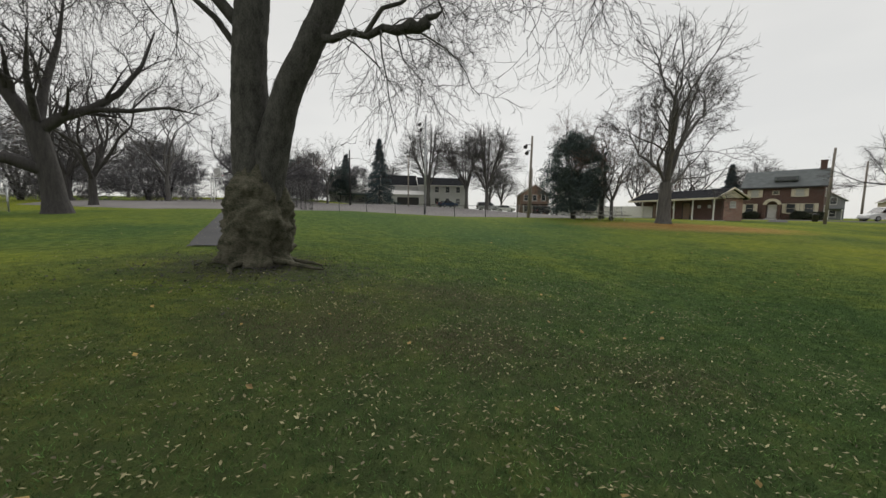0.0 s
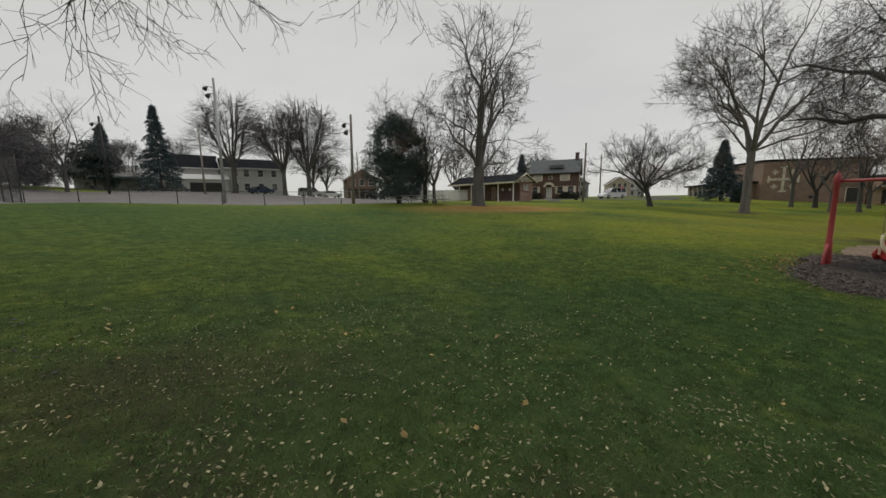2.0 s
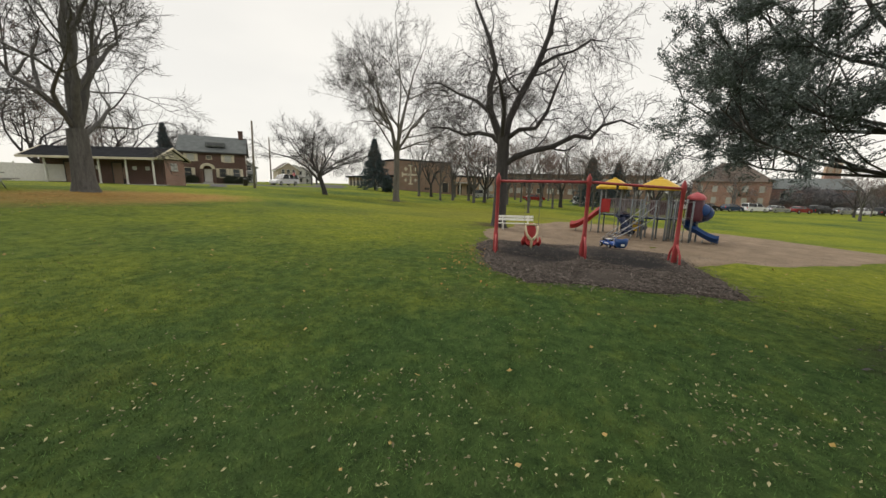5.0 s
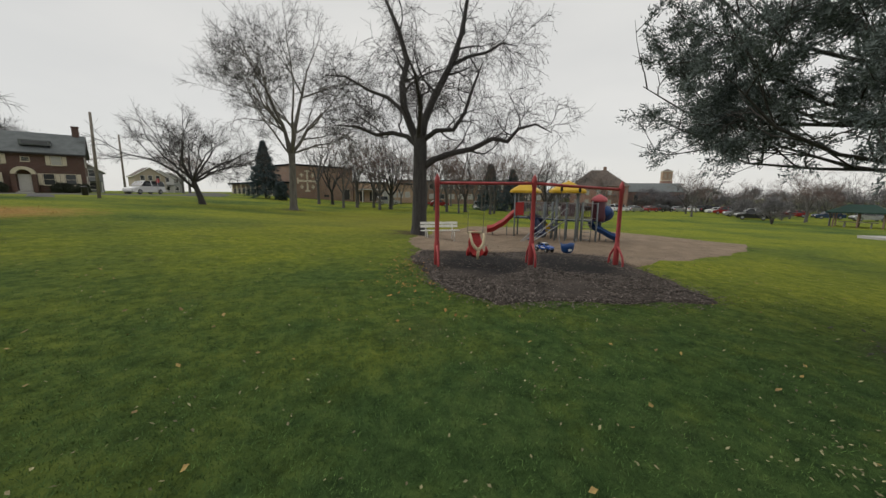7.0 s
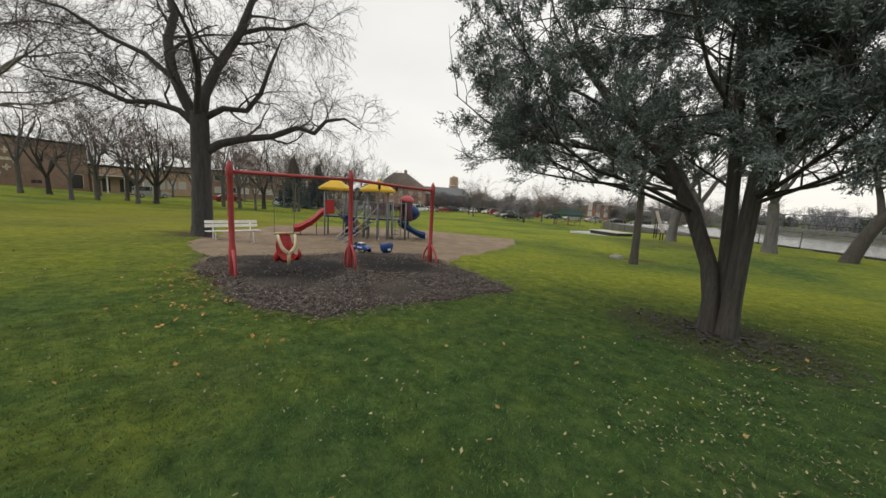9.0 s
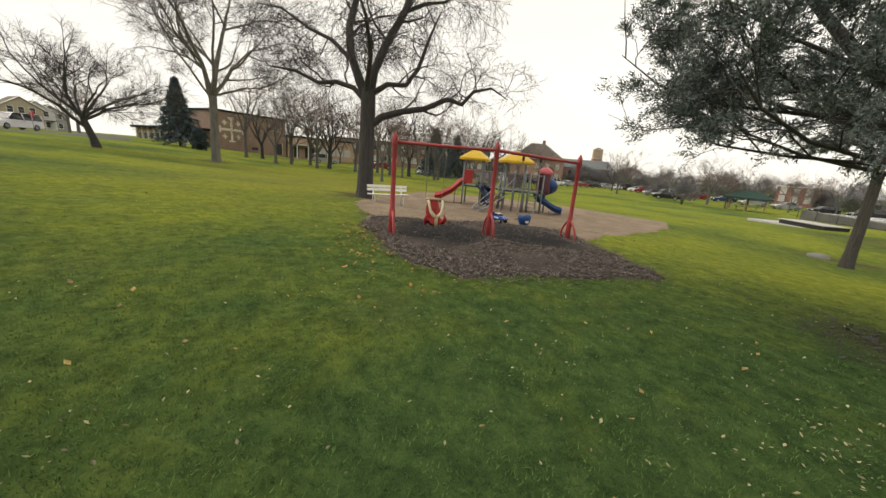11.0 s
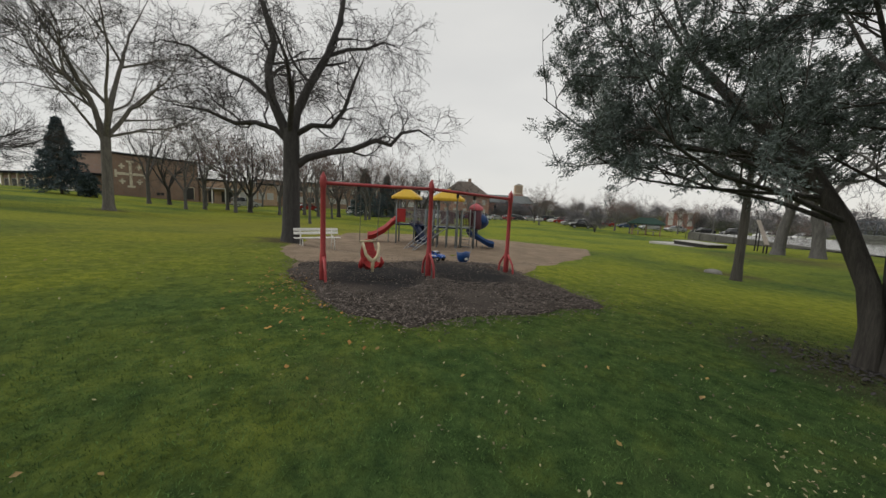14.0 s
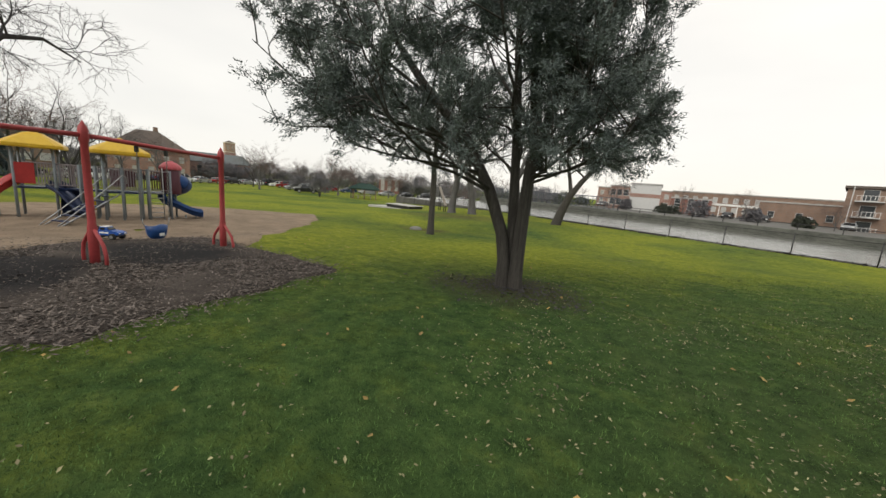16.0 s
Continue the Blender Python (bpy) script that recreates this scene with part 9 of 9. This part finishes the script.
def car(shape, paint, x, y, rz, label, group="", z=None):
    """A parked car: lofted body, glass, four wheels, lamps, bumpers."""
    place = pose(x, y, gz(x, y) + 0.06 if z is None else z, 0, 0, rz)
    key = (shape, paint)
    if key in car_source:
        return tagged(copy_thing(car_source[key], place), label, "car", group)
    t = new("parked_car")
    t.matrix_world = place
    tagged(t, label, "car", group)
    car_source[key] = t
    if shape == "suv":
        L, H, roof_prof = 4.9, 1.80, [(-2.38, 1.08), (-2.30, 1.72), (-2.0, 1.80), (0.35, 1.80), (0.72, 1.70), (1.28, 1.12)]
    else:
        L, H, roof_prof = 4.6, 1.45, [(-1.75, 0.98), (-1.15, 1.40), (-0.8, 1.45), (0.25, 1.45), (0.5, 1.38), (1.15, 0.98)]
    hx = L / 2
    belt = roof_prof[0][1]
    lower = [(-hx, 0.45), (-hx + 0.05, 0.28), (hx - 0.10, 0.25), (hx, 0.42), (hx, 0.72), (hx - 0.12, 0.86), (1.2, belt - 0.02), (-hx + 0.05, belt), (-hx, 0.8)]
    body, v, f = Geo(), [], []
    for yy, s in ((-0.90, 0.965), (-0.80, 1.0), (0.80, 1.0), (0.90, 0.965)):
        v += [(px * s, yy, 0.25 + (pz - 0.25) * (0.98 if abs(yy) > 0.85 else 1.0)) for px, pz in lower]
    n = len(lower)
    for i in range(3):
        f += [(i * n + j, i * n + n + j, i * n + n + (j + 1) % n, i * n + (j + 1) % n) for j in range(n)]
    f += [tuple(range(n)), tuple(reversed(range(3 * n, 4 * n)))]
    body.add(v, f)
    bd = part("body", body, PAINTS[paint], t)
    cab = Geo()
    m_ = len(roof_prof)
    v = [(px, -0.84, pz) if i in (0, m_ - 1) else (px, -0.66, pz) for i, (px, pz) in enumerate(roof_prof)]
    v += [(px, -yy, pz) for px, yy, pz in v]
    f = [tuple(range(m_)), tuple(reversed(range(m_, 2 * m_)))] + [(i, i + m_, i + 1 + m_, i + 1) for i in range(m_ - 1)]
    cab.add(v, f)
    part("cabin_glass", cab, CAR_GLASS, bd)
    rf = Geo()
    rp = roof_prof[1:-1]
    v = [(px, s * 0.665, pz + 0.012) for s in (-1, 1) for px, pz in rp]
    k = len(rp)
    rf.add(v, [(i, i + 1, i + 1 + k, i + k) for i in range(k - 1)])
    for s in (-1, 1):
        for xa, xb in ((roof_prof[0], roof_prof[1]), (roof_prof[-1], roof_prof[-2]), ((-0.35, belt), (-0.30, H))):
            part("pillar", Geo().tube([(xa[0], s * 0.85, xa[1]), (xb[0], s * 0.68, xb[1])], 0.045, 6), PAINTS[paint], bd)
    part("roof_panel", rf, PAINTS[paint], bd)
    for s in (-1, 1):
        for x_ in (-hx + 0.92, hx - 0.92):
            w = part("wheel", Geo().tube([(x_, s * 0.70, 0.34), (x_, s * 0.74, 0.34), (x_, s * 0.89, 0.34), (x_, s * 0.92, 0.34)], [0.30, 0.34, 0.34, 0.29], 16), TYRE, t)
            part("rim", Geo().cyl(0, 0, 0, 0.21, 0.02, 12, None, pose(x_, s * 0.915, 0.34, -90 * s)), GALV, w)
        part("headlight", Geo().box(hx - 0.05, s * 0.62, 0.62, 0.12, 0.36, 0.16, 0.02), LAMP_WHITE, bd)
        part("tail_light", Geo().box(-hx + 0.02, s * 0.70, 0.75, 0.08, 0.2, 0.24, 0.02), TAIL_RED, bd)
        part("mirror", Geo().box(0.75, s * 0.98, 0.98, 0.12, 0.16, 0.12, 0.02), PAINTS[paint], bd)
        part("door_handle", Geo().box(-0.15, s * 0.905, 0.86, 0.18, 0.03, 0.03, 0.005), CHROME, bd)
    for x_ in (-hx, hx):
        part("bumper", Geo().box(x_, 0, 0.36, 0.14, 1.7, 0.2, 0.03), RUBBER if paint != "white" else PAINTS[paint], bd)
    return t


row = ["silver", "white", "black", "blue", "white", "silver", "red", "black"]
for i in range(11):
    x, y = 72.5 + 1.4 * i - 0.0, -30 - 5.2 * i
    car("suv" if i % 3 == 1 else "sedan", row[i % 8], x - 6.5, y, -75 + (i * 37) % 7, "parked %s car along the avenue" % row[i % 8], "parked cars")
for i in range(9):
    x, y = 57.5 + 0.9 * i, 3 - 5.6 * i
    if i % 2 == 0:
        car("sedan" if i % 4 else "suv", row[(i * 3) % 8], x + 12, y + 2, -75, "parked %s car before the apartments" % row[(i * 3) % 8], "parked cars")
for i in range(12):
    a, s = 2 + 6.1 * i, CANAL_WIDE + 46 + (i * 5) % 3
    x, y = along(a, s)
    car("suv" if i % 4 == 1 else "sedan", row[(i * 5) % 8], x, y, canal_turn + 92 + (i * 29) % 9, "parked %s car across the canal" % row[(i * 5) % 8], "parked cars", -0.27)
for i in range(9):
    x, y = 20 + 5.2 * i, -92 + 1.6 * i
    car("suv" if i % 3 == 2 else "sedan", row[(i * 3 + 1) % 8], x, y, 60, "parked %s car beyond the shelter" % row[(i * 3 + 1) % 8], "parked cars")
for i in range(20):
    x, y = along(72 + 6.3 * i, -11 + (i * 3.3) % 2)
    car("suv" if i % 3 == 1 else "sedan", row[(i * 3 + 2) % 8], x, y, canal_turn + 75 + (i * 17) % 20, "parked %s car at the far end of the lawn" % row[(i * 3 + 2) % 8], "parked cars")
for i, (x, y) in enumerate(((3, 76.5), (7, 77), (14, 71), (-6, 77.5), (17, 70))):
    car("sedan" if i % 2 else "suv", row[i], x, y, 10 * i, "parked %s car by the court" % row[i], "parked cars")
car("suv", "white", 47.0, 38.5, 165, "white parked van-like car on the drive before the brick house", "parked cars")
